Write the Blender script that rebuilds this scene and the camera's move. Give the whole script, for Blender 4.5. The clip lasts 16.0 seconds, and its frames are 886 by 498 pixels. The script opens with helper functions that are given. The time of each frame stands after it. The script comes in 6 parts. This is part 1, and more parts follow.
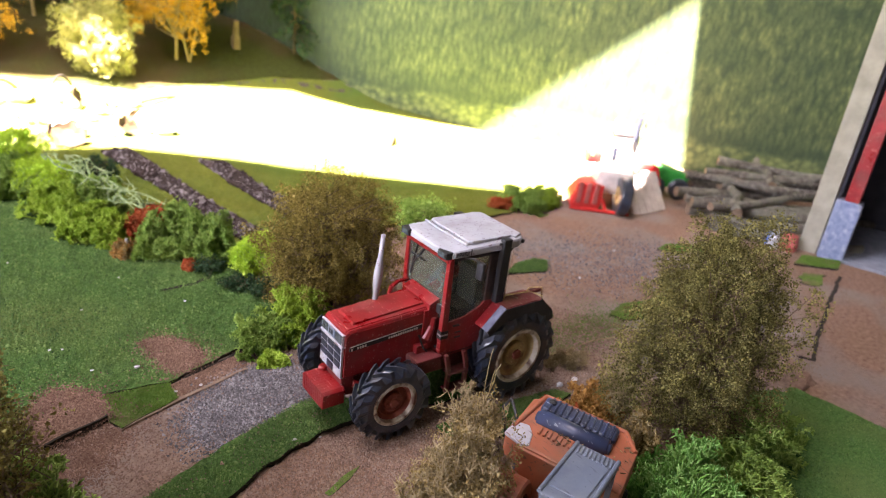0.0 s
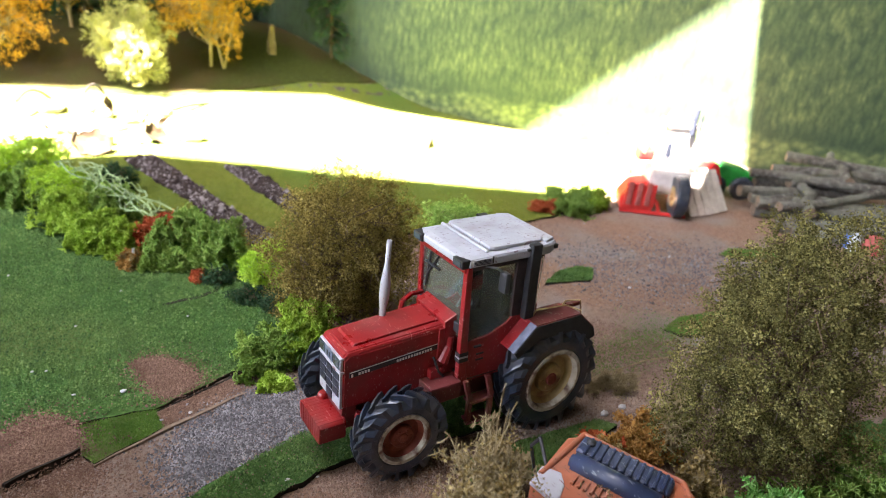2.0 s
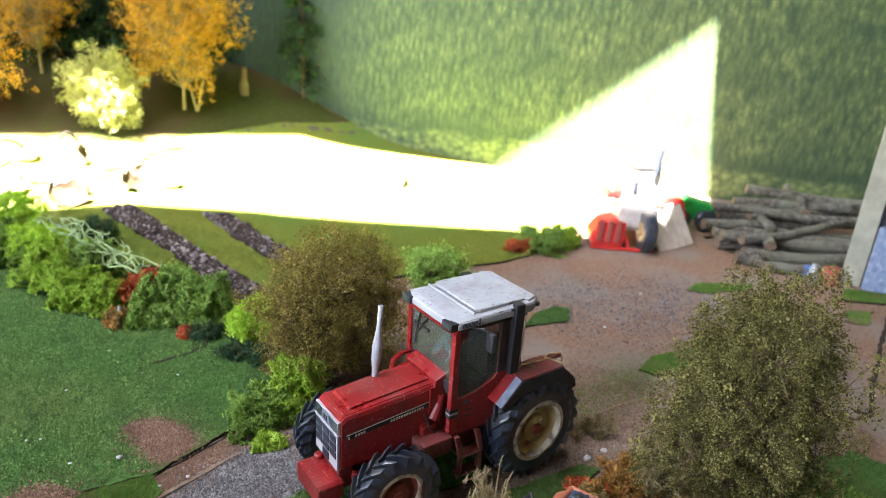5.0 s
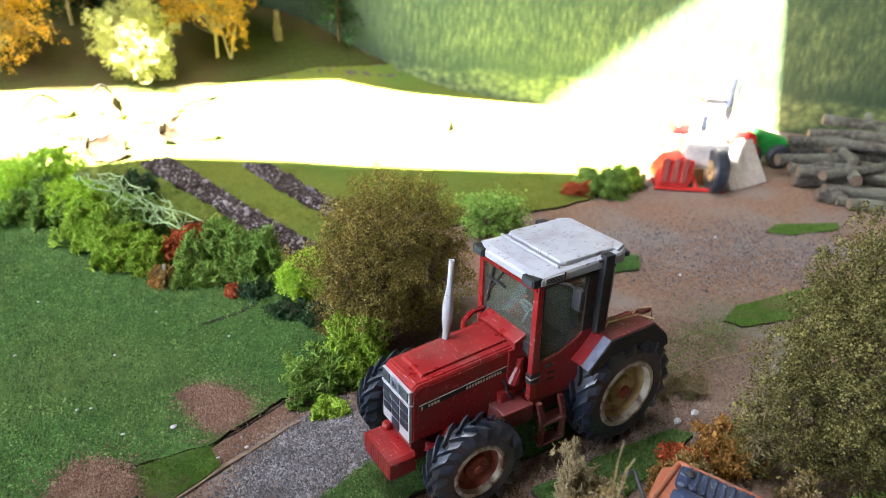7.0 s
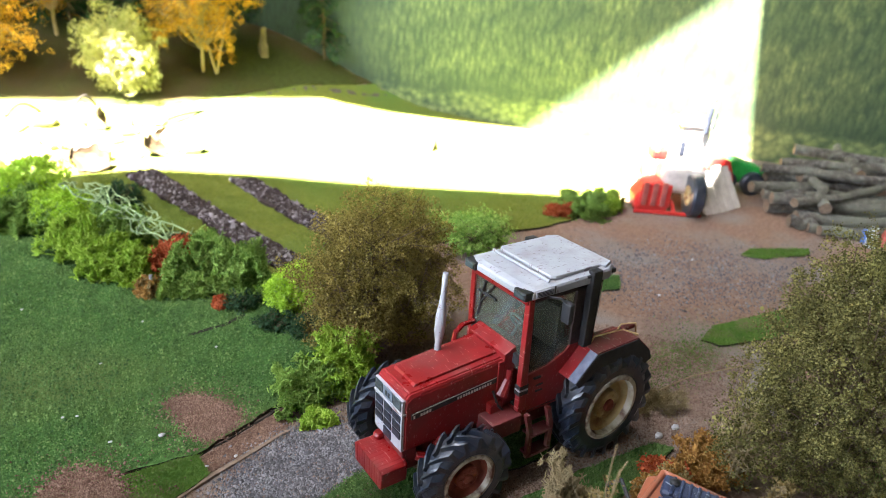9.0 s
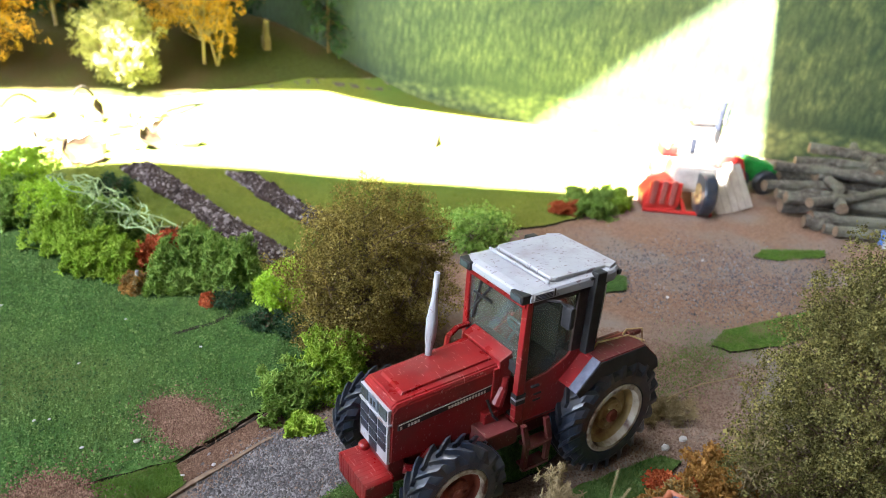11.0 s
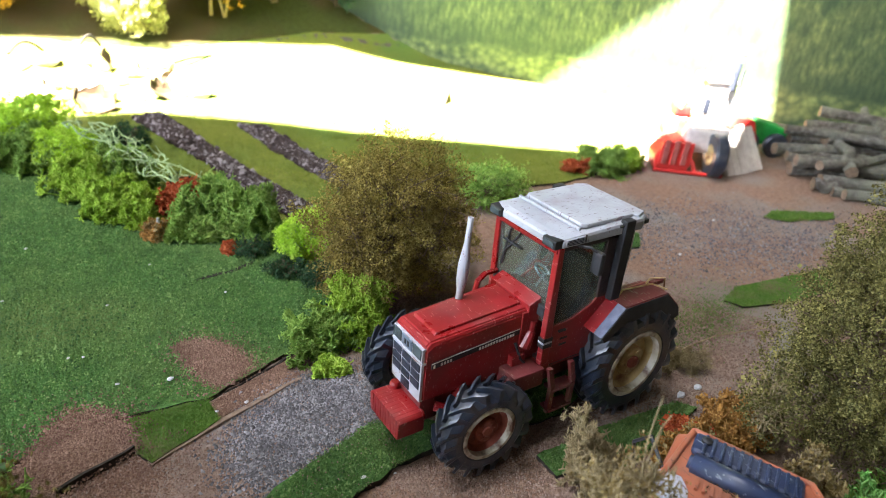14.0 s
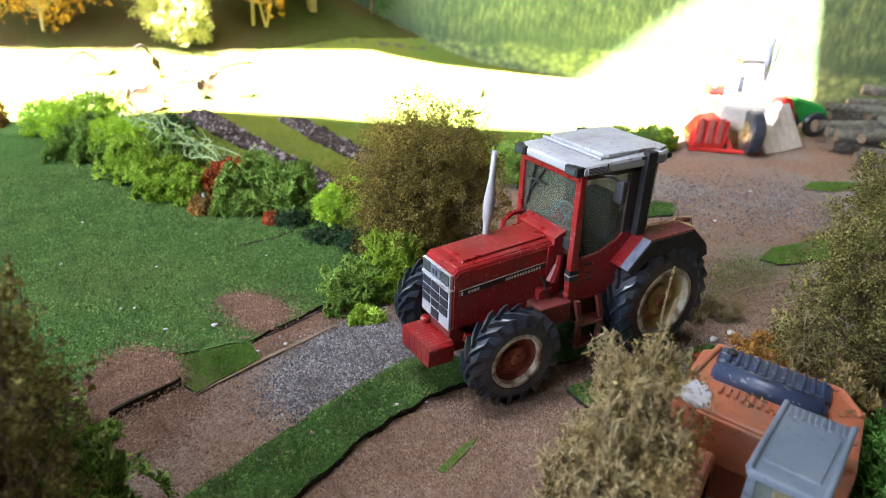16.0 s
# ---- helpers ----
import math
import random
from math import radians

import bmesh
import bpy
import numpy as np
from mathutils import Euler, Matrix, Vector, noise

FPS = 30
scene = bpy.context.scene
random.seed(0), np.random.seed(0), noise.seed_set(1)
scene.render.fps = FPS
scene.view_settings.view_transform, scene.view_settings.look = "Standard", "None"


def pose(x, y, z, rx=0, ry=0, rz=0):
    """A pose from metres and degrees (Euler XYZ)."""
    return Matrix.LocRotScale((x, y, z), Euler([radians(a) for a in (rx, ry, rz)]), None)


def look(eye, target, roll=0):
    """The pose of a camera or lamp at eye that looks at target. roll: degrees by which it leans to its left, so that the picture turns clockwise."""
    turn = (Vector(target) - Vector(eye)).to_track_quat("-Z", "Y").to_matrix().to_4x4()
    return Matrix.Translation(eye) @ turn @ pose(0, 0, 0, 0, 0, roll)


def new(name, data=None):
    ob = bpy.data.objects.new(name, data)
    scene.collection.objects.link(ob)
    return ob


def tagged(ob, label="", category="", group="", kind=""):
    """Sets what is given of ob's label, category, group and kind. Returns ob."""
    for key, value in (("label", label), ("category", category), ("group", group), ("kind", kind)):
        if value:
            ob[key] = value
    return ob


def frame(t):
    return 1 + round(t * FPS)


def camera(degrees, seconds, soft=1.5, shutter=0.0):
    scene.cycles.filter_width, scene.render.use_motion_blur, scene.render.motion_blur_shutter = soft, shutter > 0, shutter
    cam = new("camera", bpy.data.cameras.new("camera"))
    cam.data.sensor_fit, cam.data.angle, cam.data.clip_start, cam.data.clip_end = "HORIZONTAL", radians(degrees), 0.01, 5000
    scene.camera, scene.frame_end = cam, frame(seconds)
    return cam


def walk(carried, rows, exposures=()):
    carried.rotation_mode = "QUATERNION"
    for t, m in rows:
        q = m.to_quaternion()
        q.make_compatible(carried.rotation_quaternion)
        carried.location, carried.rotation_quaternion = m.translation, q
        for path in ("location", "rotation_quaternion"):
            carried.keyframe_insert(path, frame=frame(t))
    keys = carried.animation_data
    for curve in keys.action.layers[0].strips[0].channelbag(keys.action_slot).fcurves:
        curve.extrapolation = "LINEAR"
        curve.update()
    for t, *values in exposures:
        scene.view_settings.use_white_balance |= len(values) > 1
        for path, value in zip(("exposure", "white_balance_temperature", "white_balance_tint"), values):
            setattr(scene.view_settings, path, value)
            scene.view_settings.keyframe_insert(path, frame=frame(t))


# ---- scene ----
cam = camera(68.31, 16.0, 0.7)
cam.data.dof.use_dof, cam.data.dof.focus_distance, cam.data.dof.aperture_fstop = True, 0.27, 14.0
EXPOSURE = 5.6
PATH = [
    (0, (-0.24019, -0.24852, 0.22155), (0.34137, 0.46827, -0.16316), 7.272),
    (0.5, (-0.19993, -0.22226, 0.20617), (0.36286, 0.50644, -0.18404), 7.199),
    (1, (-0.20389, -0.21764, 0.20441), (0.32133, 0.53924, -0.18453), 5.239),
    (1.5, (-0.19823, -0.21981, 0.19961), (0.32008, 0.54355, -0.18593), 5.106),
    (2, (-0.19823, -0.22170, 0.20350), (0.31829, 0.54517, -0.17744), 4.765),
    (2.5, (-0.19248, -0.21952, 0.20565), (0.32973, 0.54760, -0.16693), 3.702),
    (3, (-0.19002, -0.21965, 0.20895), (0.34139, 0.54764, -0.15004), 3.296),
    (3.5, (-0.18931, -0.21913, 0.20464), (0.34017, 0.55025, -0.15272), 3.453),
    (3.7, (-0.18698, -0.21778, 0.21216), (0.34482, 0.55285, -0.13901), 2.505),
    (5.8, (-0.22155, -0.22566, 0.22717), (0.35213, 0.51265, -0.12751), 5.079),
    (6, (-0.21440, -0.20837, 0.21643), (0.34980, 0.52322, -0.16625), 4.586),
    (6.5, (-0.20525, -0.18959, 0.21035), (0.32377, 0.55186, -0.20243), 3.414),
    (7, (-0.20408, -0.18633, 0.21252), (0.29480, 0.57001, -0.21065), 1.397),
    (7.5, (-0.19936, -0.18227, 0.21014), (0.29829, 0.57687, -0.20943), 1.759),
    (8, (-0.19664, -0.18412, 0.20948), (0.32099, 0.56705, -0.20016), 2.650),
    (8.5, (-0.21027, -0.18987, 0.21236), (0.32536, 0.55775, -0.18027), 3.649),
    (8.7, (-0.21542, -0.18969, 0.21241), (0.32178, 0.55711, -0.17964), 3.541),
    (10.8, (-0.20143, -0.17868, 0.20647), (0.31944, 0.57539, -0.19361), 3.081),
    (11, (-0.19967, -0.17800, 0.20541), (0.32619, 0.57439, -0.19129), 3.816),
    (11.5, (-0.20536, -0.18269, 0.20910), (0.33728, 0.56690, -0.16993), 4.794),
    (12, (-0.21715, -0.18451, 0.20504), (0.32620, 0.55923, -0.18434), 4.248),
    (12.5, (-0.21416, -0.17665, 0.20273), (0.33245, 0.55920, -0.19694), 3.881),
    (13, (-0.19835, -0.17114, 0.20096), (0.35402, 0.55277, -0.21236), 2.463),
    (13.5, (-0.19341, -0.16789, 0.17715), (0.36235, 0.54023, -0.25839), 8.529),
    (14, (-0.21583, -0.17643, 0.19964), (0.30555, 0.55099, -0.24648), 5.107),
    (14.5, (-0.22337, -0.19063, 0.18824), (0.27610, 0.57069, -0.22518), 2.897),
    (15, (-0.22115, -0.19863, 0.17107), (0.25196, 0.57590, -0.24877), 2.184),
    (15.5, (-0.21989, -0.19841, 0.17375), (0.25913, 0.57229, -0.24643), 2.202),
    (16, (-0.22162, -0.20094, 0.17244), (0.24997, 0.57394, -0.24847), 2.033),
]
walk(cam, [(t, look(eye, target, roll)) for t, eye, target, roll in PATH], [(0, EXPOSURE, 7150, 29), (0.5, EXPOSURE, 7050, 26), (1.5, EXPOSURE, 6800, 19), (3.5, EXPOSURE, 6520, 15), (6.0, EXPOSURE, 6500, 12), (16, EXPOSURE, 6500, 11)])

# ---- light ----
world = bpy.data.worlds.new("world")
scene.world = world
world.use_nodes = True
wn = world.node_tree
sky = wn.nodes.new("ShaderNodeTexSky")
sky.sky_type, sky.sun_disc = "NISHITA", False
SUN_UP, SUN_AZ = radians(67), radians(200)
sky.sun_elevation, sky.sun_rotation = SUN_UP, radians(90) - SUN_AZ
wn.links.new(sky.outputs[0], wn.nodes["Background"].inputs[0])
wn.nodes["Background"].inputs[1].default_value = 0.05
TO_SUN = Vector((math.cos(SUN_UP) * math.cos(SUN_AZ), math.cos(SUN_UP) * math.sin(SUN_AZ), math.sin(SUN_UP)))
sun = new("sun", bpy.data.lights.new("sun", "SUN"))
sun.data.energy, sun.data.angle, sun.data.color = 5.0, radians(0.45), (1.0, 0.95, 0.86)
sun.matrix_world = look(TO_SUN * 4, (0, 0, 0))


def area_lamp(name, eye, target, sx, sy, watts, color):
    lamp = new(name, bpy.data.lights.new(name, "AREA"))
    lamp.data.shape, lamp.data.size, lamp.data.size_y = "RECTANGLE", sx, sy
    lamp.data.energy, lamp.data.color = watts, color
    lamp.matrix_world = look(eye, target)
    return lamp


ROOF = 1.5
# added fill lamps at two unseen openings, standing in for sky light
area_lamp("roof_opening_fill", (-0.446, 0.311, ROOF - 0.01), (-0.446, 0.311, 0), 1.0, 0.4, 0.42, (0.99, 0.98, 0.95))
area_lamp("side_opening_fill", (-1.68, 0.1, 0.75), (0, 0.1, 0.35), 1.3, 0.9, 0.80, (0.99, 0.98, 0.95))

# ---- materials ----
def nodes_of(name):
    m = bpy.data.materials.new(name)
    m.use_nodes = True
    t = m.node_tree
    return m, t, t.nodes["Principled BSDF"]


def link(t, a, b):
    t.links.new(a, b)


def noise_node(t, vec, scale, detail=4, rough=0.6):
    n = t.nodes.new("ShaderNodeTexNoise")
    n.inputs["Scale"].default_value, n.inputs["Detail"].default_value, n.inputs["Roughness"].default_value = scale, detail, rough
    link(t, vec, n.inputs["Vector"])
    return n.outputs[0]


def ramp_node(t, fac, stops):
    r = t.nodes.new("ShaderNodeValToRGB")
    e = r.color_ramp.elements
    while len(e) < len(stops):
        e.new(0.5)
    for el, (p, c) in zip(e, stops):
        el.position, el.color = p, (*c, 1)
    link(t, fac, r.inputs[0])
    return r.outputs[0]


def mix_node(t, fac, a, b, mode="MIX"):
    m = t.nodes.new("ShaderNodeMix")
    m.data_type, m.blend_type = "RGBA", mode
    for sock, v in ((m.inputs[0], fac), (m.inputs[6], a), (m.inputs[7], b)):
        if isinstance(v, (int, float)):
            sock.default_value = v
        elif isinstance(v, tuple):
            sock.default_value = (*v, 1)
        else:
            link(t, v, sock)
    return m.outputs[2]


def bump_node(t, bsdf, height, strength, dist):
    b = t.nodes.new("ShaderNodeBump")
    b.inputs["Strength"].default_value, b.inputs["Distance"].default_value = strength, dist
    link(t, height, b.inputs["Height"])
    link(t, b.outputs[0], bsdf.inputs["Normal"])


def place_node(t):
    return t.nodes.new("ShaderNodeNewGeometry").outputs["Position"]


def surface(name, stops, scale, rough=0.8, fine=None, bump=0.4, dist=0.0006, big=None, big_color=None, metal=0.0, spec=0.3, coat=0.0):
    """Grain at one scale, blotches of big_color at another, fine relief."""
    m, t, b = nodes_of(name)
    p = place_node(t)
    col = ramp_node(t, noise_node(t, p, scale), stops)
    if big:
        f = ramp_node(t, noise_node(t, p, big, 3, 0.55), [(0.45, (0, 0, 0)), (0.66, (1, 1, 1))])
        col = mix_node(t, f, col, big_color)
    link(t, col, b.inputs["Base Color"])
    b.inputs["Roughness"].default_value, b.inputs["Metallic"].default_value = rough, metal
    b.inputs["Specular IOR Level"].default_value = spec
    b.inputs["Coat Weight"].default_value = coat
    bump_node(t, b, noise_node(t, p, fine or scale * 2, 6, 0.7), bump, dist)
    return m


def leafy(name, c1, c2, c3, rough=0.75, through_light=0.25):
    """Leaves, each with a shade of its own."""
    m, t, b = nodes_of(name)
    g = t.nodes.new("ShaderNodeNewGeometry")
    col = ramp_node(t, g.outputs["Random Per Island"], [(0.0, c1), (0.5, c2), (1.0, c3)])
    big = noise_node(t, g.outputs["Position"], 70, 3)
    col = mix_node(t, ramp_node(t, big, [(0.35, (0, 0, 0)), (0.7, (0.6, 0.6, 0.6))]), col, c1)
    link(t, col, b.inputs["Base Color"])
    b.inputs["Roughness"].default_value = rough
    b.inputs["Specular IOR Level"].default_value = 0.2
    if through_light:
        tr = t.nodes.new("ShaderNodeBsdfTranslucent")
        link(t, col, tr.inputs[0])
        mx = t.nodes.new("ShaderNodeMixShader")
        mx.inputs[0].default_value = through_light
        link(t, b.outputs[0], mx.inputs[1])
        link(t, tr.outputs[0], mx.inputs[2])
        link(t, mx.outputs[0], t.nodes["Material Output"].inputs[0])
    return m


def paint(name, dark, light, dust, rough, scratch, dusty=0.5, streak=(900, 130, 400)):
    """Old toy enamel: uneven gloss, dust in patches, thin scratches and chips."""
    m, t, b = nodes_of(name)
    p = place_node(t)
    col = ramp_node(t, noise_node(t, p, 55, 5), [(0.3, dark), (0.7, light)])
    patch = noise_node(t, p, 46, 6, 0.65)
    col = mix_node(t, ramp_node(t, patch, [(0.50, (0, 0, 0)), (0.72, (dusty,) * 3)]), col, dust)
    for turn in (0.5, -0.9):
        mp = t.nodes.new("ShaderNodeMapping")
        mp.inputs["Scale"].default_value, mp.inputs["Rotation"].default_value = streak, (0.3, turn, turn * 1.3)
        link(t, p, mp.inputs[0])
        line = noise_node(t, mp.outputs[0], 1.0, 3, 0.5)
        col = mix_node(t, ramp_node(t, line, [(0.655, (0, 0, 0)), (0.70, (0.75, 0.75, 0.75))]), col, scratch)
    chips = noise_node(t, p, 620, 3, 0.6)
    col = mix_node(t, ramp_node(t, chips, [(0.665, (0, 0, 0)), (0.69, (0.75, 0.75, 0.75))]), col, scratch)
    link(t, col, b.inputs["Base Color"])
    link(t, ramp_node(t, patch, [(0.35, (rough,) * 3), (0.72, (min(rough + 0.35, 0.9),) * 3)]), b.inputs["Roughness"])
    b.inputs["Specular IOR Level"].default_value = 0.5
    bump_node(t, b, noise_node(t, p, 260, 4, 0.6), 0.12, 0.0003)
    return m


def plain_wall(name, color):
    return surface(name, [(0.3, tuple(c * 0.93 for c in color)), (0.7, color)], 9, 0.9, 60, 0.15, 0.001)


def poster(name, lights, darks, dark_mix, low=None, dark_end=None):
    """A printed picture of a wooded slope: pointed crowns, gaps between them, pale and dark stands, a rounder brighter row at its foot."""
    m, t, b = nodes_of(name)
    co = t.nodes.new("ShaderNodeTexCoord").outputs["Object"]
    def mapped(sx, sy, sz):
        mp = t.nodes.new("ShaderNodeMapping")
        mp.inputs["Scale"].default_value = (sx, sy, sz)
        link(t, co, mp.inputs[0])
        return mp.outputs[0]
    def crowns(scale, wobble, stops):
        vo = t.nodes.new("ShaderNodeTexVoronoi")
        vo.inputs["Scale"].default_value, vo.inputs["Randomness"].default_value = 1.0, 1.0
        wv = t.nodes.new("ShaderNodeVectorMath")
        wv.operation = "MULTIPLY_ADD"
        link(t, noise_node(t, mapped(1, 1, 1), 90, 5, 0.7), wv.inputs[0])
        wv.inputs[1].default_value = (wobble,) * 3
        link(t, mapped(*scale), wv.inputs[2])
        link(t, wv.outputs[0], vo.inputs["Vector"])
        return ramp_node(t, vo.outputs["Distance"], stops)
    stops = [(0.0, lights[0]), (0.45, lights[1]), (0.95, darks)]
    tall = crowns((150, 150, 52), 1.7, stops)
    streak = noise_node(t, mapped(190, 190, 60), 1.0, 6, 0.75)
    tall = mix_node(t, ramp_node(t, streak, [(0.38, (0.85, 0.85, 0.85)), (0.60, (0, 0, 0))]), tall, darks)
    sep = t.nodes.new("ShaderNodeSeparateXYZ")
    link(t, co, sep.inputs[0])
    col = tall
    if low:
        wave = t.nodes.new("ShaderNodeMath")
        wave.operation = "MULTIPLY_ADD"
        link(t, noise_node(t, mapped(9, 9, 9), 1.0, 4), wave.inputs[0])
        wave.inputs[1].default_value = -0.06
        link(t, sep.outputs[2], wave.inputs[2])
        round_row = crowns((95, 95, 105), 1.5, [(0.0, low), (0.5, lights[1]), (0.95, darks)])
        col = mix_node(t, ramp_node(t, wave.outputs[0], [(0.010, (1, 1, 1)), (0.018, (0, 0, 0))]), tall, round_row)
        col = mix_node(t, ramp_node(t, wave.outputs[0], [(0.012, (0, 0, 0)), (0.020, (0.7, 0.7, 0.7)), (0.045, (0, 0, 0))]), col, darks)
    stand = noise_node(t, mapped(9, 9, 16), 1.0, 4, 0.6)
    col = mix_node(t, ramp_node(t, stand, [(0.40, (0, 0, 0)), (0.64, (dark_mix,) * 3)]), col, mix_node(t, 0.6, col, darks))
    # blend to a darker streaky tone towards the board's left end
    if dark_end:
        far = t.nodes.new("ShaderNodeMath")
        far.operation = "MULTIPLY_ADD"
        link(t, noise_node(t, mapped(12, 12, 5), 1.0, 4), far.inputs[0])
        far.inputs[1].default_value = 0.12
        link(t, sep.outputs[0], far.inputs[2])
        edge = t.nodes.new("ShaderNodeMapRange")
        edge.inputs["From Min"].default_value, edge.inputs["From Max"].default_value = -0.17, -0.05
        edge.inputs["To Min"].default_value, edge.inputs["To Max"].default_value = 1.0, 0.0
        link(t, far.outputs[0], edge.inputs["Value"])
        col = mix_node(t, edge.outputs[0], col, mix_node(t, ramp_node(t, streak, [(0.35, (0, 0, 0)), (0.65, (1, 1, 1))]), dark_end, tuple(c * 0.45 for c in dark_end)))
    link(t, col, b.inputs["Base Color"])
    b.inputs["Roughness"].default_value, b.inputs["Specular IOR Level"].default_value = 0.55, 0.25
    bump_node(t, b, noise_node(t, mapped(1, 1, 1), 12, 3), 0.1, 0.002)
    return m


M_POSTER = poster("forest_print", ((0.165, 0.195, 0.075), (0.100, 0.130, 0.050)), (0.024, 0.044, 0.024), 0.95, (0.19, 0.22, 0.085), (0.036, 0.060, 0.042))
M_DARKPOSTER = poster("dark_forest_print", ((0.035, 0.055, 0.02), (0.02, 0.035, 0.018)), (0.008, 0.016, 0.010), 0.8)
M_WALL = plain_wall("room_plaster", (0.20, 0.19, 0.18))
M_BOARD = surface("table_board", [(0.3, (0.25, 0.17, 0.10)), (0.7, (0.33, 0.23, 0.14))], 25)
M_DIRT = surface("brown_dirt", [(0.28, (0.14, 0.084, 0.057)), (0.5, (0.222, 0.138, 0.094)), (0.74, (0.295, 0.198, 0.145))], 300, 0.95, 1100, 0.9, 0.0014, 11, (0.215, 0.184, 0.165), spec=0.1)
M_GRASS = surface("green_turf", [(0.30, (0.032, 0.084, 0.020)), (0.55, (0.066, 0.152, 0.036)), (0.75, (0.115, 0.205, 0.060))], 520, 0.95, 1500, 1.0, 0.0012, 11, (0.10, 0.148, 0.042), spec=0.1)
M_GRASS_L = surface("yellow_green_turf", [(0.3, (0.10, 0.120, 0.022)), (0.6, (0.165, 0.18, 0.032)), (0.8, (0.21, 0.225, 0.05))], 300, 0.95, 900, 0.9, 0.0012, 7, (0.095, 0.16, 0.034), spec=0.1)
# hill turf below the meadow's tone: the slope's shade is in this colour
M_HILL = surface("shaded_olive_turf", [(0.3, (0.032, 0.040, 0.010)), (0.6, (0.058, 0.068, 0.016)), (0.8, (0.085, 0.092, 0.024))], 300, 0.95, 900, 0.9, 0.0012, 8, (0.062, 0.046, 0.018), spec=0.1)
M_TURF_EDGE = surface("turf_backing", [(0.3, (0.012, 0.010, 0.008)), (0.7, (0.035, 0.028, 0.02))], 300, 0.95)
M_GREY = surface("grey_gravel", [(0.3, (0.050, 0.042, 0.037)), (0.55, (0.105, 0.092, 0.085)), (0.75, (0.20, 0.182, 0.172))], 600, 0.95, 1500, 1.0, 0.0014, spec=0.1)
M_SOIL = surface("dark_soil", [(0.3, (0.02, 0.014, 0.012)), (0.6, (0.07, 0.05, 0.045)), (0.8, (0.20, 0.17, 0.17))], 260, 0.95, 700, 1.0, 0.003, spec=0.1)
M_TAN = surface("tan_card", [(0.3, (0.13, 0.085, 0.058)), (0.7, (0.22, 0.155, 0.11))], 300)
M_FIB_G = leafy("green_fibres", (0.028, 0.070, 0.018), (0.084, 0.170, 0.038), (0.185, 0.285, 0.090), 0.8, 0.25)
M_FIB_M = leafy("fresh_green_fibres", (0.050, 0.115, 0.014), (0.105, 0.205, 0.030), (0.17, 0.29, 0.055), 0.8, 0.2)
M_GRASS_M = surface("fresh_green_turf", [(0.3, (0.055, 0.115, 0.018)), (0.55, (0.095, 0.17, 0.030)), (0.75, (0.14, 0.22, 0.045))], 420, 0.95, 1300, 1.0, 0.0012, 45, (0.17, 0.125, 0.075), spec=0.1)
M_FIB_Y = leafy("yellow_fibres", (0.10, 0.14, 0.015), (0.16, 0.20, 0.025), (0.22, 0.26, 0.04), 0.8, 0.2)
M_GRAIN_B = leafy("brown_grains", (0.118, 0.074, 0.052), (0.198, 0.132, 0.098), (0.30, 0.225, 0.18), 0.9, 0)
M_GRAIN_F = leafy("peaty_grains", (0.075, 0.040, 0.027), (0.150, 0.088, 0.060), (0.26, 0.175, 0.125), 0.9, 0)
M_GRAIN_G = leafy("grey_grains", (0.046, 0.044, 0.046), (0.112, 0.108, 0.113), (0.29, 0.28, 0.29), 0.9, 0)
M_GRAIN_S = leafy("soil_crumbs", (0.018, 0.012, 0.011), (0.042, 0.030, 0.028), (0.30, 0.27, 0.28), 0.9, 0)
M_STONE = surface("white_stone", [(0.3, (0.36, 0.36, 0.36)), (0.7, (0.5, 0.5, 0.5))], 300, 0.8)
M_RED = paint("red_paint", (0.150, 0.006, 0.008), (0.27, 0.012, 0.012), (0.15, 0.050, 0.040), 0.24, (0.36, 0.14, 0.12), 0.6)
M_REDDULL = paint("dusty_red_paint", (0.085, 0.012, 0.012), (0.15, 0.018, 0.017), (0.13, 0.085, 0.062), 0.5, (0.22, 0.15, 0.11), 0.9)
M_FRED = surface("bright_red_paint", [(0.3, (0.45, 0.022, 0.020)), (0.7, (0.6, 0.045, 0.035))], 90, 0.4)
M_WHITE = paint("white_paint", (0.27, 0.27, 0.29), (0.37, 0.37, 0.40), (0.25, 0.22, 0.21), 0.40, (0.16, 0.06, 0.05), 0.6)
M_ROOF = paint("scuffed_white_roof", (0.29, 0.30, 0.325), (0.37, 0.38, 0.40), (0.25, 0.22, 0.225), 0.38, (0.13, 0.075, 0.085), 0.8, (260, 900, 300))
M_BLACK = surface("black_plastic", [(0.3, (0.012, 0.012, 0.013)), (0.7, (0.03, 0.03, 0.032))], 120, 0.5, 500, 0.1, 0.0003)
M_TYRE = surface("black_rubber", [(0.3, (0.009, 0.013, 0.022)), (0.7, (0.021, 0.029, 0.045))], 160, 0.30, 700, 0.2, 0.0003, 90, (0.042, 0.042, 0.044), spec=0.6)
M_CREAM = surface("dirty_cream_paint", [(0.3, (0.36, 0.25, 0.105)), (0.7, (0.52, 0.39, 0.185))], 120, 0.5, 500, 0.1, 0.0003, 130, (0.20, 0.10, 0.045))
M_RIM = surface("worn_pale_rim", [(0.3, (0.32, 0.27, 0.19)), (0.7, (0.48, 0.43, 0.34))], 150, 0.45, 600, 0.1, 0.0003, 170, (0.085, 0.036, 0.022))
M_RUST = surface("rusty_red_hub", [(0.3, (0.14, 0.03, 0.02)), (0.7, (0.26, 0.07, 0.04))], 200, 0.7)
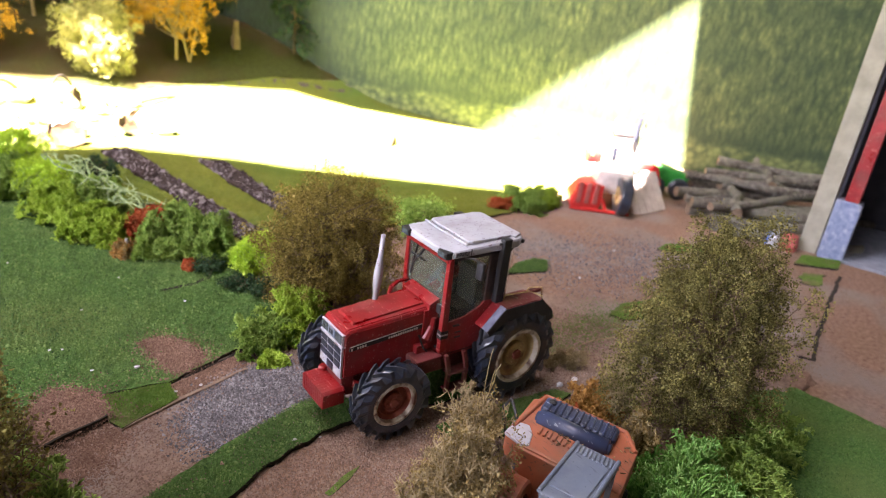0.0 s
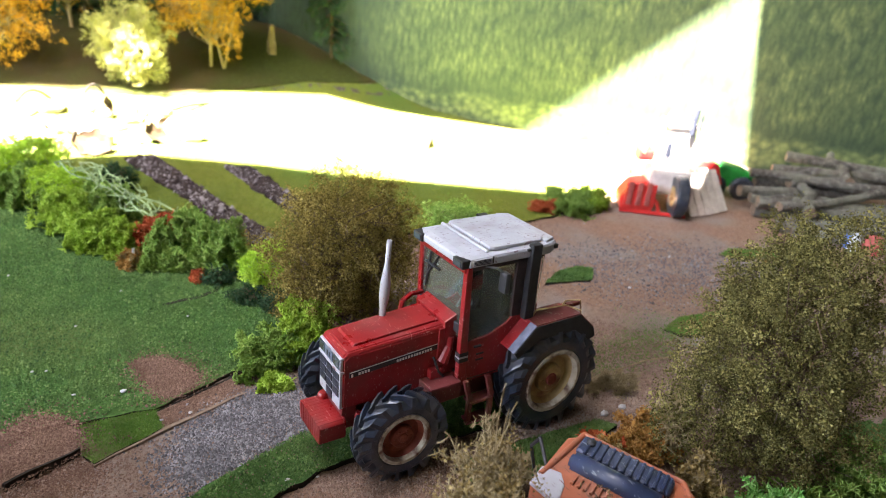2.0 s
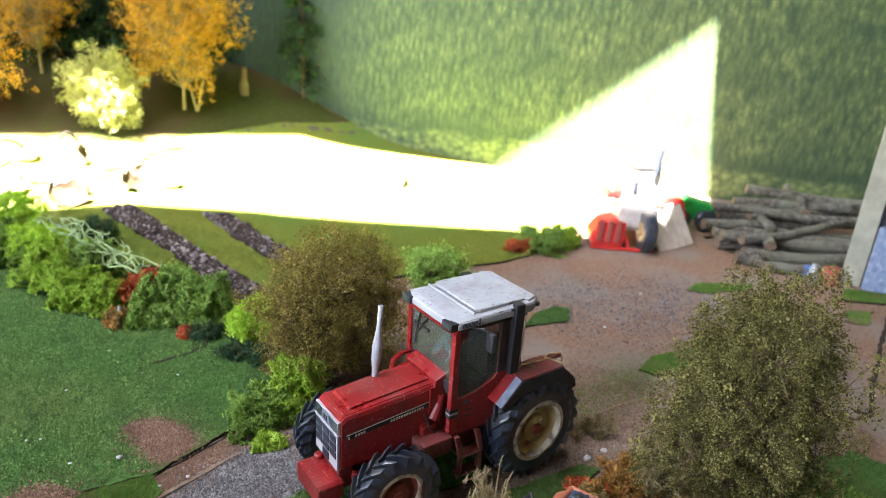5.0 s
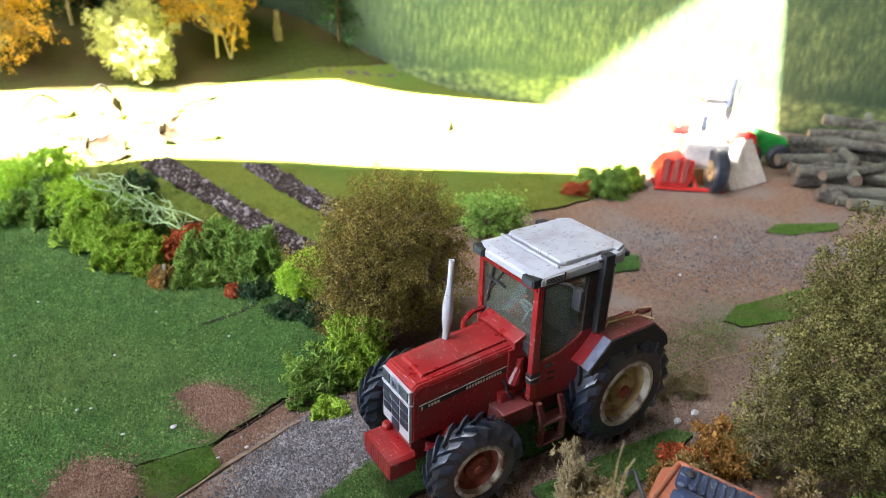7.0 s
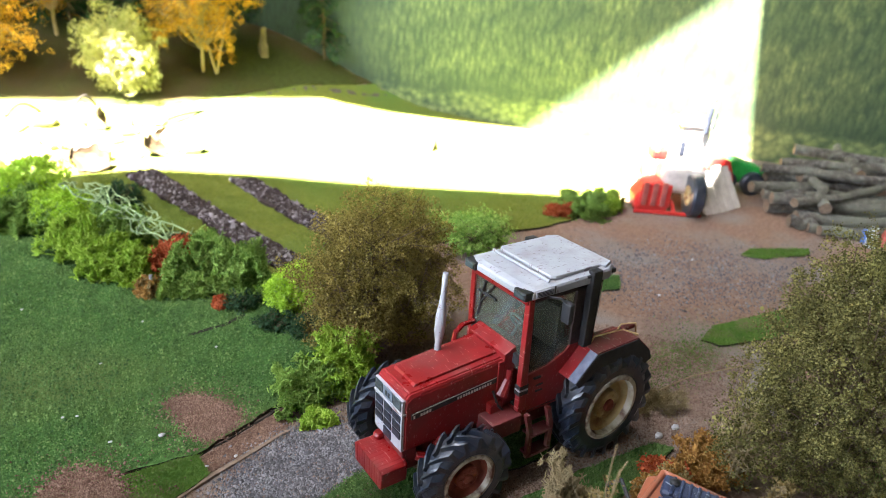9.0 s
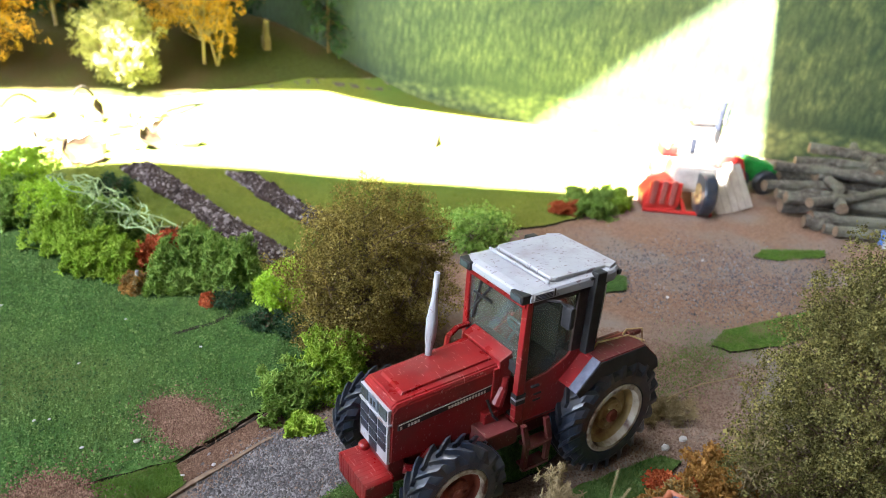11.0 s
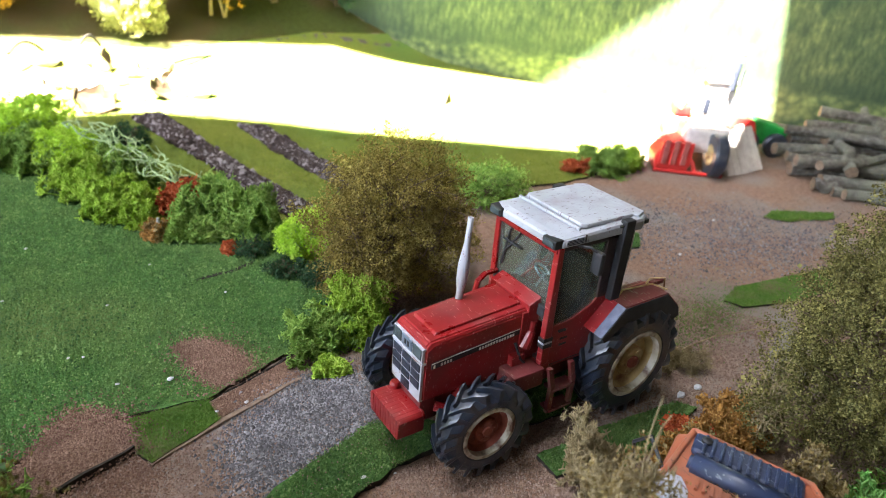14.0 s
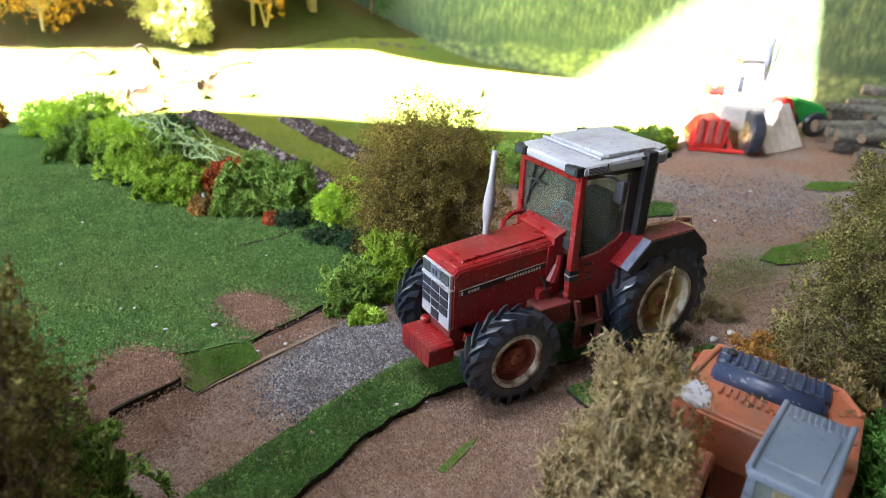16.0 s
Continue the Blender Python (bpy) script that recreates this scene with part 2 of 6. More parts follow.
M_LAMP = surface("grey_lamp_glass", [(0.3, (0.035, 0.048, 0.052)), (0.7, (0.07, 0.088, 0.094))], 90, 0.15, spec=0.6)
M_GRILLE = surface("dark_grille", [(0.3, (0.014, 0.017, 0.026)), (0.7, (0.03, 0.034, 0.048))], 150, 0.4)
M_STRIPE = surface("stripe_black", [(0.3, (0.02, 0.014, 0.014)), (0.7, (0.045, 0.03, 0.03))], 150, 0.5)
M_PALE = surface("pale_print", [(0.3, (0.45, 0.40, 0.36)), (0.7, (0.6, 0.55, 0.5))], 200, 0.6)
M_GREYBLUE = surface("worn_blue_grey_edge", [(0.3, (0.075, 0.085, 0.12)), (0.7, (0.14, 0.15, 0.20))], 200, 0.45)
M_ORANGE = paint("faded_orange_paint", (0.26, 0.072, 0.032), (0.35, 0.110, 0.054), (0.19, 0.115, 0.078), 0.42, (0.11, 0.06, 0.04), 0.9)
M_NAVY = paint("dark_blue_plastic", (0.014, 0.022, 0.050), (0.028, 0.042, 0.090), (0.05, 0.06, 0.085), 0.30, (0.22, 0.25, 0.28), 0.6)
M_GREYPL = paint("blue_grey_plastic", (0.075, 0.095, 0.125), (0.11, 0.135, 0.17), (0.16, 0.18, 0.195), 0.36, (0.045, 0.055, 0.07), 0.7)
M_BARK = surface("grey_brown_bark", [(0.3, (0.038, 0.033, 0.027)), (0.55, (0.115, 0.102, 0.084)), (0.8, (0.27, 0.255, 0.215))], 190, 0.9, 500, 1.0, 0.002, 22, (0.165, 0.165, 0.125))
M_CUT = surface("cut_wood", [(0.3, (0.10, 0.068, 0.045)), (0.7, (0.19, 0.135, 0.09))], 250, 0.85)
M_TWIG = surface("brown_twig", [(0.3, (0.06, 0.04, 0.022)), (0.7, (0.15, 0.105, 0.06))], 300, 0.85)
M_PALETWIG = surface("pale_twig", [(0.3, (0.20, 0.155, 0.075)), (0.7, (0.34, 0.27, 0.145))], 300, 0.85)
M_GREENTWIG = surface("pale_green_twig", [(0.3, (0.16, 0.24, 0.10)), (0.7, (0.32, 0.42, 0.20))], 300, 0.85)
M_OLIVE = leafy("olive_leaves", (0.09, 0.070, 0.016), (0.25, 0.195, 0.044), (0.47, 0.385, 0.115), 0.8, 0.35)
M_OLIVEG = leafy("olive_green_leaves", (0.045, 0.042, 0.012), (0.155, 0.145, 0.040), (0.36, 0.325, 0.115), 0.8, 0.3)
M_RUSTLEAF = leafy("rusty_green_leaves", (0.055, 0.042, 0.010), (0.14, 0.12, 0.026), (0.27, 0.25, 0.07), 0.8, 0.3)
M_DISC = leafy("pale_green_discs", (0.10, 0.18, 0.06), (0.16, 0.26, 0.10), (0.24, 0.36, 0.15))
M_LIME = leafy("lime_foam", (0.27, 0.45, 0.03), (0.42, 0.63, 0.05), (0.56, 0.74, 0.12), 0.8, 0.4)
M_LIMELICH = leafy("yellow_green_lichen", (0.17, 0.30, 0.022), (0.34, 0.52, 0.05), (0.52, 0.68, 0.13), 0.8, 0.3)
M_MIDG = leafy("mid_green_lichen", (0.12, 0.22, 0.040), (0.26, 0.42, 0.08), (0.42, 0.58, 0.15), 0.8, 0.35)
M_BRIGHTL = leafy("bright_green_lichen", (0.08, 0.24, 0.04), (0.18, 0.42, 0.09), (0.34, 0.58, 0.19), 0.8, 0.3)
M_DARKG = leafy("dark_green_foam", (0.012, 0.035, 0.014), (0.028, 0.07, 0.028), (0.06, 0.12, 0.05))
M_REDMOSS = leafy("red_moss", (0.26, 0.045, 0.015), (0.44, 0.09, 0.03), (0.54, 0.17, 0.06), 0.8, 0.2)
M_OCHRE = leafy("ochre_moss", (0.20, 0.095, 0.02), (0.34, 0.17, 0.04), (0.46, 0.27, 0.08), 0.8, 0.15)
M_STRAW = leafy("straw_tips", (0.15, 0.105, 0.036), (0.29, 0.215, 0.085), (0.45, 0.36, 0.17), 0.8, 0.3)
M_ORANGELEAF = leafy("orange_leaves", (0.34, 0.17, 0.015), (0.58, 0.31, 0.03), (0.70, 0.44, 0.07), 0.8, 0.35)
M_PALELEAF = leafy("pale_yellow_leaves", (0.30, 0.30, 0.08), (0.45, 0.45, 0.15), (0.60, 0.58, 0.26), 0.8, 0.3)
M_CONIFER = leafy("conifer_needles", (0.010, 0.030, 0.012), (0.024, 0.060, 0.022), (0.045, 0.095, 0.035), 0.8, 0.1)
# brown set very dark so sunlit leaves keep the dark of their shaded sides
M_DRYLEAF = surface("dry_leaf", [(0.3, (0.018, 0.010, 0.004)), (0.7, (0.05, 0.03, 0.012))], 120, 0.8, 400, 0.3, 0.0008)
M_CHALK = surface("chalky_rubble", [(0.3, (0.45, 0.40, 0.34)), (0.7, (0.62, 0.57, 0.50))], 120, 0.9, 400, 0.8, 0.002)
M_STATUE = surface("weathered_wood", [(0.3, (0.10, 0.075, 0.045)), (0.7, (0.17, 0.13, 0.08))], 120, 0.85)
M_BLUEWALL = surface("blue_mottled_plinth", [(0.3, (0.09, 0.125, 0.21)), (0.55, (0.17, 0.21, 0.30)), (0.75, (0.32, 0.35, 0.41))], 170, 0.7, 400, 0.2, 0.0006)
M_SHEDBOARD = surface("pale_board", [(0.3, (0.20, 0.19, 0.145)), (0.7, (0.29, 0.28, 0.22))], 60, 0.8)
M_SHEDDARK = surface("near_black_shed", [(0.3, (0.012, 0.013, 0.017)), (0.7, (0.03, 0.032, 0.04))], 60, 0.8)
M_SHEDFLOOR = surface("grey_concrete", [(0.3, (0.14, 0.16, 0.19)), (0.7, (0.22, 0.24, 0.28))], 120, 0.8)
M_JDGREEN = surface("green_paint", [(0.3, (0.01, 0.18, 0.03)), (0.7, (0.02, 0.28, 0.05))], 120, 0.4)
M_PLANK = surface("grey_white_planks_and_sunlit_body", [(0.3, (0.42, 0.38, 0.34)), (0.7, (0.58, 0.54, 0.49))], 120, 0.7)
M_BLUE = surface("blue_paint", [(0.3, (0.05, 0.12, 0.35)), (0.7, (0.09, 0.18, 0.45))], 120, 0.4)
M_SILVER = surface("silver_paint", [(0.3, (0.45, 0.48, 0.52)), (0.7, (0.62, 0.65, 0.70))], 120, 0.35, metal=0.6)
M_CLAY = surface("red_clay", [(0.3, (0.28, 0.06, 0.05)), (0.7, (0.38, 0.10, 0.08))], 120, 0.7)


def glass(name, tint):
    m, t, b = nodes_of(name)
    b.inputs["Base Color"].default_value = (*tint, 1)
    b.inputs["Roughness"].default_value, b.inputs["IOR"].default_value = 0.06, 1.2
    b.inputs["Transmission Weight"].default_value = 0.94
    return m


M_GLASS = glass("cab_glass", (0.50, 0.57, 0.51))

# ---- building helpers ----
from mathutils.geometry import delaunay_2d_cdt


def smooth01(x):
    x = min(1.0, max(0.0, x))
    return x * x * (3 - 2 * x)


def land(x, y):
    """Height of the model landscape."""
    h = 0.014 * smooth01((y - 0.4 * x - 0.33) / 0.3) * smooth01((0.62 - 0.577 * x) / 0.35) + 0.10 * smooth01((y - 0.64) / 0.3)
    return h


def thing(name, at, label, category, group="", kind=""):
    e = new(name)
    e.location = at
    e.empty_display_size = 0.01
    return tagged(e, label, category, group, kind)


def origin_of(ob):
    o = Vector((0, 0, 0))
    while ob is not None:
        o += ob.location
        ob = ob.parent
    return o


def part(name, bm, material, parent=None, label="", smooth=False):
    """One mesh object, given in world coordinates, under its thing."""
    me = bpy.data.meshes.new(name)
    o = origin_of(parent)
    bmesh.ops.translate(bm, verts=bm.verts, vec=-o)
    bm.to_mesh(me)
    bm.free()
    if smooth:
        me.polygons.foreach_set("use_smooth", [True] * len(me.polygons))
    me.materials.append(material)
    ob = new(name, me)
    ob.parent = parent
    if label:
        ob["label"] = label
    return ob


def raw(name, verts, faces, material, parent=None, kind="", label=""):
    """A mesh from arrays, in world coordinates."""
    me = bpy.data.meshes.new(name)
    v = np.asarray(verts, dtype=np.float32) - np.array(origin_of(parent), dtype=np.float32)
    f = np.asarray(faces, dtype=np.int32)
    k = f.shape[1]
    me.vertices.add(len(v))
    me.vertices.foreach_set("co", v.ravel())
    me.loops.add(f.size)
    me.loops.foreach_set("vertex_index", f.ravel())
    me.polygons.add(len(f))
    me.polygons.foreach_set("loop_start", np.arange(0, f.size, k, dtype=np.int32))
    me.update(calc_edges=True)
    me.materials.append(material)
    ob = new(name, me)
    ob.parent = parent
    tagged(ob, label, "", "", kind)
    return ob


def box(bm, x0, x1, y0, y1, z0, z1, bevel=0.0, m=None, seg=2):
    b = bmesh.new()
    bmesh.ops.create_cube(b, size=1)
    for v in b.verts:
        v.co = Vector(((x0 + x1) / 2 + v.co.x * (x1 - x0), (y0 + y1) / 2 + v.co.y * (y1 - y0), (z0 + z1) / 2 + v.co.z * (z1 - z0)))
    if bevel:
        bmesh.ops.bevel(b, geom=b.edges[:], offset=bevel, segments=seg, affect="EDGES", profile=0.6)
    return merge(bm, b, m)


def merge(bm, b, m=None):
    if m is not None:
        bmesh.ops.transform(b, matrix=m, verts=b.verts)
    me = bpy.data.meshes.new("tmp")
    b.to_mesh(me)
    b.free()
    if bm is None:
        bm = bmesh.new()
    bm.from_mesh(me)
    bpy.data.meshes.remove(me)
    return bm


def prism(bm, pts, lo, hi, axis="y", bevel=0.0, m=None):
    """A polygon pulled out along an axis: pts are (x, z) for y, (y, z) for x, (x, y) for z."""
    b = bmesh.new()
    def put(p, d):
        return {"y": (p[0], d, p[1]), "x": (d, p[0], p[1]), "z": (p[0], p[1], d)}[axis]
    a = [b.verts.new(put(p, lo)) for p in pts]
    c = [b.verts.new(put(p, hi)) for p in pts]
    b.faces.new(a)
    b.faces.new(c[::-1])
    for i in range(len(pts)):
        j = (i + 1) % len(pts)
        b.faces.new((a[i], c[i], c[j], a[j]))
    bmesh.ops.recalc_face_normals(b, faces=b.faces)
    if bevel:
        bmesh.ops.bevel(b, geom=b.edges[:], offset=bevel, segments=2, affect="EDGES", profile=0.6)
    return merge(bm, b, m)


def rod(bm, p, q, r0, r1=None, n=10):
    """A tapered round bar."""
    r1 = r0 if r1 is None else r1
    p, q = Vector(p), Vector(q)
    b = bmesh.new()
    bmesh.ops.create_cone(b, cap_ends=True, segments=n, radius1=r0, radius2=r1, depth=(q - p).length)
    turn = (q - p).to_track_quat("Z", "Y").to_matrix().to_4x4()
    return merge(bm, b, Matrix.Translation((p + q) / 2) @ turn)


def lathe(bm, profile, m, n=32):
    """Turns (radius, along) about the local y axis."""
    b = bmesh.new()
    rings = []
    for i in range(n):
        a = 2 * math.pi * i / n
        rings.append([b.verts.new((r * math.cos(a), d, r * math.sin(a))) for r, d in profile])
    for i in range(n):
        c, d = rings[i], rings[(i + 1) % n]
        for j in range(len(profile) - 1):
            b.faces.new((c[j], d[j], d[j + 1], c[j + 1]))
    bmesh.ops.remove_doubles(b, verts=b.verts, dist=1e-6)
    bmesh.ops.recalc_face_normals(b, faces=b.faces)
    return merge(bm, b, m)


def tube_path(bm, pts, r, n=6):
    for a, c in zip(pts, pts[1:]):
        bm = rod(bm, a, c, r, r, n)
    return bm


def inside(poly, x, y):
    """Which points lie in the polygon."""
    hit = np.zeros(len(x), bool)
    for (x0, y0), (x1, y1) in zip(poly, poly[1:] + poly[:1]):
        if y0 != y1:
            hit ^= ((y0 > y) != (y1 > y)) & (x < (x1 - x0) * (y - y0) / (y1 - y0) + x0)
    return hit


def ragged(poly, step=0.004, amp=0.002, seed=0.0):
    out = []
    for (x0, y0), (x1, y1) in zip(poly, poly[1:] + poly[:1]):
        k = max(1, int(math.hypot(x1 - x0, y1 - y0) / step))
        for i in range(k):
            x, y = x0 + (x1 - x0) * i / k, y0 + (y1 - y0) * i / k
            w = noise.noise_vector((x * 90 + seed, y * 90, seed)) * amp
            w2 = noise.noise_vector((x * 350 + seed, y * 350, seed)) * amp * 0.4
            out.append((x + w.x + w2.x, y + w.y + w2.y))
    return out


def turf(name, poly, thick, material, label, category="turf mat", cell=0.008, amp=0.002, edge=None, lift=0.0):
    """A mat cut to a ragged outline that lies on the land, with its cut edge."""
    edge_pts = ragged(poly, 0.004 if cell < 0.02 else 0.012, amp, len(name))
    xs, ys = [p[0] for p in edge_pts], [p[1] for p in edge_pts]
    gx, gy = np.meshgrid(np.arange(min(xs), max(xs), cell), np.arange(min(ys), max(ys), cell))
    gx, gy = gx.ravel(), gy.ravel()
    ok = inside(edge_pts, gx, gy)
    pts = [Vector(p) for p in edge_pts] + [Vector((a, b)) for a, b in zip(gx[ok], gy[ok])]
    n = len(edge_pts)
    res = delaunay_2d_cdt(pts, [], [list(range(n))], 1, 1e-5)
    bm = bmesh.new()
    top = []
    for v in res[0]:
        up = noise.noise((v.x * 60, v.y * 60, 3.0)) * 0.0006
        top.append(bm.verts.new((v.x, v.y, land(v.x, v.y) + thick + lift + up)))
    for f in res[2]:
        fc = bm.faces.new([top[i] for i in f])
        if fc.normal.z < 0 or fc.calc_area() == 0:
            fc.normal_update()
    bmesh.ops.recalc_face_normals(bm, faces=bm.faces)
    if sum(f.normal.z for f in bm.faces) < 0:
        bmesh.ops.reverse_faces(bm, faces=bm.faces)
    rim = [e for e in bm.edges if len(e.link_faces) == 1]
    ext = bmesh.ops.extrude_edge_only(bm, edges=rim)
    for v in [g for g in ext["geom"] if isinstance(g, bmesh.types.BMVert)]:
        v.co.z -= thick + 0.0015
    side = [g for g in ext["geom"] if isinstance(g, bmesh.types.BMFace)]
    for f in side:
        f.material_index = 1
    me = bpy.data.meshes.new(name)
    bm.to_mesh(me)
    bm.free()
    me.materials.append(material)
    me.materials.append(edge or M_TURF_EDGE)
    ob = new(name, me)
    return tagged(ob, label, category, "", "structure")


RNG = np.random.default_rng(7)


def fibres(name, poly, count, length, width, material, parent, thick, label="", keep_out=(), soft=0.0):
    """Short upright fibres scattered over a mat."""
    xs, ys = [p[0] for p in poly], [p[1] for p in poly]
    x = RNG.uniform(min(xs), max(xs), count * 2)
    y = RNG.uniform(min(ys), max(ys), count * 2)
    ok = inside(poly, x, y)
    for k in keep_out:
        ok &= ~inside(k, x, y)
    x, y = x[ok][:count], y[ok][:count]
    n = len(x)
    x, y = x + RNG.normal(0, 1, n) * soft, y + RNG.normal(0, 1, n) * soft
    z = np.array([land(a, b) for a, b in zip(x, y)]) + thick
    a = RNG.uniform(0, 2 * np.pi, n)
    lean = RNG.normal(0, 0.6, (n, 2)) * length
    hgt = length * RNG.uniform(0.5, 1.1, n)
    dx, dy = np.cos(a) * width / 2, np.sin(a) * width / 2
    v = np.empty((n, 3, 3))
    v[:, 0] = np.stack([x - dx, y - dy, z], 1)
    v[:, 1] = np.stack([x + dx, y + dy, z], 1)
    v[:, 2] = np.stack([x + lean[:, 0], y + lean[:, 1], z + hgt], 1)
    return raw(name, v.reshape(-1, 3), np.arange(n * 3).reshape(-1, 3), material, parent, "stuff", label)


def grains(name, poly, count, size, material, parent, lift=0.0, label="", keep_out=(), soft=0.0):
    """Loose grains: small uneven four-sided crumbs."""
    xs, ys = [p[0] for p in poly], [p[1] for p in poly]
    x = RNG.uniform(min(xs), max(xs), count * 3)
    y = RNG.uniform(min(ys), max(ys), count * 3)
    ok = inside(poly, x, y)
    for k in keep_out:
        ok &= ~inside(k, x, y)
    x, y = x[ok][:count], y[ok][:count]
    n = len(x)
    x, y = x + RNG.normal(0, 1, n) * soft, y + RNG.normal(0, 1, n) * soft
    z = np.array([land(a, b) for a, b in zip(x, y)]) + lift
    s = size * np.exp(RNG.normal(0, 0.35, n))
    base = np.array([(1, 0, -0.3), (-0.5, 0.87, -0.3), (-0.5, -0.87, -0.3), (0, 0, 0.8), (0.6, 0.5, 0.45)])
    v = base[None] * s[:, None, None] * RNG.uniform(0.6, 1.3, (n, 5, 3))
    a = RNG.uniform(0, 2 * np.pi, n)
    c, d = np.cos(a)[:, None], np.sin(a)[:, None]
    vx, vy = v[..., 0] * c - v[..., 1] * d, v[..., 0] * d + v[..., 1] * c
    v = np.stack([vx + x[:, None], vy + y[:, None], v[..., 2] + z[:, None]], -1)
    f = np.array([(0, 4, 3), (4, 1, 3), (1, 2, 3), (2, 0, 3), (0, 1, 4)])
    faces = (f[None] + 5 * np.arange(n)[:, None, None]).reshape(-1, 3)
    return raw(name, v.reshape(-1, 3), faces, material, parent, "stuff", label)


def leaf_cloud(centres, per, spread, size, rng, stretch=1.6):
    """Small bent leaves round many points: two triangles each."""
    c = np.repeat(np.asarray(centres), per, 0)
    n = len(c)
    c = c + rng.normal(0, spread, (n, 3))
    u = rng.normal(0, 1, (n, 3))
    u /= np.linalg.norm(u, axis=1)[:, None]
    w = np.cross(u, rng.normal(0, 1, (n, 3)))
    w /= np.linalg.norm(w, axis=1)[:, None]
    s = (size * np.exp(rng.normal(0, 0.3, n)))[:, None]
    bend = np.cross(u, w) * s * 0.25
    v = np.stack([c - u * s * stretch / 2, c + w * s / 2 + bend, c + u * s * stretch / 2, c - w * s / 2 + bend], 1)
    idx = np.arange(n)[:, None] * 4
    f = np.concatenate([idx + np.array([[0, 1, 2]]), idx + np.array([[0, 2, 3]])], 0)
    return v.reshape(-1, 3), f


def twig_mesh(segs):
    """Three-sided tapered twigs from (p, q, r0, r1)."""
    p, q = np.array([s[0] for s in segs]), np.array([s[1] for s in segs])
    r0, r1 = np.array([s[2] for s in segs])[:, None], np.array([s[3] for s in segs])[:, None]
    d = q - p
    d /= np.maximum(np.linalg.norm(d, axis=1), 1e-9)[:, None]
    h = np.where(np.abs(d[:, 2:3]) < 0.9, np.array([[0, 0, 1.0]]), np.array([[1.0, 0, 0]]))
    u = np.cross(d, h)
    u /= np.linalg.norm(u, axis=1)[:, None]
    w = np.cross(d, u)
    v = []
    for k in range(3):
        a = 2 * math.pi * k / 3
        o = u * math.cos(a) + w * math.sin(a)
        v += [p + o * r0, q + o * r1]
    v = np.stack(v, 1)
    f = np.array([(0, 2, 3, 1), (2, 4, 5, 3), (4, 0, 1, 5)])
    return v.reshape(-1, 3), (f[None] + 6 * np.arange(len(p))[:, None, None]).reshape(-1, 4)


def grow(base, height, spread, limbs, rng, steps=6, r=0.0012, fork=0.55, up=0.6, start=0.1, wander=0.35):
    """Limbs that fork and thin out; returns segments and the tips' points."""
    segs, tips = [], []
    def branch(p, d, length, rad, level):
        k = max(2, steps - level)
        for i in range(k):
            d2 = d + rng.normal(0, wander, 3) * np.array([1, 1, 0.7]) + np.array([0, 0, 0.06])
            d2 /= np.linalg.norm(d2)
            q = p + d2 * length / k
            r1 = max(rad * 0.90, r * 0.55)
            segs.append((p.copy(), q.copy(), rad, r1))
            p, d, rad = q, d2, r1
            if level > 0:
                tips.append(p.copy())
            if level < 3 and rng.random() < fork:
                side = d + rng.normal(0, 0.9, 3)
                side /= np.linalg.norm(side)
                branch(p, side, length * rng.uniform(0.4, 0.65), max(rad * 0.75, r * 0.55), level + 1)
        tips.append(p.copy())
    for i in range(limbs):
        a = 2 * math.pi * (i + rng.random()) / limbs
        out = rng.uniform(0.25, 1.0) * spread
        d = np.array([math.cos(a) * out, math.sin(a) * out, up * height * rng.uniform(0.6, 1.15)])
        ln = np.linalg.norm(d)
        branch(np.array(base) + np.array([math.cos(a), math.sin(a), 0]) * start * spread, d / ln, ln * rng.uniform(0.8, 1.2), r, 0)
    return segs, tips


def shell_points(base, rx, ry, z0, z1, n, rng, hollow=0.45, lumps=0.30, gaps=-0.10):
    """Points that fill an uneven crown."""
    out = []
    zc, hz = (z0 + z1) / 2, (z1 - z0) / 2
    k = rng.uniform(0, 50)
    while len(out) < n:
        d = rng.normal(0, 1, 3)
        d /= np.linalg.norm(d)
        lump = 1 + lumps * (noise.noise((d[0] * 2.2 + k, d[1] * 2.2, d[2] * 2.2)) * 1.4 + noise.noise((d[0] * 6 + k, d[1] * 6, d[2] * 6)) * 0.7)
        rad = (hollow + (1 - hollow) * rng.random() ** 0.5) * lump
        p = np.array([base[0] + d[0] * rx * rad, base[1] + d[1] * ry * rad, base[2] + zc + d[2] * hz * rad])
        gap = noise.noise((p[0] * 150 + k, p[1] * 150, p[2] * 150)) + 0.5 * noise.noise((p[0] * 380 + k, p[1] * 380, p[2] * 380))
        if gap > gaps:
            out.append(p)
    return out


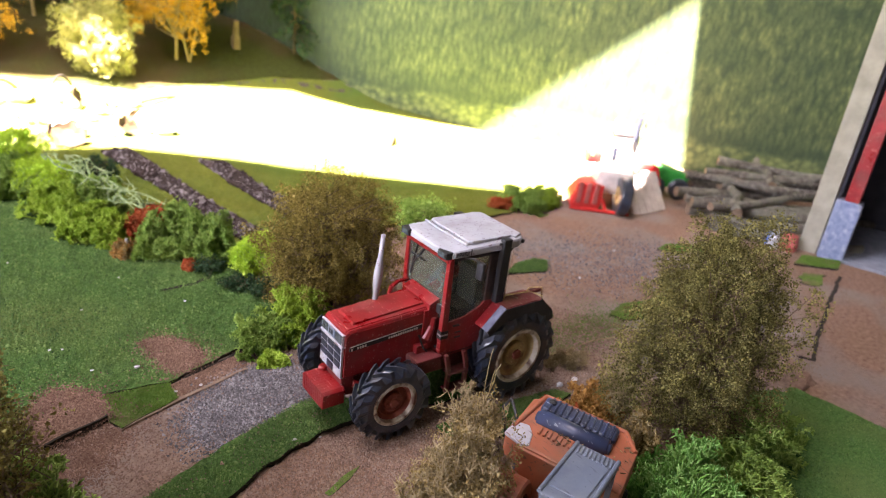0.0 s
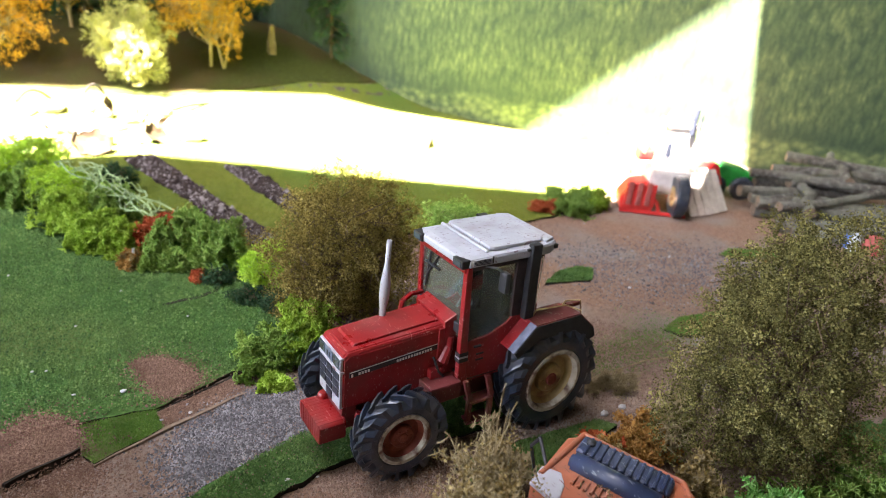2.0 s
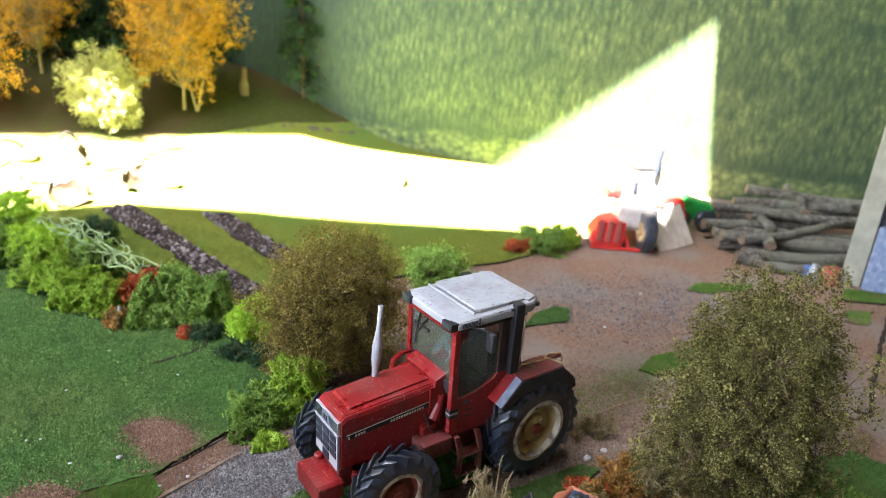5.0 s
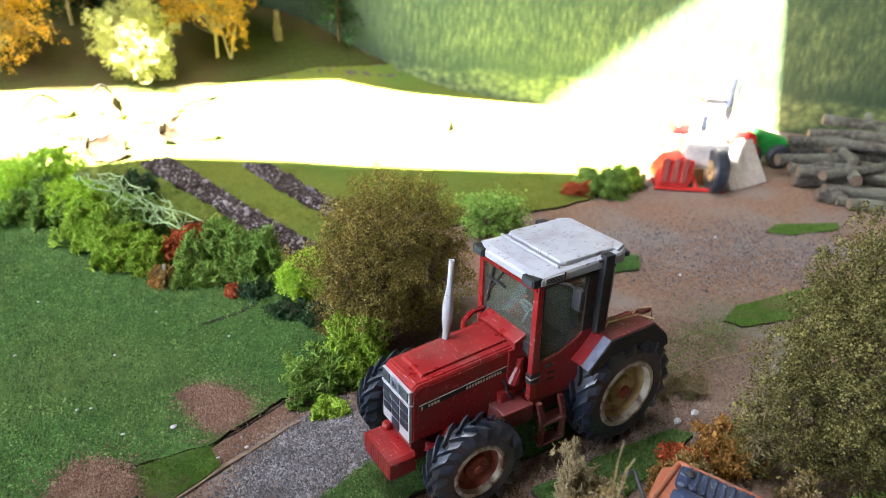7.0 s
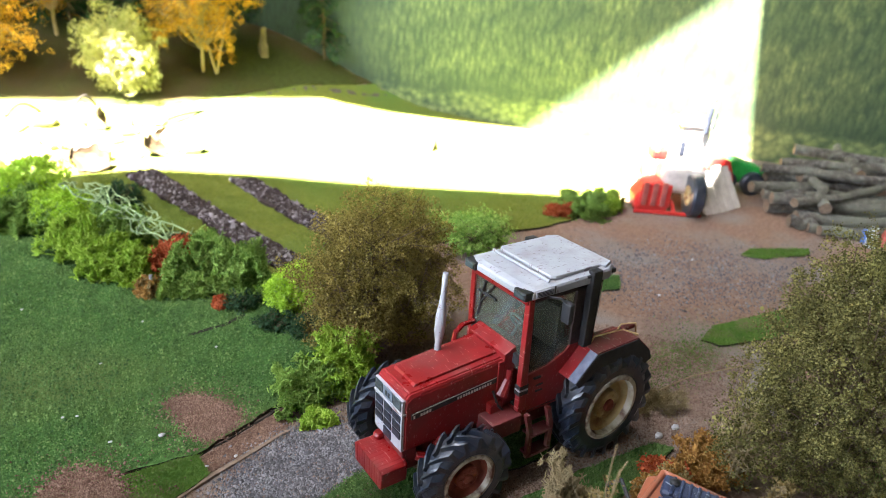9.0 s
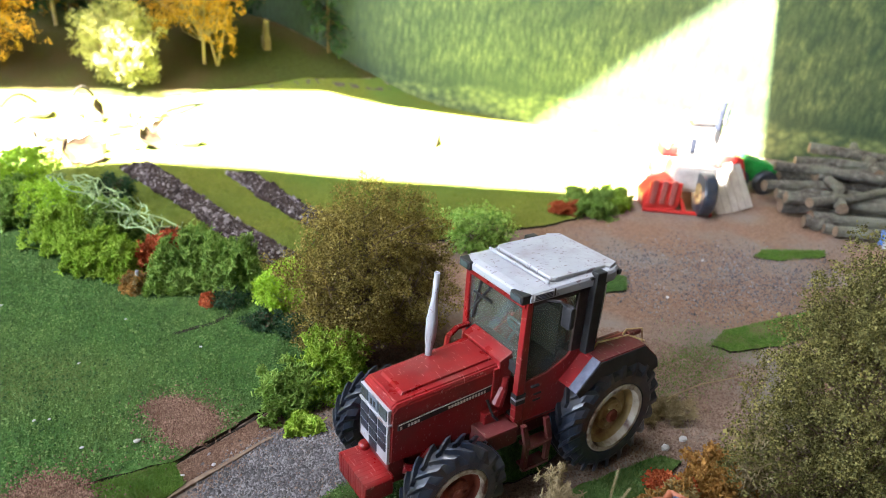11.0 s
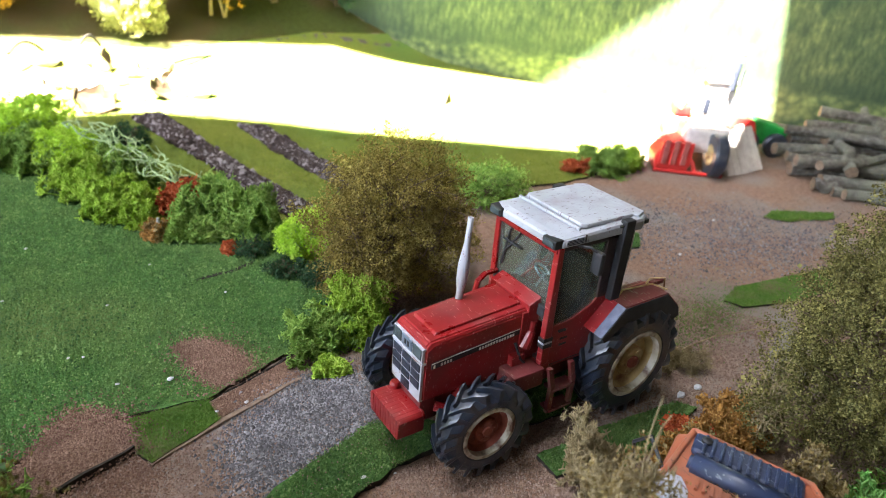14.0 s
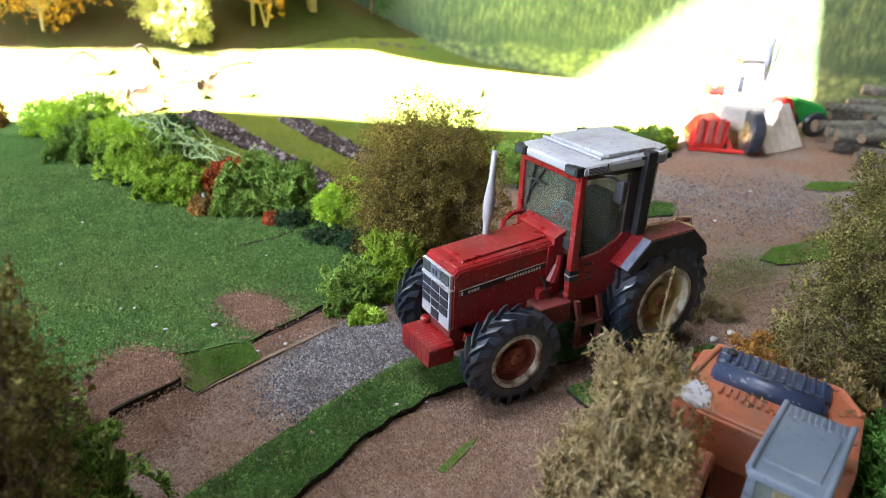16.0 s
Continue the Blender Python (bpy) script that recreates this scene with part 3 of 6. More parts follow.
def bushy_tree(name, base, rx, ry, z0, z1, leaves, leaf_size, leaf_mat, twig_mat, label, category="tree", seed=1, limbs=7, trunk_r=0.0022, per=5, spread=0.0025, hollow=0.4, lumps=0.3, gaps=-0.10, group=""):
    rng = np.random.default_rng(seed)
    base = (base[0], base[1], land(base[0], base[1])) if len(base) == 2 else base
    t = thing(name, base, label, category, group)
    pts = shell_points(base, rx, ry, z0, z1, max(8, leaves // per), rng, hollow, lumps, gaps)
    v, f = leaf_cloud(pts, per, spread, leaf_size, rng, 1.15)
    v[:, 2] = np.maximum(v[:, 2], base[2] + 0.0008)
    raw("crown", v, f, leaf_mat, t)
    segs, tips = [], []
    b = np.array(base, float)
    top = b + np.array([0, 0, z0 + (z1 - z0) * 0.45])
    k = 4
    stem = [b + (top - b) * i / k + (rng.normal(0, 0.0015, 3) if 0 < i < k else 0) for i in range(k + 1)]
    for i in range(k):
        segs.append((stem[i], stem[i + 1], trunk_r * (1 - 0.15 * i), trunk_r * (0.85 - 0.15 * i)))
    tr_v, tr_f = twig_mesh(segs)
    raw("trunk", tr_v, tr_f, twig_mat, t)
    limbs_s = []
    for i in range(max(limbs * 22, 60)):
        p = np.array(pts[rng.integers(len(pts))])
        s = stem[rng.integers(1, k + 1)]
        mid = s + (p - s) * 0.5 + rng.normal(0, rx * 0.10, 3)
        rr = trunk_r * 0.35
        limbs_s += [(s, mid, rr, rr * 0.6), (mid, p, rr * 0.6, rr * 0.25)]
        for _ in range(3):
            e = mid + (p - mid) * rng.uniform(0.2, 0.9)
            limbs_s.append((e, e + rng.normal(0, rx * 0.16, 3), rr * 0.4, rr * 0.2))
    lv, lf = twig_mesh(limbs_s)
    lv[:, 2] = np.maximum(lv[:, 2], base[2])
    raw("branchwork", lv, lf, twig_mat, t)
    return t


def lichen(name, base, radius, height, limbs, twig_mat, tip_mat, label, category="bush", seed=1, r=0.00065, tips_per=0, tip_size=0.0007, fork=0.85, group="", up=0.55, tip_len=0.0024):
    """Reindeer-moss bush: a tangle of forking stems with small tips."""
    rng = np.random.default_rng(seed)
    base = (base[0], base[1], land(base[0], base[1])) if len(base) == 2 else base
    t = thing(name, base, label, category, group)
    segs, tips = grow(base, height, radius, limbs, rng, 6, r, fork, up)
    b = np.array(base, float)
    tips = np.array(tips) - b
    wide = max(np.percentile(np.hypot(tips[:, 0], tips[:, 1]), 92), 1e-4)
    k = np.array([radius / wide, radius / wide, height / max(np.percentile(tips[:, 2], 97), 1e-4)])
    tips = tips * k + b
    tips[:, 2] = np.minimum(tips[:, 2], base[2] + height * 1.08)
    segs = [((s[0] - b) * k + b, (s[1] - b) * k + b, s[2], s[3]) for s in segs]
    p = np.repeat(tips, 2, 0)
    way = rng.normal(0, 1, p.shape) + np.array([0, 0, 0.5]) + (p - b) / np.maximum(np.linalg.norm(p - b, axis=1), 1e-6)[:, None]
    e = p + way / np.linalg.norm(way, axis=1)[:, None] * tip_len * rng.uniform(0.6, 1.3, (len(p), 1))
    segs += [(a, c, r * 0.70, r * 0.45) for a, c in zip(p, e)]
    ends = (np.array([g[1] for g in segs]) - b) / np.array([radius, radius, height])
    turn = np.arctan2(ends[:, 1], ends[:, 0])
    limit = 1.22 + 0.22 * np.sin(3 * turn + seed) + 0.14 * np.sin(7 * turn + 2 * seed)
    segs = [g for g, k in zip(segs, np.linalg.norm(ends, axis=1) < limit) if k]
    v, f = twig_mesh(segs)
    v[:, 2] = np.maximum(v[:, 2], base[2])
    raw("stem_tangle", v, f, twig_mat, t)
    far = np.hypot(tips[:, 0] - b[0], tips[:, 1] - b[1])
    tips = tips[far < 1.2 * radius]
    if tips_per:
        v, f = leaf_cloud(tips, tips_per, 0.0009, tip_size, rng)
        v[:, 2] = np.maximum(v[:, 2], base[2] + 0.0006)
        raw("foliage", v, f, tip_mat, t)
    return t

# ---- structure ----
A0, DA = Vector((0.391, 0.606, 0)), Vector((0.5796, -0.8149, 0))
WALL_TURN = Matrix(((DA.x, -DA.y, 0, A0.x), (DA.y, DA.x, 0, A0.y), (0, 0, 1, 0), (0, 0, 0, 1)))


def structure(name, bm, material, label, category, m=None):
    me = bpy.data.meshes.new(name)
    bm.to_mesh(me)
    bm.free()
    me.materials.append(material)
    ob = new(name, me)
    if m is not None:
        ob.matrix_world = m
    return tagged(ob, label, category, "", "structure")


structure("wall_right", box(None, -0.52, 1.25, 0, 0.012, -0.02, 0.62), M_POSTER, "printed backdrop board of a sunny wooded slope", "backdrop", WALL_TURN)
structure("wall_back", box(None, -1.25, 0.13, 1.0, 1.012, -0.02, 0.62), M_DARKPOSTER, "printed backdrop board of dark forest behind the hill", "backdrop")

# unseen room added round the model: roof opening cut to the sun patch, side opening
# outline projected from the sunlit patch up to the ceiling, to mask the sun
HOLE = [(0.0960, 0.1245), (0.0160, 0.0585), (-0.2140, -0.0345), (-0.5880, 0.2235), (-0.6980, 0.2755), (-0.8780, 0.2825), (-1.2980, 0.2825), (-1.2980, 0.5825), (-0.3930, 0.4945)]
bm = bmesh.new()
for ring in ([(1.9, 1.5), (1.9, -1.6), (-1.7, -1.6), (-1.7, 1.5)], HOLE):
    vs = [bm.verts.new((x, y, ROOF)) for x, y in ring]
    for a, b in zip(vs, vs[1:] + vs[:1]):
        bm.edges.new((a, b))
bmesh.ops.triangle_fill(bm, use_beauty=True, edges=bm.edges[:])
bmesh.ops.solidify(bm, geom=bm.faces[:], thickness=0.02)
structure("ceiling", bm, M_WALL, "unseen plain ceiling added with an opening that shapes the sun patch", "ceiling")
structure("wall_room_back", box(None, -1.75, 1.95, 1.5, 1.55, -0.8, ROOF), M_WALL, "plain pale plaster room wall", "wall")
structure("wall_room_front", box(None, -1.75, 1.95, -1.65, -1.6, -0.8, ROOF), M_WALL, "plain pale plaster room wall", "wall")
structure("wall_room_right", box(None, 1.9, 1.95, -1.6, 1.5, -0.8, ROOF), M_WALL, "plain pale plaster room wall", "wall")
bm = box(None, -1.75, -1.7, -1.6, -0.55, -0.8, ROOF)
box(bm, -1.75, -1.7, 0.75, 1.5, -0.8, ROOF)
box(bm, -1.75, -1.7, -0.55, 0.75, -0.8, 0.3)
box(bm, -1.75, -1.7, -0.55, 0.75, 1.2, ROOF)
structure("wall_room_left", bm, M_WALL, "unseen plain plaster room wall added with an opening for fill light", "wall")
structure("floor", box(None, -1.75, 1.95, -1.65, 1.55, -0.85, -0.8), M_BOARD, "plain brown wooden room floor", "floor")
structure("table_board", box(None, -1.25, 1.35, -0.75, 1.1, -0.045, -0.012, 0.002), M_BOARD, "brown baseboard that carries the model farm", "table")

# one sheet of brown ground over the whole board
gx, gy = np.arange(-1.24, 1.341, 0.02), np.arange(-0.74, 1.091, 0.02)
verts = [(x, y, land(x, y) + 0.0007 * noise.noise((x * 40, y * 40, 0))) for y in gy for x in gx]
nx = len(gx)
faces = [(j * nx + i, j * nx + i + 1, (j + 1) * nx + i + 1, (j + 1) * nx + i) for j in range(len(gy) - 1) for i in range(nx - 1)]
ground = raw("ground", verts, faces, M_DIRT)
tagged(ground, "brown gritty farmyard ground of the model", "ground", "", "structure")

FIELD = [(-0.075, 0.125), (-0.115, 0.084), (-0.139, 0.074), (-0.164, 0.066), (-0.199, 0.069), (-0.235, 0.062), (-0.32, 0.02), (-0.9, 0.02), (-0.9, 0.60), (-0.3, 0.56), (-0.2, 0.45), (-0.15, 0.28), (-0.1, 0.225), (-0.06, 0.18)]
FAR = [(-0.9, 0.604), (-0.3, 0.564), (-0.2, 0.456), (-0.148, 0.286), (-0.096, 0.231), (-0.05, 0.19), (-0.02, 0.215), (0.107, 0.228), (0.181, 0.212), (0.268, 0.222), (0.33, 0.25), (0.43, 0.32), (0.545, 0.385), (0.388, 0.603), (0.295, 0.735), (0.18, 0.742), (0.08, 0.728), (-0.03, 0.712), (-0.20, 0.745), (-0.9, 0.76)]
HILL = [(-0.9, 0.762), (-0.20, 0.747), (-0.03, 0.714), (0.08, 0.730), (0.18, 0.744), (0.293, 0.739), (0.108, 0.992), (-0.9, 0.992)]
STRIP = [(-0.27, -0.05), (-0.206, -0.019), (-0.178, -0.008), (-0.137, 0.008), (-0.107, 0.017), (-0.09, 0.012), (-0.080, 0.000), (-0.088, -0.009), (-0.116, -0.012), (-0.143, -0.02), (-0.175, -0.036), (-0.25, -0.08)]
PATCH_L = [(-0.199, 0.068), (-0.164, 0.066), (-0.163, 0.050), (-0.193, 0.038), (-0.197, 0.046)]
GREY = [(-0.160, 0.034), (-0.145, 0.048), (-0.118, 0.058), (-0.095, 0.050), (-0.100, 0.024), (-0.135, 0.014), (-0.158, 0.005), (-0.167, 0.017)]
BROWN_A = [(-0.167, 0.110), (-0.160, 0.113), (-0.151, 0.109), (-0.143, 0.098), (-0.138, 0.080), (-0.146, 0.0755), (-0.158, 0.070), (-0.163, 0.082)]
BROWN_L = [(-0.224, 0.076), (-0.214, 0.084), (-0.203, 0.076), (-0.198, 0.064), (-0.197, 0.049), (-0.214, 0.043), (-0.236, 0.036), (-0.238, 0.055)]
UNDER = [(-0.072, 0.004), (-0.03, 0.012), (0.0, 0.006), (0.012, -0.006), (-0.028, -0.018), (-0.066, -0.014)]
NEARG = [(-0.055, -0.034), (-0.01, -0.035), (0.029, -0.039), (0.034, -0.047), (0.0, -0.054), (-0.024, -0.058), (-0.055, -0.046)]
PATCH_1 = [(0.141, 0.013), (0.163, 0.020), (0.259, 0.005), (0.228, -0.014), (0.179, -0.009), (0.144, 0.003)]
PATCH_2 = [(0.298, 0.085), (0.318, 0.090), (0.368, 0.064), (0.358, 0.056), (0.31, 0.07)]
PATCH_3 = [(0.112, 0.100), (0.133, 0.112), (0.158, 0.115), (0.167, 0.106), (0.150, 0.090)]
PATCH_4 = [(0.408, 0.003), (0.442, 0.012), (0.468, -0.015), (0.44, -0.024)]
PATCH_5 = [(0.369, -0.021), (0.394, -0.012), (0.414, -0.024), (0.376, -0.037)]
RIGHTG = [(0.144, -0.101), (0.177, -0.111), (0.188, -0.165), (0.20, -0.30), (0.0, -0.30), (-0.03, -0.16), (0.008, -0.125), (0.094, -0.112)]
ROAD = [(-0.03, 0.685), (0.08, 0.711), (0.19, 0.727), (0.3, 0.70), (0.302, 0.708), (0.19, 0.74), (0.08, 0.723), (-0.03, 0.695)]
SOIL_A = [(-0.117, 0.477), (-0.089, 0.486), (-0.065, 0.382), (-0.036, 0.236), (-0.060, 0.230), (-0.083, 0.359), (-0.105, 0.432)]
SOIL_B = [(-0.030, 0.443), (-0.004, 0.435), (0.008, 0.345), (0.030, 0.262), (0.000, 0.258), (-0.018, 0.367)]

field = turf("grass_field", FIELD, 0.0022, M_GRASS, "green flocked grass field with a cut edge", cell=0.012)
far_field = turf("meadow", FAR, 0.0022, M_GRASS_L, "yellow-green meadow and hill slope of flock", cell=0.02, amp=0.004)
turf("hill_slope", HILL, 0.0022, M_HILL, "olive-brown wooded hill slope with shade darkened into its colour", cell=0.02, amp=0.004, edge=M_HILL)
strip = turf("grass_strip", STRIP, 0.0032, M_GRASS, "green grass verge mat with dark cut edge", amp=0.003)
patch_l = turf("grass_patch", PATCH_L, 0.0016, M_GRASS_M, "small bright green grass patch by the field", amp=0.0012)
grains("dirt_grains", STRIP, 600, 0.00030, M_GRAIN_B, strip, 0.0042, soft=0.004)
under = turf("grass_patch", UNDER, 0.0012, M_GRASS, "thin green grass under the red tractor")
near_g = turf("grass_patch", NEARG, 0.0022, M_GRASS, "green grass mat along the track edge")
turf("grass_patch", [(-0.128, -0.0478), (-0.116, -0.0415), (-0.104, -0.0385), (-0.110, -0.0425), (-0.126, -0.0500)], 0.0006, M_GRASS_M, "thin sliver of grass on the brown track", amp=0.002)
p1 = turf("grass_patch", PATCH_1, 0.0014, M_GRASS_M, "loose green grass mat on the brown yard")
p2 = turf("grass_patch", PATCH_2, 0.0008, M_GRASS_M, "narrow loose grass mat on the brown yard")
p3 = turf("grass_patch", PATCH_3, 0.0018, M_GRASS, "small grass mat at the yard edge")
p4 = turf("grass_patch", PATCH_4, 0.0022, M_GRASS_M, "grass mat in front of the shed plinth")
p5 = turf("grass_patch", PATCH_5, 0.0008, M_GRASS_M, "thin worn grass patch near the shed", amp=0.004)
right_g = turf("grass_field", RIGHTG, 0.0022, M_GRASS, "green grass below the large olive bush", cell=0.012)
road = turf("road", ROAD, 0.0022, M_GREY, "narrow grey lane below the wooded hill", "road", edge=M_GREY)
soil_a = turf("soil_bed", SOIL_A, 0.005, M_SOIL, "dark crumbly soil bed in the meadow", "soil bed", amp=0.004, edge=M_SOIL)
soil_b = turf("soil_bed", SOIL_B, 0.005, M_SOIL, "dark crumbly soil bed beside another", "soil bed", amp=0.004, edge=M_SOIL)
tan = turf("card_edge", [(-0.193, 0.037), (-0.161, 0.0485), (-0.121, 0.061), (-0.119, 0.063), (-0.161, 0.051), (-0.194, 0.040)], 0.0012, M_TAN, "tan card edge showing beside the track", "card strip", amp=0.0006, edge=M_TAN)
DARKCUT = [(-0.114, 0.0845), (-0.127, 0.078), (-0.140, 0.0735), (-0.164, 0.0655), (-0.164, 0.0646), (-0.140, 0.0722), (-0.126, 0.0770), (-0.113, 0.0835)]
turf("cut_gap", DARKCUT, 0.0006, M_TURF_EDGE, "dark open gap along the cut turf", "gap", amp=0.0008)
turf("cut_gap", [(-0.226, 0.0380), (-0.212, 0.0432), (-0.197, 0.0480), (-0.197, 0.0472), (-0.211, 0.0422), (-0.225, 0.0370)], 0.0044, M_TURF_EDGE, "dark open gap along the cut turf", "gap", amp=0.0008)
turf("cut_gap", [(0.427, -0.031), (0.345, -0.057), (0.269, -0.083), (0.232, -0.098), (0.227, -0.091), (0.225, -0.092), (0.231, -0.101), (0.270, -0.086), (0.346, -0.060), (0.428, -0.034)], 0.0005, M_TURF_EDGE, "dark crack between two yard boards", "gap", amp=0.0015)
turf("cut_gap", [(-0.140, 0.171), (-0.118, 0.172), (-0.103, 0.179), (-0.104, 0.181), (-0.119, 0.1745), (-0.140, 0.173)], 0.0026, M_TURF_EDGE, "dark step between two turf mats", "gap", amp=0.001)

fibres("grass_fibres", [(-0.40, 0.03), (-0.235, 0.062), (-0.199, 0.070), (-0.164, 0.067), (-0.115, 0.085), (-0.075, 0.126), (-0.06, 0.18), (-0.1, 0.225), (-0.15, 0.28), (-0.2, 0.44), (-0.40, 0.5)], 190000, 0.0014, 0.00035, M_FIB_G, field, 0.0020, keep_out=(BROWN_A, BROWN_L))
fibres("grass_fibres", STRIP, 42000, 0.0015, 0.00032, M_FIB_G, strip, 0.0030)
fibres("grass_fibres", PATCH_L, 9000, 0.0014, 0.00032, M_FIB_M, patch_l, 0.0014)
fibres("grass_fibres", NEARG, 9000, 0.0014, 0.00035, M_FIB_G, near_g, 0.0020)
fibres("grass_fibres", UNDER, 7000, 0.0016, 0.00035, M_FIB_G, under, 0.0010)
fibres("worn_grass", [(0.045, 0.000), (0.070, 0.018), (0.120, 0.020), (0.150, 0.006), (0.120, -0.010), (0.070, -0.014)], 5200, 0.0012, 0.00040, M_FIB_M, ground, 0.0002, soft=0.006)
fibres("worn_grass", [(0.100, 0.010), (0.140, 0.030), (0.170, 0.022), (0.150, 0.000)], 1400, 0.0012, 0.00045, M_FIB_M, ground, 0.0002, soft=0.010)
fibres("grass_fibres", PATCH_1, 9000, 0.0014, 0.0004, M_FIB_M, p1, 0.0012)
fibres("grass_fibres", PATCH_2, 3000, 0.0014, 0.0005, M_FIB_M, p2, 0.0016)
fibres("grass_fibres", PATCH_3, 2500, 0.0014, 0.0005, M_FIB_G, p3, 0.0016)
fibres("grass_fibres", PATCH_4, 3000, 0.0014, 0.0005, M_FIB_M, p4, 0.0020)
fibres("grass_fibres", RIGHTG, 50000, 0.0014, 0.00035, M_FIB_G, right_g, 0.0020)
fibres("grass_fibres", [(-0.12, 0.24), (-0.05, 0.19), (-0.02, 0.216), (0.107, 0.229), (0.181, 0.213), (0.268, 0.223), (0.33, 0.25), (0.2, 0.36), (0.0, 0.48), (-0.15, 0.5), (-0.17, 0.4)], 70000, 0.0016, 0.0006, M_FIB_Y, far_field, 0.0020, keep_out=(SOIL_A, SOIL_B))
FIELD_NEAR = [(-0.36, 0.04), (-0.235, 0.064), (-0.199, 0.071), (-0.164, 0.068), (-0.115, 0.087), (-0.078, 0.126), (-0.065, 0.18), (-0.1, 0.222), (-0.15, 0.275), (-0.19, 0.36), (-0.36, 0.36)]
grains("turf_tufts", FIELD_NEAR, 42000, 0.00050, M_FIB_G, field, 0.0028, keep_out=(BROWN_A, BROWN_L))
grains("dirt_grains", [(-0.163, 0.052), (-0.121, 0.064), (-0.112, 0.082), (-0.126, 0.0765), (-0.140, 0.0715), (-0.163, 0.064)], 9000, 0.00042, M_GRAIN_F, ground, 0.0004)
grains("dirt_grains", [(-0.236, 0.030), (-0.197, 0.0465), (-0.192, 0.030), (-0.215, 0.010), (-0.25, 0.010)], 9000, 0.00042, M_GRAIN_F, ground, 0.0004, soft=0.006)
grains("turf_tufts", STRIP, 5000, 0.00045, M_FIB_G, strip, 0.0038)
grains("gravel_grains", GREY, 19000, 0.00058, M_GRAIN_G, ground, 0.0004, soft=0.007)
grains("gravel_grains", [(0.13, 0.09), (0.20, 0.03), (0.30, 0.02), (0.36, 0.05), (0.28, 0.12), (0.17, 0.16)], 9000, 0.00055, M_GRAIN_G, ground, 0.0002, soft=0.02)
TRACK = [(-0.30, -0.03), (-0.24, 0.055), (-0.197, 0.045), (-0.16, 0.045), (-0.115, 0.082), (-0.07, 0.11), (-0.02, 0.10), (0.10, 0.06), (0.15, -0.02), (0.06, -0.06), (-0.02, -0.075), (-0.08, -0.07), (-0.16, -0.12), (-0.26, -0.10)]
grains("dirt_grains", TRACK, 95000, 0.00048, M_GRAIN_B, ground, 0.0002, keep_out=(STRIP, UNDER, PATCH_L))
grains("dirt_grains", BROWN_A, 9000, 0.00040, M_GRAIN_F, field, 0.0027, soft=0.0022)
grains("dirt_grains", BROWN_A, 1800, 0.00036, M_GRAIN_F, field, 0.0030, soft=0.008)
grains("dirt_grains", BROWN_L, 12000, 0.00040, M_GRAIN_F, field, 0.0027, soft=0.0026)
grains("dirt_grains", BROWN_L, 2400, 0.00036, M_GRAIN_F, field, 0.0030, soft=0.010)
grains("dirt_grains", [(0.10, 0.06), (0.14, -0.09), (0.23, -0.12), (0.44, -0.04), (0.42, 0.16), (0.26, 0.21), (0.11, 0.22)], 40000, 0.00042, M_GRAIN_B, ground, -0.0001)
grains("soil_crumbs", SOIL_A, 2600, 0.0016, M_GRAIN_S, soil_a, 0.0045)
grains("soil_crumbs", SOIL_B, 2200, 0.0016, M_GRAIN_S, soil_b, 0.0045)

# a small trodden mound of earth
bm = bmesh.new()
bmesh.ops.create_icosphere(bm, subdivisions=4, radius=1)
for v in bm.verts:
    k = 1 + 0.35 * noise.noise(v.co * 2.3)
    v.co = Vector((0.185 + v.co.x * 0.026 * k, -0.100 + v.co.y * 0.018 * k, -0.004 + v.co.z * 0.012 * k))
tagged(part("earth_mound", bm, M_DIRT, None, smooth=True), "small dark mound of trodden brown earth", "mound")

# ---- the red tractor ----
tractor = thing("toy_tractor", (-0.04, 0, 0), "worn red toy farm tractor with white cab roof", "tractor")
# hood: flat sides, bevelled shoulders, nose falling forward
bm = bmesh.new()
sect = [(-0.0114, 0.0320), (-0.0116, 0.0575), (-0.0106, 0.0594), (0, 0.0598), (0.0106, 0.0594), (0.0116, 0.0575), (0.0114, 0.0320)]
rings = []
for x, dz, k in ((-0.1010, -0.0022, 1.0), (-0.0990, -0.0004, 1.0), (-0.094, 0, 1.0), (-0.051, 0.0030, 1.07)):
    rings.append([bm.verts.new((x, y * k, z + (dz if z > 0.055 else 0))) for y, z in sect])
for a, b in zip(rings, rings[1:]):
    for j in range(len(sect) - 1):
        bm.faces.new((a[j], b[j], b[j + 1], a[j + 1]))
    bm.faces.new((a[-1], b[-1], b[0], a[0]))
bm.faces.new(rings[0])
bm.faces.new(rings[-1][::-1])
bmesh.ops.recalc_face_normals(bm, faces=bm.faces)
bmesh.ops.bevel(bm, geom=[e for e in bm.edges if e.calc_face_angle(0) > 0.5], offset=0.0006, segments=2, affect="EDGES")
hood = part("hood", bm, M_RED, tractor)
part("hood_panel", prism(None, [(-0.0955, 0.0592), (-0.0945, 0.0606), (-0.0540, 0.0634), (-0.0530, 0.0622)], -0.0079, 0.0079, "y", 0.0003), M_RED, hood, "raised middle panel of the bonnet")
front = part("grille_frame", box(None, -0.1022, -0.1004, -0.0108, 0.0108, 0.0318, 0.0566, 0.0003), M_WHITE, tractor, "pale grey painted grille surround")
for y in (-0.0073, 0.0073):
    part("headlight", box(None, -0.1027, -0.1014, y - 0.0029, y + 0.0029, 0.0515, 0.0562, 0.0003), M_LAMP, front, "square grey headlight glass")
part("badge", box(None, -0.1027, -0.1014, -0.0037, 0.0037, 0.0515, 0.0562, 0.0003), M_GREYPL, front, "blue-grey badge plate")
bm = None
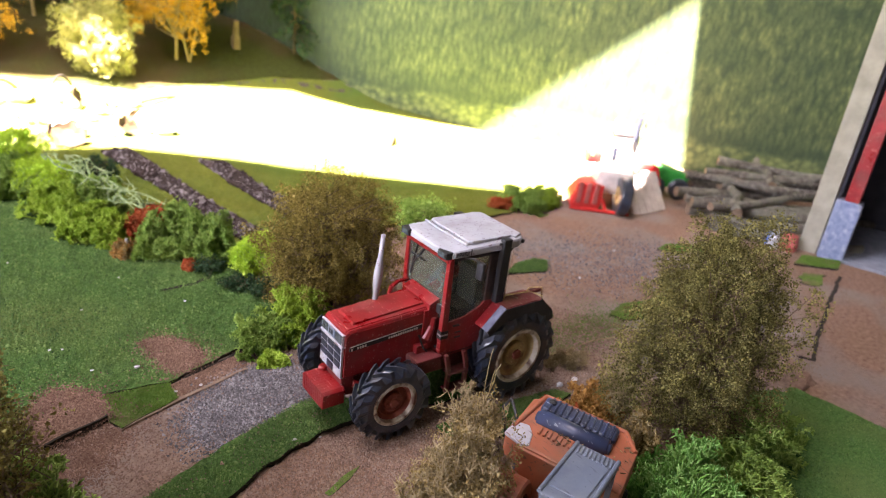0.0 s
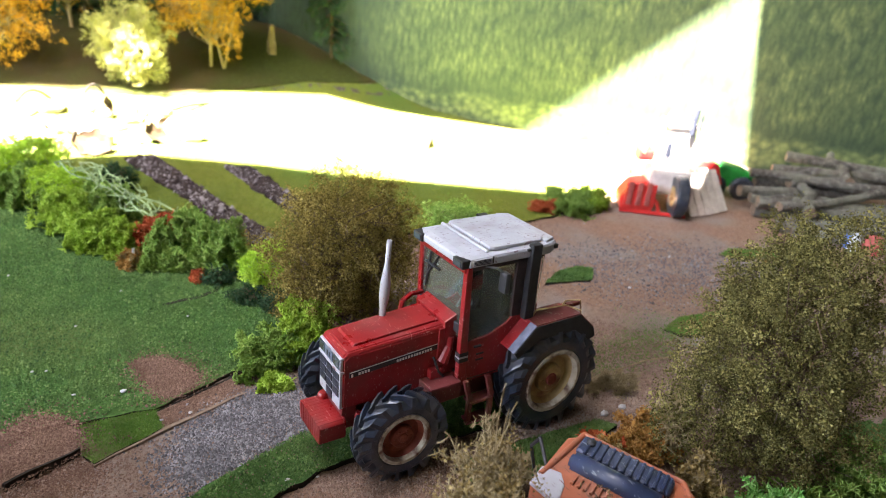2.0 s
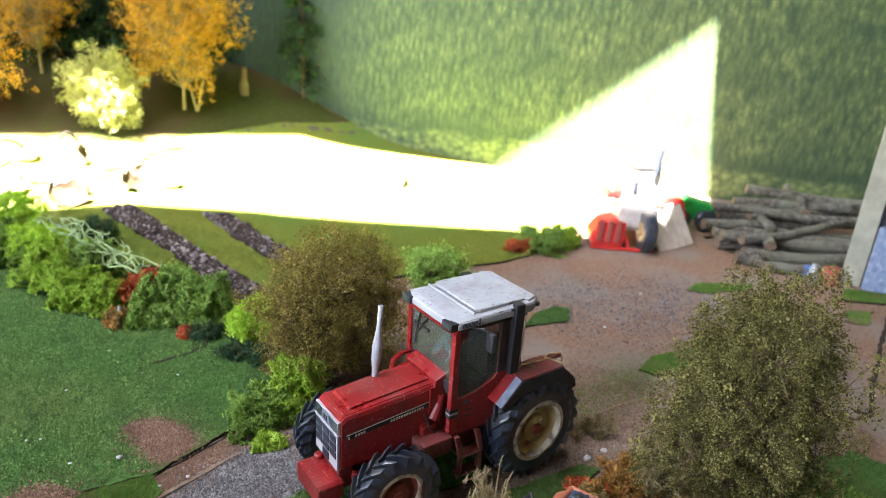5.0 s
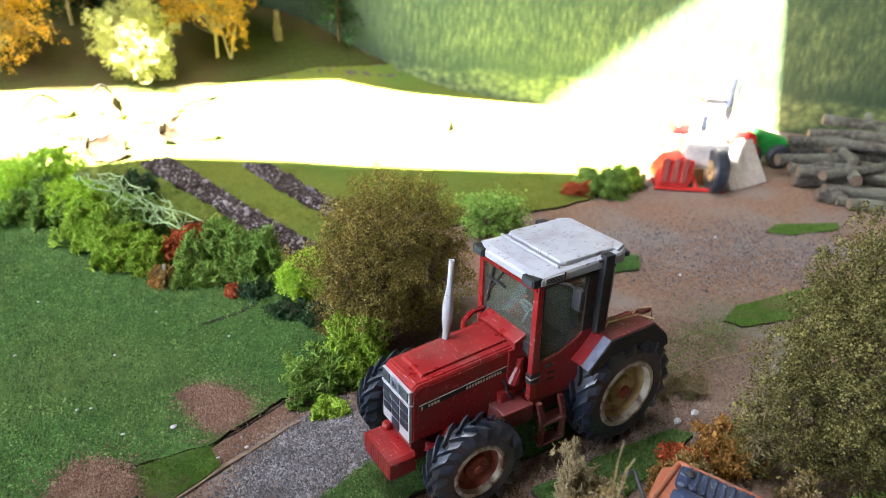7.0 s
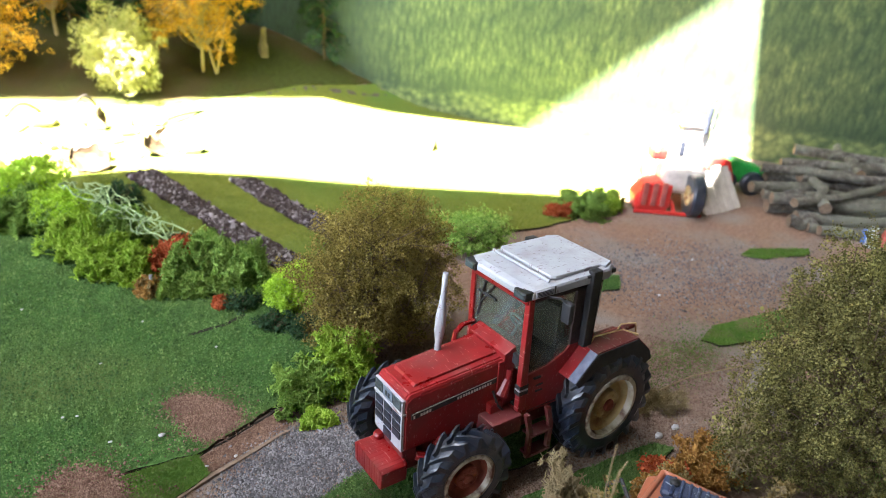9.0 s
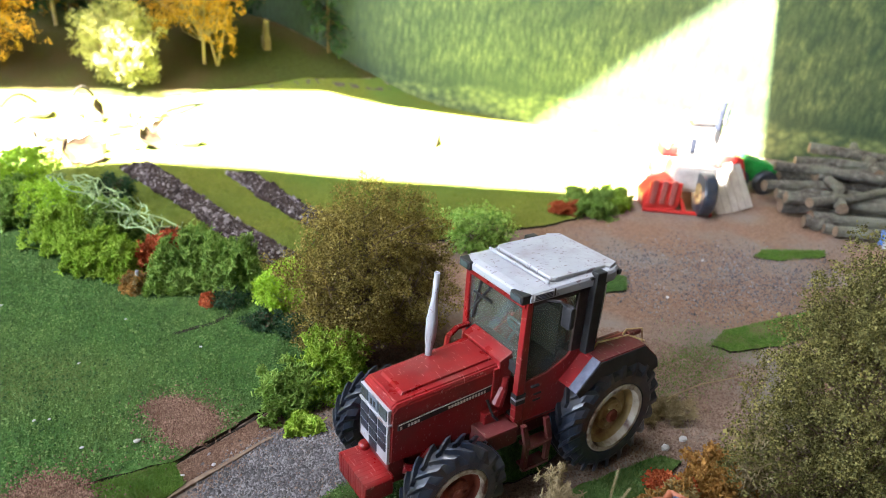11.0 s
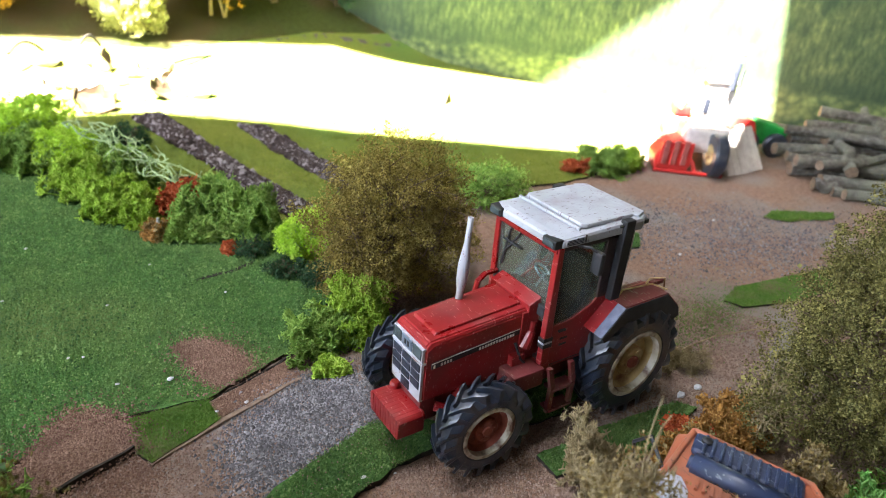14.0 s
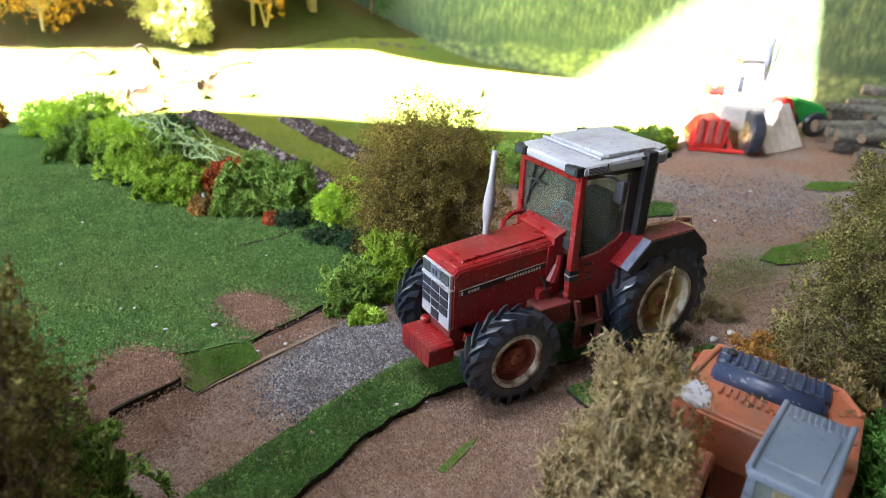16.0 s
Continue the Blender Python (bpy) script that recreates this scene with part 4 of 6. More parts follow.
for y in (-0.0011, 0.0011):
    bm = box(bm, -0.1029, -0.1020, y - 0.0006, y + 0.0006, 0.0527, 0.0550)
part("badge_mark", bm, M_BLACK, front)
for i in range(3):
    for j in range(3):
        y = -0.0069 + j * 0.0069
        z = 0.0488 - i * 0.0040
        part("grille_cell", box(None, -0.1026, -0.1014, y - 0.0030, y + 0.0030, z - 0.0033, z, 0.0002), M_GRILLE, front)
part("grille_cell", box(None, -0.1026, -0.1014, -0.0030, 0.0030, 0.0325, 0.0366, 0.0002), M_GRILLE, front)
part("nose_lip", box(None, -0.1026, -0.1000, -0.0113, 0.0113, 0.0494, 0.0504, 0.0003), M_WHITE, front, "pale bar under the headlights")
for s in (-1, 1):
    y0, y1 = sorted((s * 0.0117, s * 0.01245))
    prof = [(-0.0985, 0.0474), (-0.0985, 0.0499), (-0.0560, 0.0533), (-0.0560, 0.0509)]
    stripe = part("side_stripe", prism(None, prof, y0, y1, "y"), M_STRIPE, hood, "black side stripe with pale print")
    y0, y1 = sorted((s * 0.01246, s * 0.0126))
    part("stripe_line", prism(None, [(-0.0985, 0.0498), (-0.0985, 0.0502), (-0.0560, 0.0537), (-0.0560, 0.0533)], y0, y1, "y"), M_PALE, stripe)
    bm = None
    for k in range(13):
        x = -0.0765 + k * 0.0014
        z = 0.0496 + (x + 0.0755) * 0.082
        bm = box(bm, x, x + 0.0009, y0, y1, z, z + 0.0012)
    for k in range(4):
        x = -0.0945 + k * 0.0014
        z = 0.0482 + (x + 0.0935) * 0.082
        bm = box(bm, x, x + 0.0009, y0, y1, z, z + 0.0012)
    box(bm, -0.0978, -0.0970, y0, y1, 0.0478, 0.0492)
    part("side_print", bm, M_PALE, stripe)
    part("side_panel_seam", box(None, -0.0558, -0.0530, *sorted((s * 0.0121, s * 0.0131)), 0.036, 0.0610, 0.0003), M_RED, hood, "raised rear edge of the bonnet")
# front weight block
bm = prism(None, [(-0.0112, 0.0168), (-0.0118, 0.0250), (-0.0104, 0.0262), (0.0104, 0.0262), (0.0118, 0.0250), (0.0112, 0.0168)], -0.1114, -0.0990, "x", 0.0006)
weight = part("front_weight", bm, M_RED, tractor, "ribbed red front ballast block")
for k in range(10):
    y = -0.0095 + k * 0.0021
    part("weight_rib", box(None, -0.11155, -0.1000, y - 0.0008, y + 0.0008, 0.0172, 0.02632, 0.0001), M_RED, weight)
part("weight_cap", lathe(None, [(0, 0.0), (0.0024, 0.0), (0.0024, 0.0016), (0.0017, 0.0026), (0, 0.0026)], Matrix.Translation((-0.1015, 0.0085, 0.0262)) @ Matrix.Rotation(radians(90), 4, "X"), 16), M_RED, weight)
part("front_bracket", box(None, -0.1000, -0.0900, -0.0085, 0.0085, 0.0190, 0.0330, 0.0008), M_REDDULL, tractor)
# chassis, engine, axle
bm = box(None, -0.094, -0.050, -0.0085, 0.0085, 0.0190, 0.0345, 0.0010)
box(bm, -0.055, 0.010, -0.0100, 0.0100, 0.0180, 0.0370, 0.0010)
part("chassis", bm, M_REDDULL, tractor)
bm = rod(None, (-0.080, -0.021, 0.0205), (-0.080, 0.021, 0.0205), 0.0030)
box(bm, -0.0840, -0.0760, -0.0070, 0.0070, 0.0165, 0.0245, 0.001)
rod(bm, (-0.0875, -0.0185, 0.0200), (-0.0875, 0.0185, 0.0200), 0.0012)
for s in (-1, 1):
    box(bm, -0.0850, -0.0750, s * 0.0170 - 0.0015, s * 0.0170 + 0.0015, 0.0155, 0.0270, 0.0008)
part("front_axle", bm, M_RED, tractor)
part("rear_axle", rod(None, (0, -0.020, 0.0275), (0, 0.020, 0.0275), 0.0048), M_REDDULL, tractor)
for s in (-1, 1):
    bm = rod(None, (-0.0945, s * 0.0105, 0.0270), (-0.0880, s * 0.0155, 0.0262), 0.0020)
    rod(bm, (-0.0860, s * 0.0120, 0.0320), (-0.0820, s * 0.0150, 0.0275), 0.0026)
    rod(bm, (-0.0900, s * 0.0090, 0.0215), (-0.0900, s * 0.0165, 0.0215), 0.0016)
    part("mud_bracket", bm, M_RED, tractor)


def tyre_body(radius, rim, half, lug_h):
    """A farm tyre's carcass on the local y axis."""
    w, r = half, radius - lug_h
    prof = [(rim, -w * 0.80), (rim + 0.0012, -w * 0.96), (rim + (r - rim) * 0.55, -w), (r - 0.0022, -w * 0.90), (r, -w * 0.62), (r + 0.0003, 0), (r, w * 0.62), (r - 0.0022, w * 0.90), (rim + (r - rim) * 0.55, w), (rim + 0.0012, w * 0.96), (rim, w * 0.80)]
    return lathe(None, prof, None, 48)


def tyre_lug(radius, half, lugs, lug_h, side, i):
    """One slanting tread bar, from the middle to the tyre's shoulder."""
    w, r = half, radius - lug_h
    a = 2 * math.pi * (i + (0.5 if side > 0 else 0)) / lugs
    sweep = 2 * math.pi / lugs * 1.15
    b = bmesh.new()
    cs = []
    for f in (0.0, 0.5, 0.95, 1.0):
        yy = side * (0.04 + f * 0.96) * w
        base_r = r - (0.0 if f < 0.6 else 0.0016 if f < 0.97 else 0.0050)
        top_r = radius - (0.0 if f < 0.6 else 0.0006 if f < 0.97 else 0.0040)
        aa = a + sweep * (1 - f)
        th = 0.30 * 2 * math.pi / lugs
        cs.append([b.verts.new((rr * math.cos(aa + t2), yy, rr * math.sin(aa + t2))) for rr, t2 in ((base_r - 0.0006, -th * 0.62), (top_r, -th * 0.42), (top_r, th * 0.42), (base_r - 0.0006, th * 0.62))])
    for c, d in zip(cs, cs[1:]):
        for k in range(4):
            b.faces.new((c[k], d[k], d[(k + 1) % 4], c[(k + 1) % 4]))
    b.faces.new(cs[0])
    b.faces.new(cs[-1][::-1])
    bmesh.ops.recalc_face_normals(b, faces=b.faces)
    return b


def wheel(x, y, z, radius, rim, half, lugs, side, steer, rim_mat, dish_mat, hub_mat):
    m = Matrix.Translation((x, y, z)) @ Matrix.Rotation(steer, 4, "Z")
    w = thing("wheel", (0, 0, 0), "", "")
    w.parent = tractor
    w.location = Vector((x, y, z)) - tractor.location
    bm = tyre_body(radius, rim, half, 0.0024)
    bmesh.ops.transform(bm, matrix=m, verts=bm.verts)
    part("tyre", bm, M_TYRE, w, "black rubber tyre")
    for lr in (-1, 1):
        for i in range(lugs):
            bm = tyre_lug(radius, half, lugs, 0.0024, lr, i)
            bmesh.ops.transform(bm, matrix=m, verts=bm.verts)
            part("lug", bm, M_TYRE, w)
    o = side * half
    bm = lathe(None, [(rim * 0.86, o * 0.55), (rim * 0.9, o * 0.98), (rim, o * 0.99), (rim + 0.0006, o * 0.93), (rim, -o * 0.8)], m, 40)
    part("rim", bm, rim_mat, w)
    bm = lathe(None, [(0.0, o * 0.62), (rim * 0.40, o * 0.60), (rim * 0.45, o * 0.52), (rim * 0.47, o * 0.22), (rim * 0.72, o * 0.18), (rim * 0.88, o * 0.58)], m, 40)
    part("wheel_disc", bm, dish_mat, w)
    bm = lathe(None, [(0.0, o * 0.80), (rim * 0.15, o * 0.79), (rim * 0.19, o * 0.72), (rim * 0.19, o * 0.58)], m, 20)
    part("hub", bm, hub_mat, w)
    for i in range(6):
        a = 2 * math.pi * i / 6
        bm = lathe(None, [(0.0, o * 0.69), (0.0006, o * 0.69), (0.0006, o * 0.58)], m @ Matrix.Translation((math.cos(a) * rim * 0.30, 0, math.sin(a) * rim * 0.30)), 8)
        part("bolt", bm, dish_mat, w)
    return w


for s in (-1, 1):
    wheel(0.0015, s * 0.0238, 0.0280, 0.0280, 0.0164, 0.0072, 20, s, 0, M_RIM, M_CREAM, M_RUST)
    wheel(-0.080 if s < 0 else -0.082, -0.0245 if s < 0 else 0.0305, 0.0218, 0.0215, 0.0118, 0.0058, 18, s, radians(-3), M_RIM, M_CREAM if s > 0 else M_RUST, M_RUST)

# cab
cab = thing("cab", (0, 0, 0), "", "")
cab.parent = tractor
cab.location = Vector((-0.025, 0, 0.037)) - tractor.location
for s in (-1, 1):
    lo, hi = sorted((s * 0.0175, s * 0.0192))
    door = [(-0.0455, 0.0370), (-0.0455, 0.0545), (-0.0330, 0.0560), (-0.0235, 0.0600), (-0.0170, 0.0660), (-0.0060, 0.0665), (-0.0060, 0.0420), (-0.0240, 0.0340), (-0.0430, 0.0340)]
    panel = part("side_panel", prism(None, door, lo, hi, "y", 0.0004), M_RED, cab)
    part("door_seam", prism(None, [(-0.0440, 0.0352), (-0.0440, 0.0356), (-0.0250, 0.0356), (-0.0250, 0.0352)], *sorted((s * 0.0190, s * 0.0194)), "y"), M_STRIPE, panel)
    bm = None
    for z in (0.0475, 0.0445):
        bm = box(bm, -0.0390, -0.0350, *sorted((s * 0.0190, s * 0.0195)), z - 0.0004, z + 0.0004)
    part("door_vent", bm, M_BLACK, panel)
    part("door_handle", box(None, -0.0410, -0.0370, *sorted((s * 0.0190, s * 0.0202)), 0.0515, 0.0524, 0.0003), M_BLACK, panel)
    part("front_pillar", prism(None, [(-0.0485, 0.0370), (-0.0488, 0.0925), (-0.0459, 0.0925), (-0.0440, 0.0370)], *sorted((s * 0.0168, s * 0.0198)), "y", 0.0005), M_RED, cab)
    part("pillar_foot", prism(None, [(-0.0500, 0.0330), (-0.0500, 0.0372), (-0.0430, 0.0372), (-0.0430, 0.0330)], *sorted((s * 0.0120, s * 0.0200)), "y", 0.0008), M_RED, cab)
    for z, mat in ((0.0455, M_BLACK), (0.0475, M_WHITE), (0.0485, M_BLACK)):
        part("pillar_band", box(None, -0.0490, -0.0439, *sorted((s * 0.0166, s * 0.0200)), z, z + (0.0018 if mat is M_BLACK else 0.0009), 0.0002), mat, cab, "black and white band round the pillar")
    part("rear_pillar", box(None, -0.0160, -0.0105, *sorted((s * 0.0190, s * 0.0226)), 0.0615, 0.0985, 0.0006), M_BLACK, cab, "wide black rear pillar")
    part("rear_pillar", box(None, -0.0215, -0.0162, *sorted((s * 0.0176, s * 0.0196)), 0.0630, 0.0925, 0.0004), M_STRIPE, cab)
    part("grab_wire", tube_path(None, [(-0.0088, s * 0.0205, 0.0620), (-0.0082, s * 0.0208, 0.0780), (-0.0080, s * 0.0208, 0.0915)], 0.0003), M_PALE, cab, "thin pale upright wire")
    part("side_rail", box(None, -0.0480, -0.0060, *sorted((s * 0.0174, s * 0.0196)), 0.0900, 0.0925, 0.0004), M_STRIPE, cab)
    pane = part("side_window", prism(None, [(-0.0442, 0.0545), (-0.0458, 0.0905), (-0.0215, 0.0905), (-0.0215, 0.0630), (-0.0235, 0.0605), (-0.0330, 0.0562)], *sorted((s * 0.0183, s * 0.0187)), "y"), M_GLASS, cab, "clear side pane")
    pane.visible_shadow = False
    bm = tube_path(None, [(-0.0395, s * 0.0195, 0.0915), (-0.0360, s * 0.0240, 0.0918), (-0.0335, s * 0.0262, 0.0895)], 0.0006)
    mirror = part("mirror_arm", bm, M_BLACK, cab)
    part("mirror", box(None, -0.0348, -0.0318, *sorted((s * 0.0236, s * 0.0288)), 0.0808, 0.0905, 0.0012), M_BLACK, mirror, "black wing mirror")
part("floor_panel", box(None, -0.0470, -0.0060, -0.0176, 0.0176, 0.0350, 0.0385, 0.0004), M_BLACK, cab)
part("front_rail", prism(None, [(-0.0495, 0.0893), (-0.0495, 0.0925), (-0.0462, 0.0925), (-0.0462, 0.0893)], -0.0190, 0.0190, "y", 0.0004), M_RED, cab)
part("scuttle", prism(None, [(-0.0530, 0.0360), (-0.0532, 0.0640), (-0.0470, 0.0668), (-0.0445, 0.0600), (-0.0445, 0.0360)], -0.0130, 0.0130, "y", 0.0006), M_RED, cab)
for s in (-1, 1):
    part("scuttle_wing", prism(None, [(-0.0488, 0.0590), (-0.0488, 0.0640), (-0.0455, 0.0640), (-0.0455, 0.0590)], *sorted((s * 0.0128, s * 0.0172)), "y", 0.0006), M_BLACK, cab)
pane = part("windscreen", prism(None, [(-0.0470, 0.0560), (-0.0482, 0.0900), (-0.0478, 0.0900), (-0.0466, 0.0560)], -0.0170, 0.0170, "y"), M_GLASS, cab, "clear windscreen")
pane.visible_shadow = False
pane = part("rear_window", box(None, -0.0072, -0.0068, -0.0176, 0.0176, 0.0640, 0.0900), M_GLASS, cab, "clear rear window")
pane.visible_shadow = False
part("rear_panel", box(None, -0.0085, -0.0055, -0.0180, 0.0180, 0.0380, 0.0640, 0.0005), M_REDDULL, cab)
bm = tube_path(None, [(-0.0488, 0.0030, 0.0885), (-0.0484, 0.0125, 0.0760)], 0.0006)
tube_path(bm, [(-0.0490, 0.0090, 0.0885), (-0.0482, 0.0135, 0.0700)], 0.0006)
box(bm, -0.0494, -0.0486, 0.0010, 0.0130, 0.0822, 0.0832, 0.0, Matrix.Rotation(0.0, 4, "X"))
part("wiper", bm, M_BLACK, cab, "thin black windscreen wiper")
# seat, dash, steering wheel
bm = box(None, -0.0300, -0.0150, -0.0080, 0.0080, 0.0480, 0.0540, 0.0015)
box(bm, -0.0190, -0.0130, -0.0085, 0.0085, 0.0530, 0.0760, 0.0020)
box(bm, -0.0260, -0.0170, -0.0050, 0.0050, 0.0380, 0.0485)
part("driver_seat", bm, M_BLACK, cab, "black moulded driver seat")
for s in (-1, 1):
    part("wheel_housing", prism(None, [(-0.0260, 0.0380), (-0.0180, 0.0590), (-0.0075, 0.0620), (-0.0075, 0.0380)], *sorted((s * 0.0095, s * 0.0174)), "y", 0.0008), M_BLACK, cab)
part("dashboard", prism(None, [(-0.0455, 0.0380), (-0.0455, 0.0655), (-0.0400, 0.0640), (-0.0370, 0.0570), (-0.0400, 0.0380)], -0.0110, 0.0110, "y", 0.0006), M_BLACK, cab)
m = Matrix.Translation((-0.0345, 0, 0.0680)) @ Matrix.Rotation(radians(62), 4, "Y") @ Matrix.Rotation(radians(90), 4, "X")
ring = [(0.0056 + 0.0006 * math.cos(a), 0.0006 * math.sin(a)) for a in [i * math.pi / 3 for i in range(7)]]
bm = lathe(None, ring, m, 24)
rod(bm, (-0.0395, 0, 0.0610), (-0.0345, 0, 0.0680), 0.0007)
for a in (0, 2.1, 4.2):
    rod(bm, m @ Vector((0, 0, 0)), m @ Vector((0.0056 * math.cos(a), 0, 0.0056 * math.sin(a))), 0.0005)
part("steering_wheel", bm, M_GREYPL, cab, "small grey steering wheel")
# roof: fascia, sloping front lip, raised rear panel
bm = bmesh.new()
ring_lo = [(-0.0512, -0.0150), (-0.0485, -0.0208), (-0.0040, -0.0208), (0.0008, -0.0180), (0.0008, 0.0180), (-0.0040, 0.0208), (-0.0485, 0.0208), (-0.0512, 0.0150)]
levels = [(0.0922, 0.975), (0.0928, 1.0), (0.0962, 1.0), (0.0972, 0.975), (0.0978, 0.86), (0.0979, 0.4)]
rings = [[bm.verts.new((-0.0252 + (x + 0.0252) * k, y * k, z - (0.0012 if x < -0.045 and z > 0.094 else 0))) for x, y in ring_lo] for z, k in levels]
for a, b in zip(rings, rings[1:]):
    for j in range(8):
        bm.faces.new((a[j], a[(j + 1) % 8], b[(j + 1) % 8], b[j]))
bm.faces.new(rings[0][::-1])
bm.faces.new(rings[-1])
bmesh.ops.recalc_face_normals(bm, faces=bm.faces)
roof = part("roof", bm, M_ROOF, tractor, "scuffed dirty white cab roof")
hatch = [(-0.0360, -0.0165), (-0.0340, -0.0180), (-0.0080, -0.0180), (-0.0050, -0.0150), (-0.0050, 0.0150), (-0.0080, 0.0180), (-0.0340, 0.0180), (-0.0360, 0.0165)]
part("roof_hatch", prism(None, hatch, 0.0972, 0.0990, "z", 0.0006), M_ROOF, roof, "raised rear roof panel")
part("roof_rib", box(None, -0.0388, -0.0376, -0.0185, 0.0185, 0.0972, 0.0984, 0.0003), M_ROOF, roof)
part("roof_rib", prism(None, [(-0.0075, -0.0175), (-0.0060, -0.0195), (0.0000, -0.0170), (0.0000, 0.0170), (-0.0060, 0.0195), (-0.0075, 0.0175)], 0.0970, 0.0986, "z", 0.0004), M_ROOF, roof)
for s in (-1, 1):
    lampb = part("roof_lamp", box(None, -0.0524, -0.0478, *sorted((s * 0.0130, s * 0.0205)), 0.0922, 0.0960, 0.0006), M_BLACK, roof, "black roof lamp housing")
    part("lamp_glass", box(None, -0.0528, -0.0522, *sorted((s * 0.0138, s * 0.0196)), 0.0928, 0.0953, 0.0002), M_LAMP, lampb)
    part("roof_lamp", box(None, -0.0005, 0.0016, *sorted((s * 0.0150, s * 0.0195)), 0.0935, 0.0958, 0.0005), M_BLACK, roof)
    part("side_marker", box(None, -0.0180, -0.0110, *sorted((s * 0.0200, s * 0.0214)), 0.0955, 0.0966, 0.0003), M_BLACK, roof)
    part("fascia_seam", box(None, -0.0368, -0.0364, *sorted((s * 0.0206, s * 0.0211)), 0.0930, 0.0962), M_STRIPE, roof)
    vent = part("roof_vent", box(None, -0.0470, -0.0375, *sorted((s * 0.0205, s * 0.0211)), 0.0930, 0.0958, 0.0002), M_WHITE, roof, "slatted vent in the roof edge")
    for i in range(4):
        part("slat", box(None, -0.0466, -0.0380, *sorted((s * 0.0209, s * 0.0213)), 0.0934 + i * 0.0006, 0.0936 + i * 0.0006), M_GRILLE, vent)
# exhaust
EXH = Matrix.Translation((-0.0738, 0.0078, 0.0575)) @ Matrix.Rotation(radians(3), 4, "Y") @ Matrix.Rotation(radians(90), 4, "X")
bm = lathe(None, [(0.0, 0.0), (0.0015, 0.0), (0.0015, 0.008), (0.0023, 0.013), (0.0024, 0.020), (0.0015, 0.027), (0.0012, 0.030), (0.0012, 0.0405), (0.0008, 0.0405), (0.0008, 0.034)], EXH, 16)
part("exhaust_pipe", bm, M_WHITE, tractor, "pale grey upright exhaust pipe", smooth=True)
bm = tube_path(None, [(-0.062, 0.0122, 0.0590), (-0.0605, 0.0130, 0.0640), (-0.055, 0.0150, 0.0655), (-0.0480, 0.0160, 0.0650)], 0.0012)
part("intake_pipe", bm, M_RED, tractor)
# fenders
for s in (-1, 1):
    prof = [(-0.0258, 0.0500), (-0.0142, 0.0614), (0.0125, 0.0618), (0.0225, 0.0528), (0.0225, 0.0512), (0.0118, 0.0600), (-0.0132, 0.0596), (-0.0245, 0.0492)]
    fender = part("fender", prism(None, prof, *sorted((s * 0.0170, s * 0.0300)), "y", 0.0003), M_RED, tractor)
    part("fender_top", prism(None, [(-0.0138, 0.0615), (-0.0138, 0.0619), (0.0127, 0.0623), (0.0230, 0.0531), (0.0226, 0.0529), (0.0125, 0.0619)], *sorted((s * 0.0185, s * 0.0298)), "y"), M_REDDULL, fender, "dusty fender top")
    part("fender_edge", prism(None, [(-0.0254, 0.0503), (-0.0142, 0.0616), (-0.0146, 0.0619), (-0.0262, 0.0503)], *sorted((s * 0.0256, s * 0.0301)), "y"), M_GREYBLUE, fender, "worn bluish fender edge")
    skirt = [(-0.0142, 0.0613), (0.0125, 0.0617), (0.0228, 0.0526), (0.0245, 0.0478), (0.0205, 0.0462), (0.0105, 0.0540), (-0.0120, 0.0540), (-0.0235, 0.0470), (-0.0258, 0.0499)]
    part("fender_skirt", prism(None, skirt, *sorted((s * 0.0293, s * 0.0304)), "y", 0.0002), M_BLACK, fender, "black rubber fender skirt")
    part("tail_lamp", box(None, 0.0120, 0.0200, *sorted((s * 0.0190, s * 0.0215)), 0.0612, 0.0632, 0.0005), M_REDDULL, fender)
    bm = tube_path(None, [Vector(p) for p in ((-0.0100, s * 0.0215, 0.0620), (-0.0085, s * 0.0218, 0.0648), (0.0080, s * 0.0240, 0.0650), (0.0150, s * 0.0275, 0.0622))], 0.0004)
    part("grab_rail", bm, M_CREAM, fender)
    bm = tube_path(None, [Vector(p) for p in ((0.0100, s * 0.0195, 0.0622), (0.0120, s * 0.0195, 0.0645), (0.0200, s * 0.0215, 0.0640), (0.0215, s * 0.0220, 0.0550))], 0.0004)
    part("grab_rail", bm, M_CREAM, fender)
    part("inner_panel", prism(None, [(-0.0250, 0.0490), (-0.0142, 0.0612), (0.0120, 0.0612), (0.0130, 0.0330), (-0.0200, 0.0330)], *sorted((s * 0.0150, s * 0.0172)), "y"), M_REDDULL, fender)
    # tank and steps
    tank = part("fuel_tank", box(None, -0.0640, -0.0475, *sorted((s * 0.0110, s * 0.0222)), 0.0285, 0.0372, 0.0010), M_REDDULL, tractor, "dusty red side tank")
    bm = prism(None, [(-0.0480, 0.0380), (-0.0455, 0.0380), (-0.0425, 0.0280), (-0.0425, 0.0138), (-0.0450, 0.0138), (-0.0450, 0.0275)], *sorted((s * 0.0230, s * 0.0250)), "y", 0.0003)
    prism(bm, [(-0.0360, 0.0380), (-0.0335, 0.0380), (-0.0305, 0.0280), (-0.0305, 0.0138), (-0.0330, 0.0138), (-0.0330, 0.0275)], *sorted((s * 0.0230, s * 0.0250)), "y", 0.0003)
    ladder = part("step_frame", bm, M_REDDULL, tractor, "red two-step access ladder")
    for z in (0.0142, 0.0250):
        part("step", box(None, -0.0440, -0.0310, *sorted((s * 0.0195, s * 0.0256)), z, z + 0.0014, 0.0003), M_REDDULL, ladder)
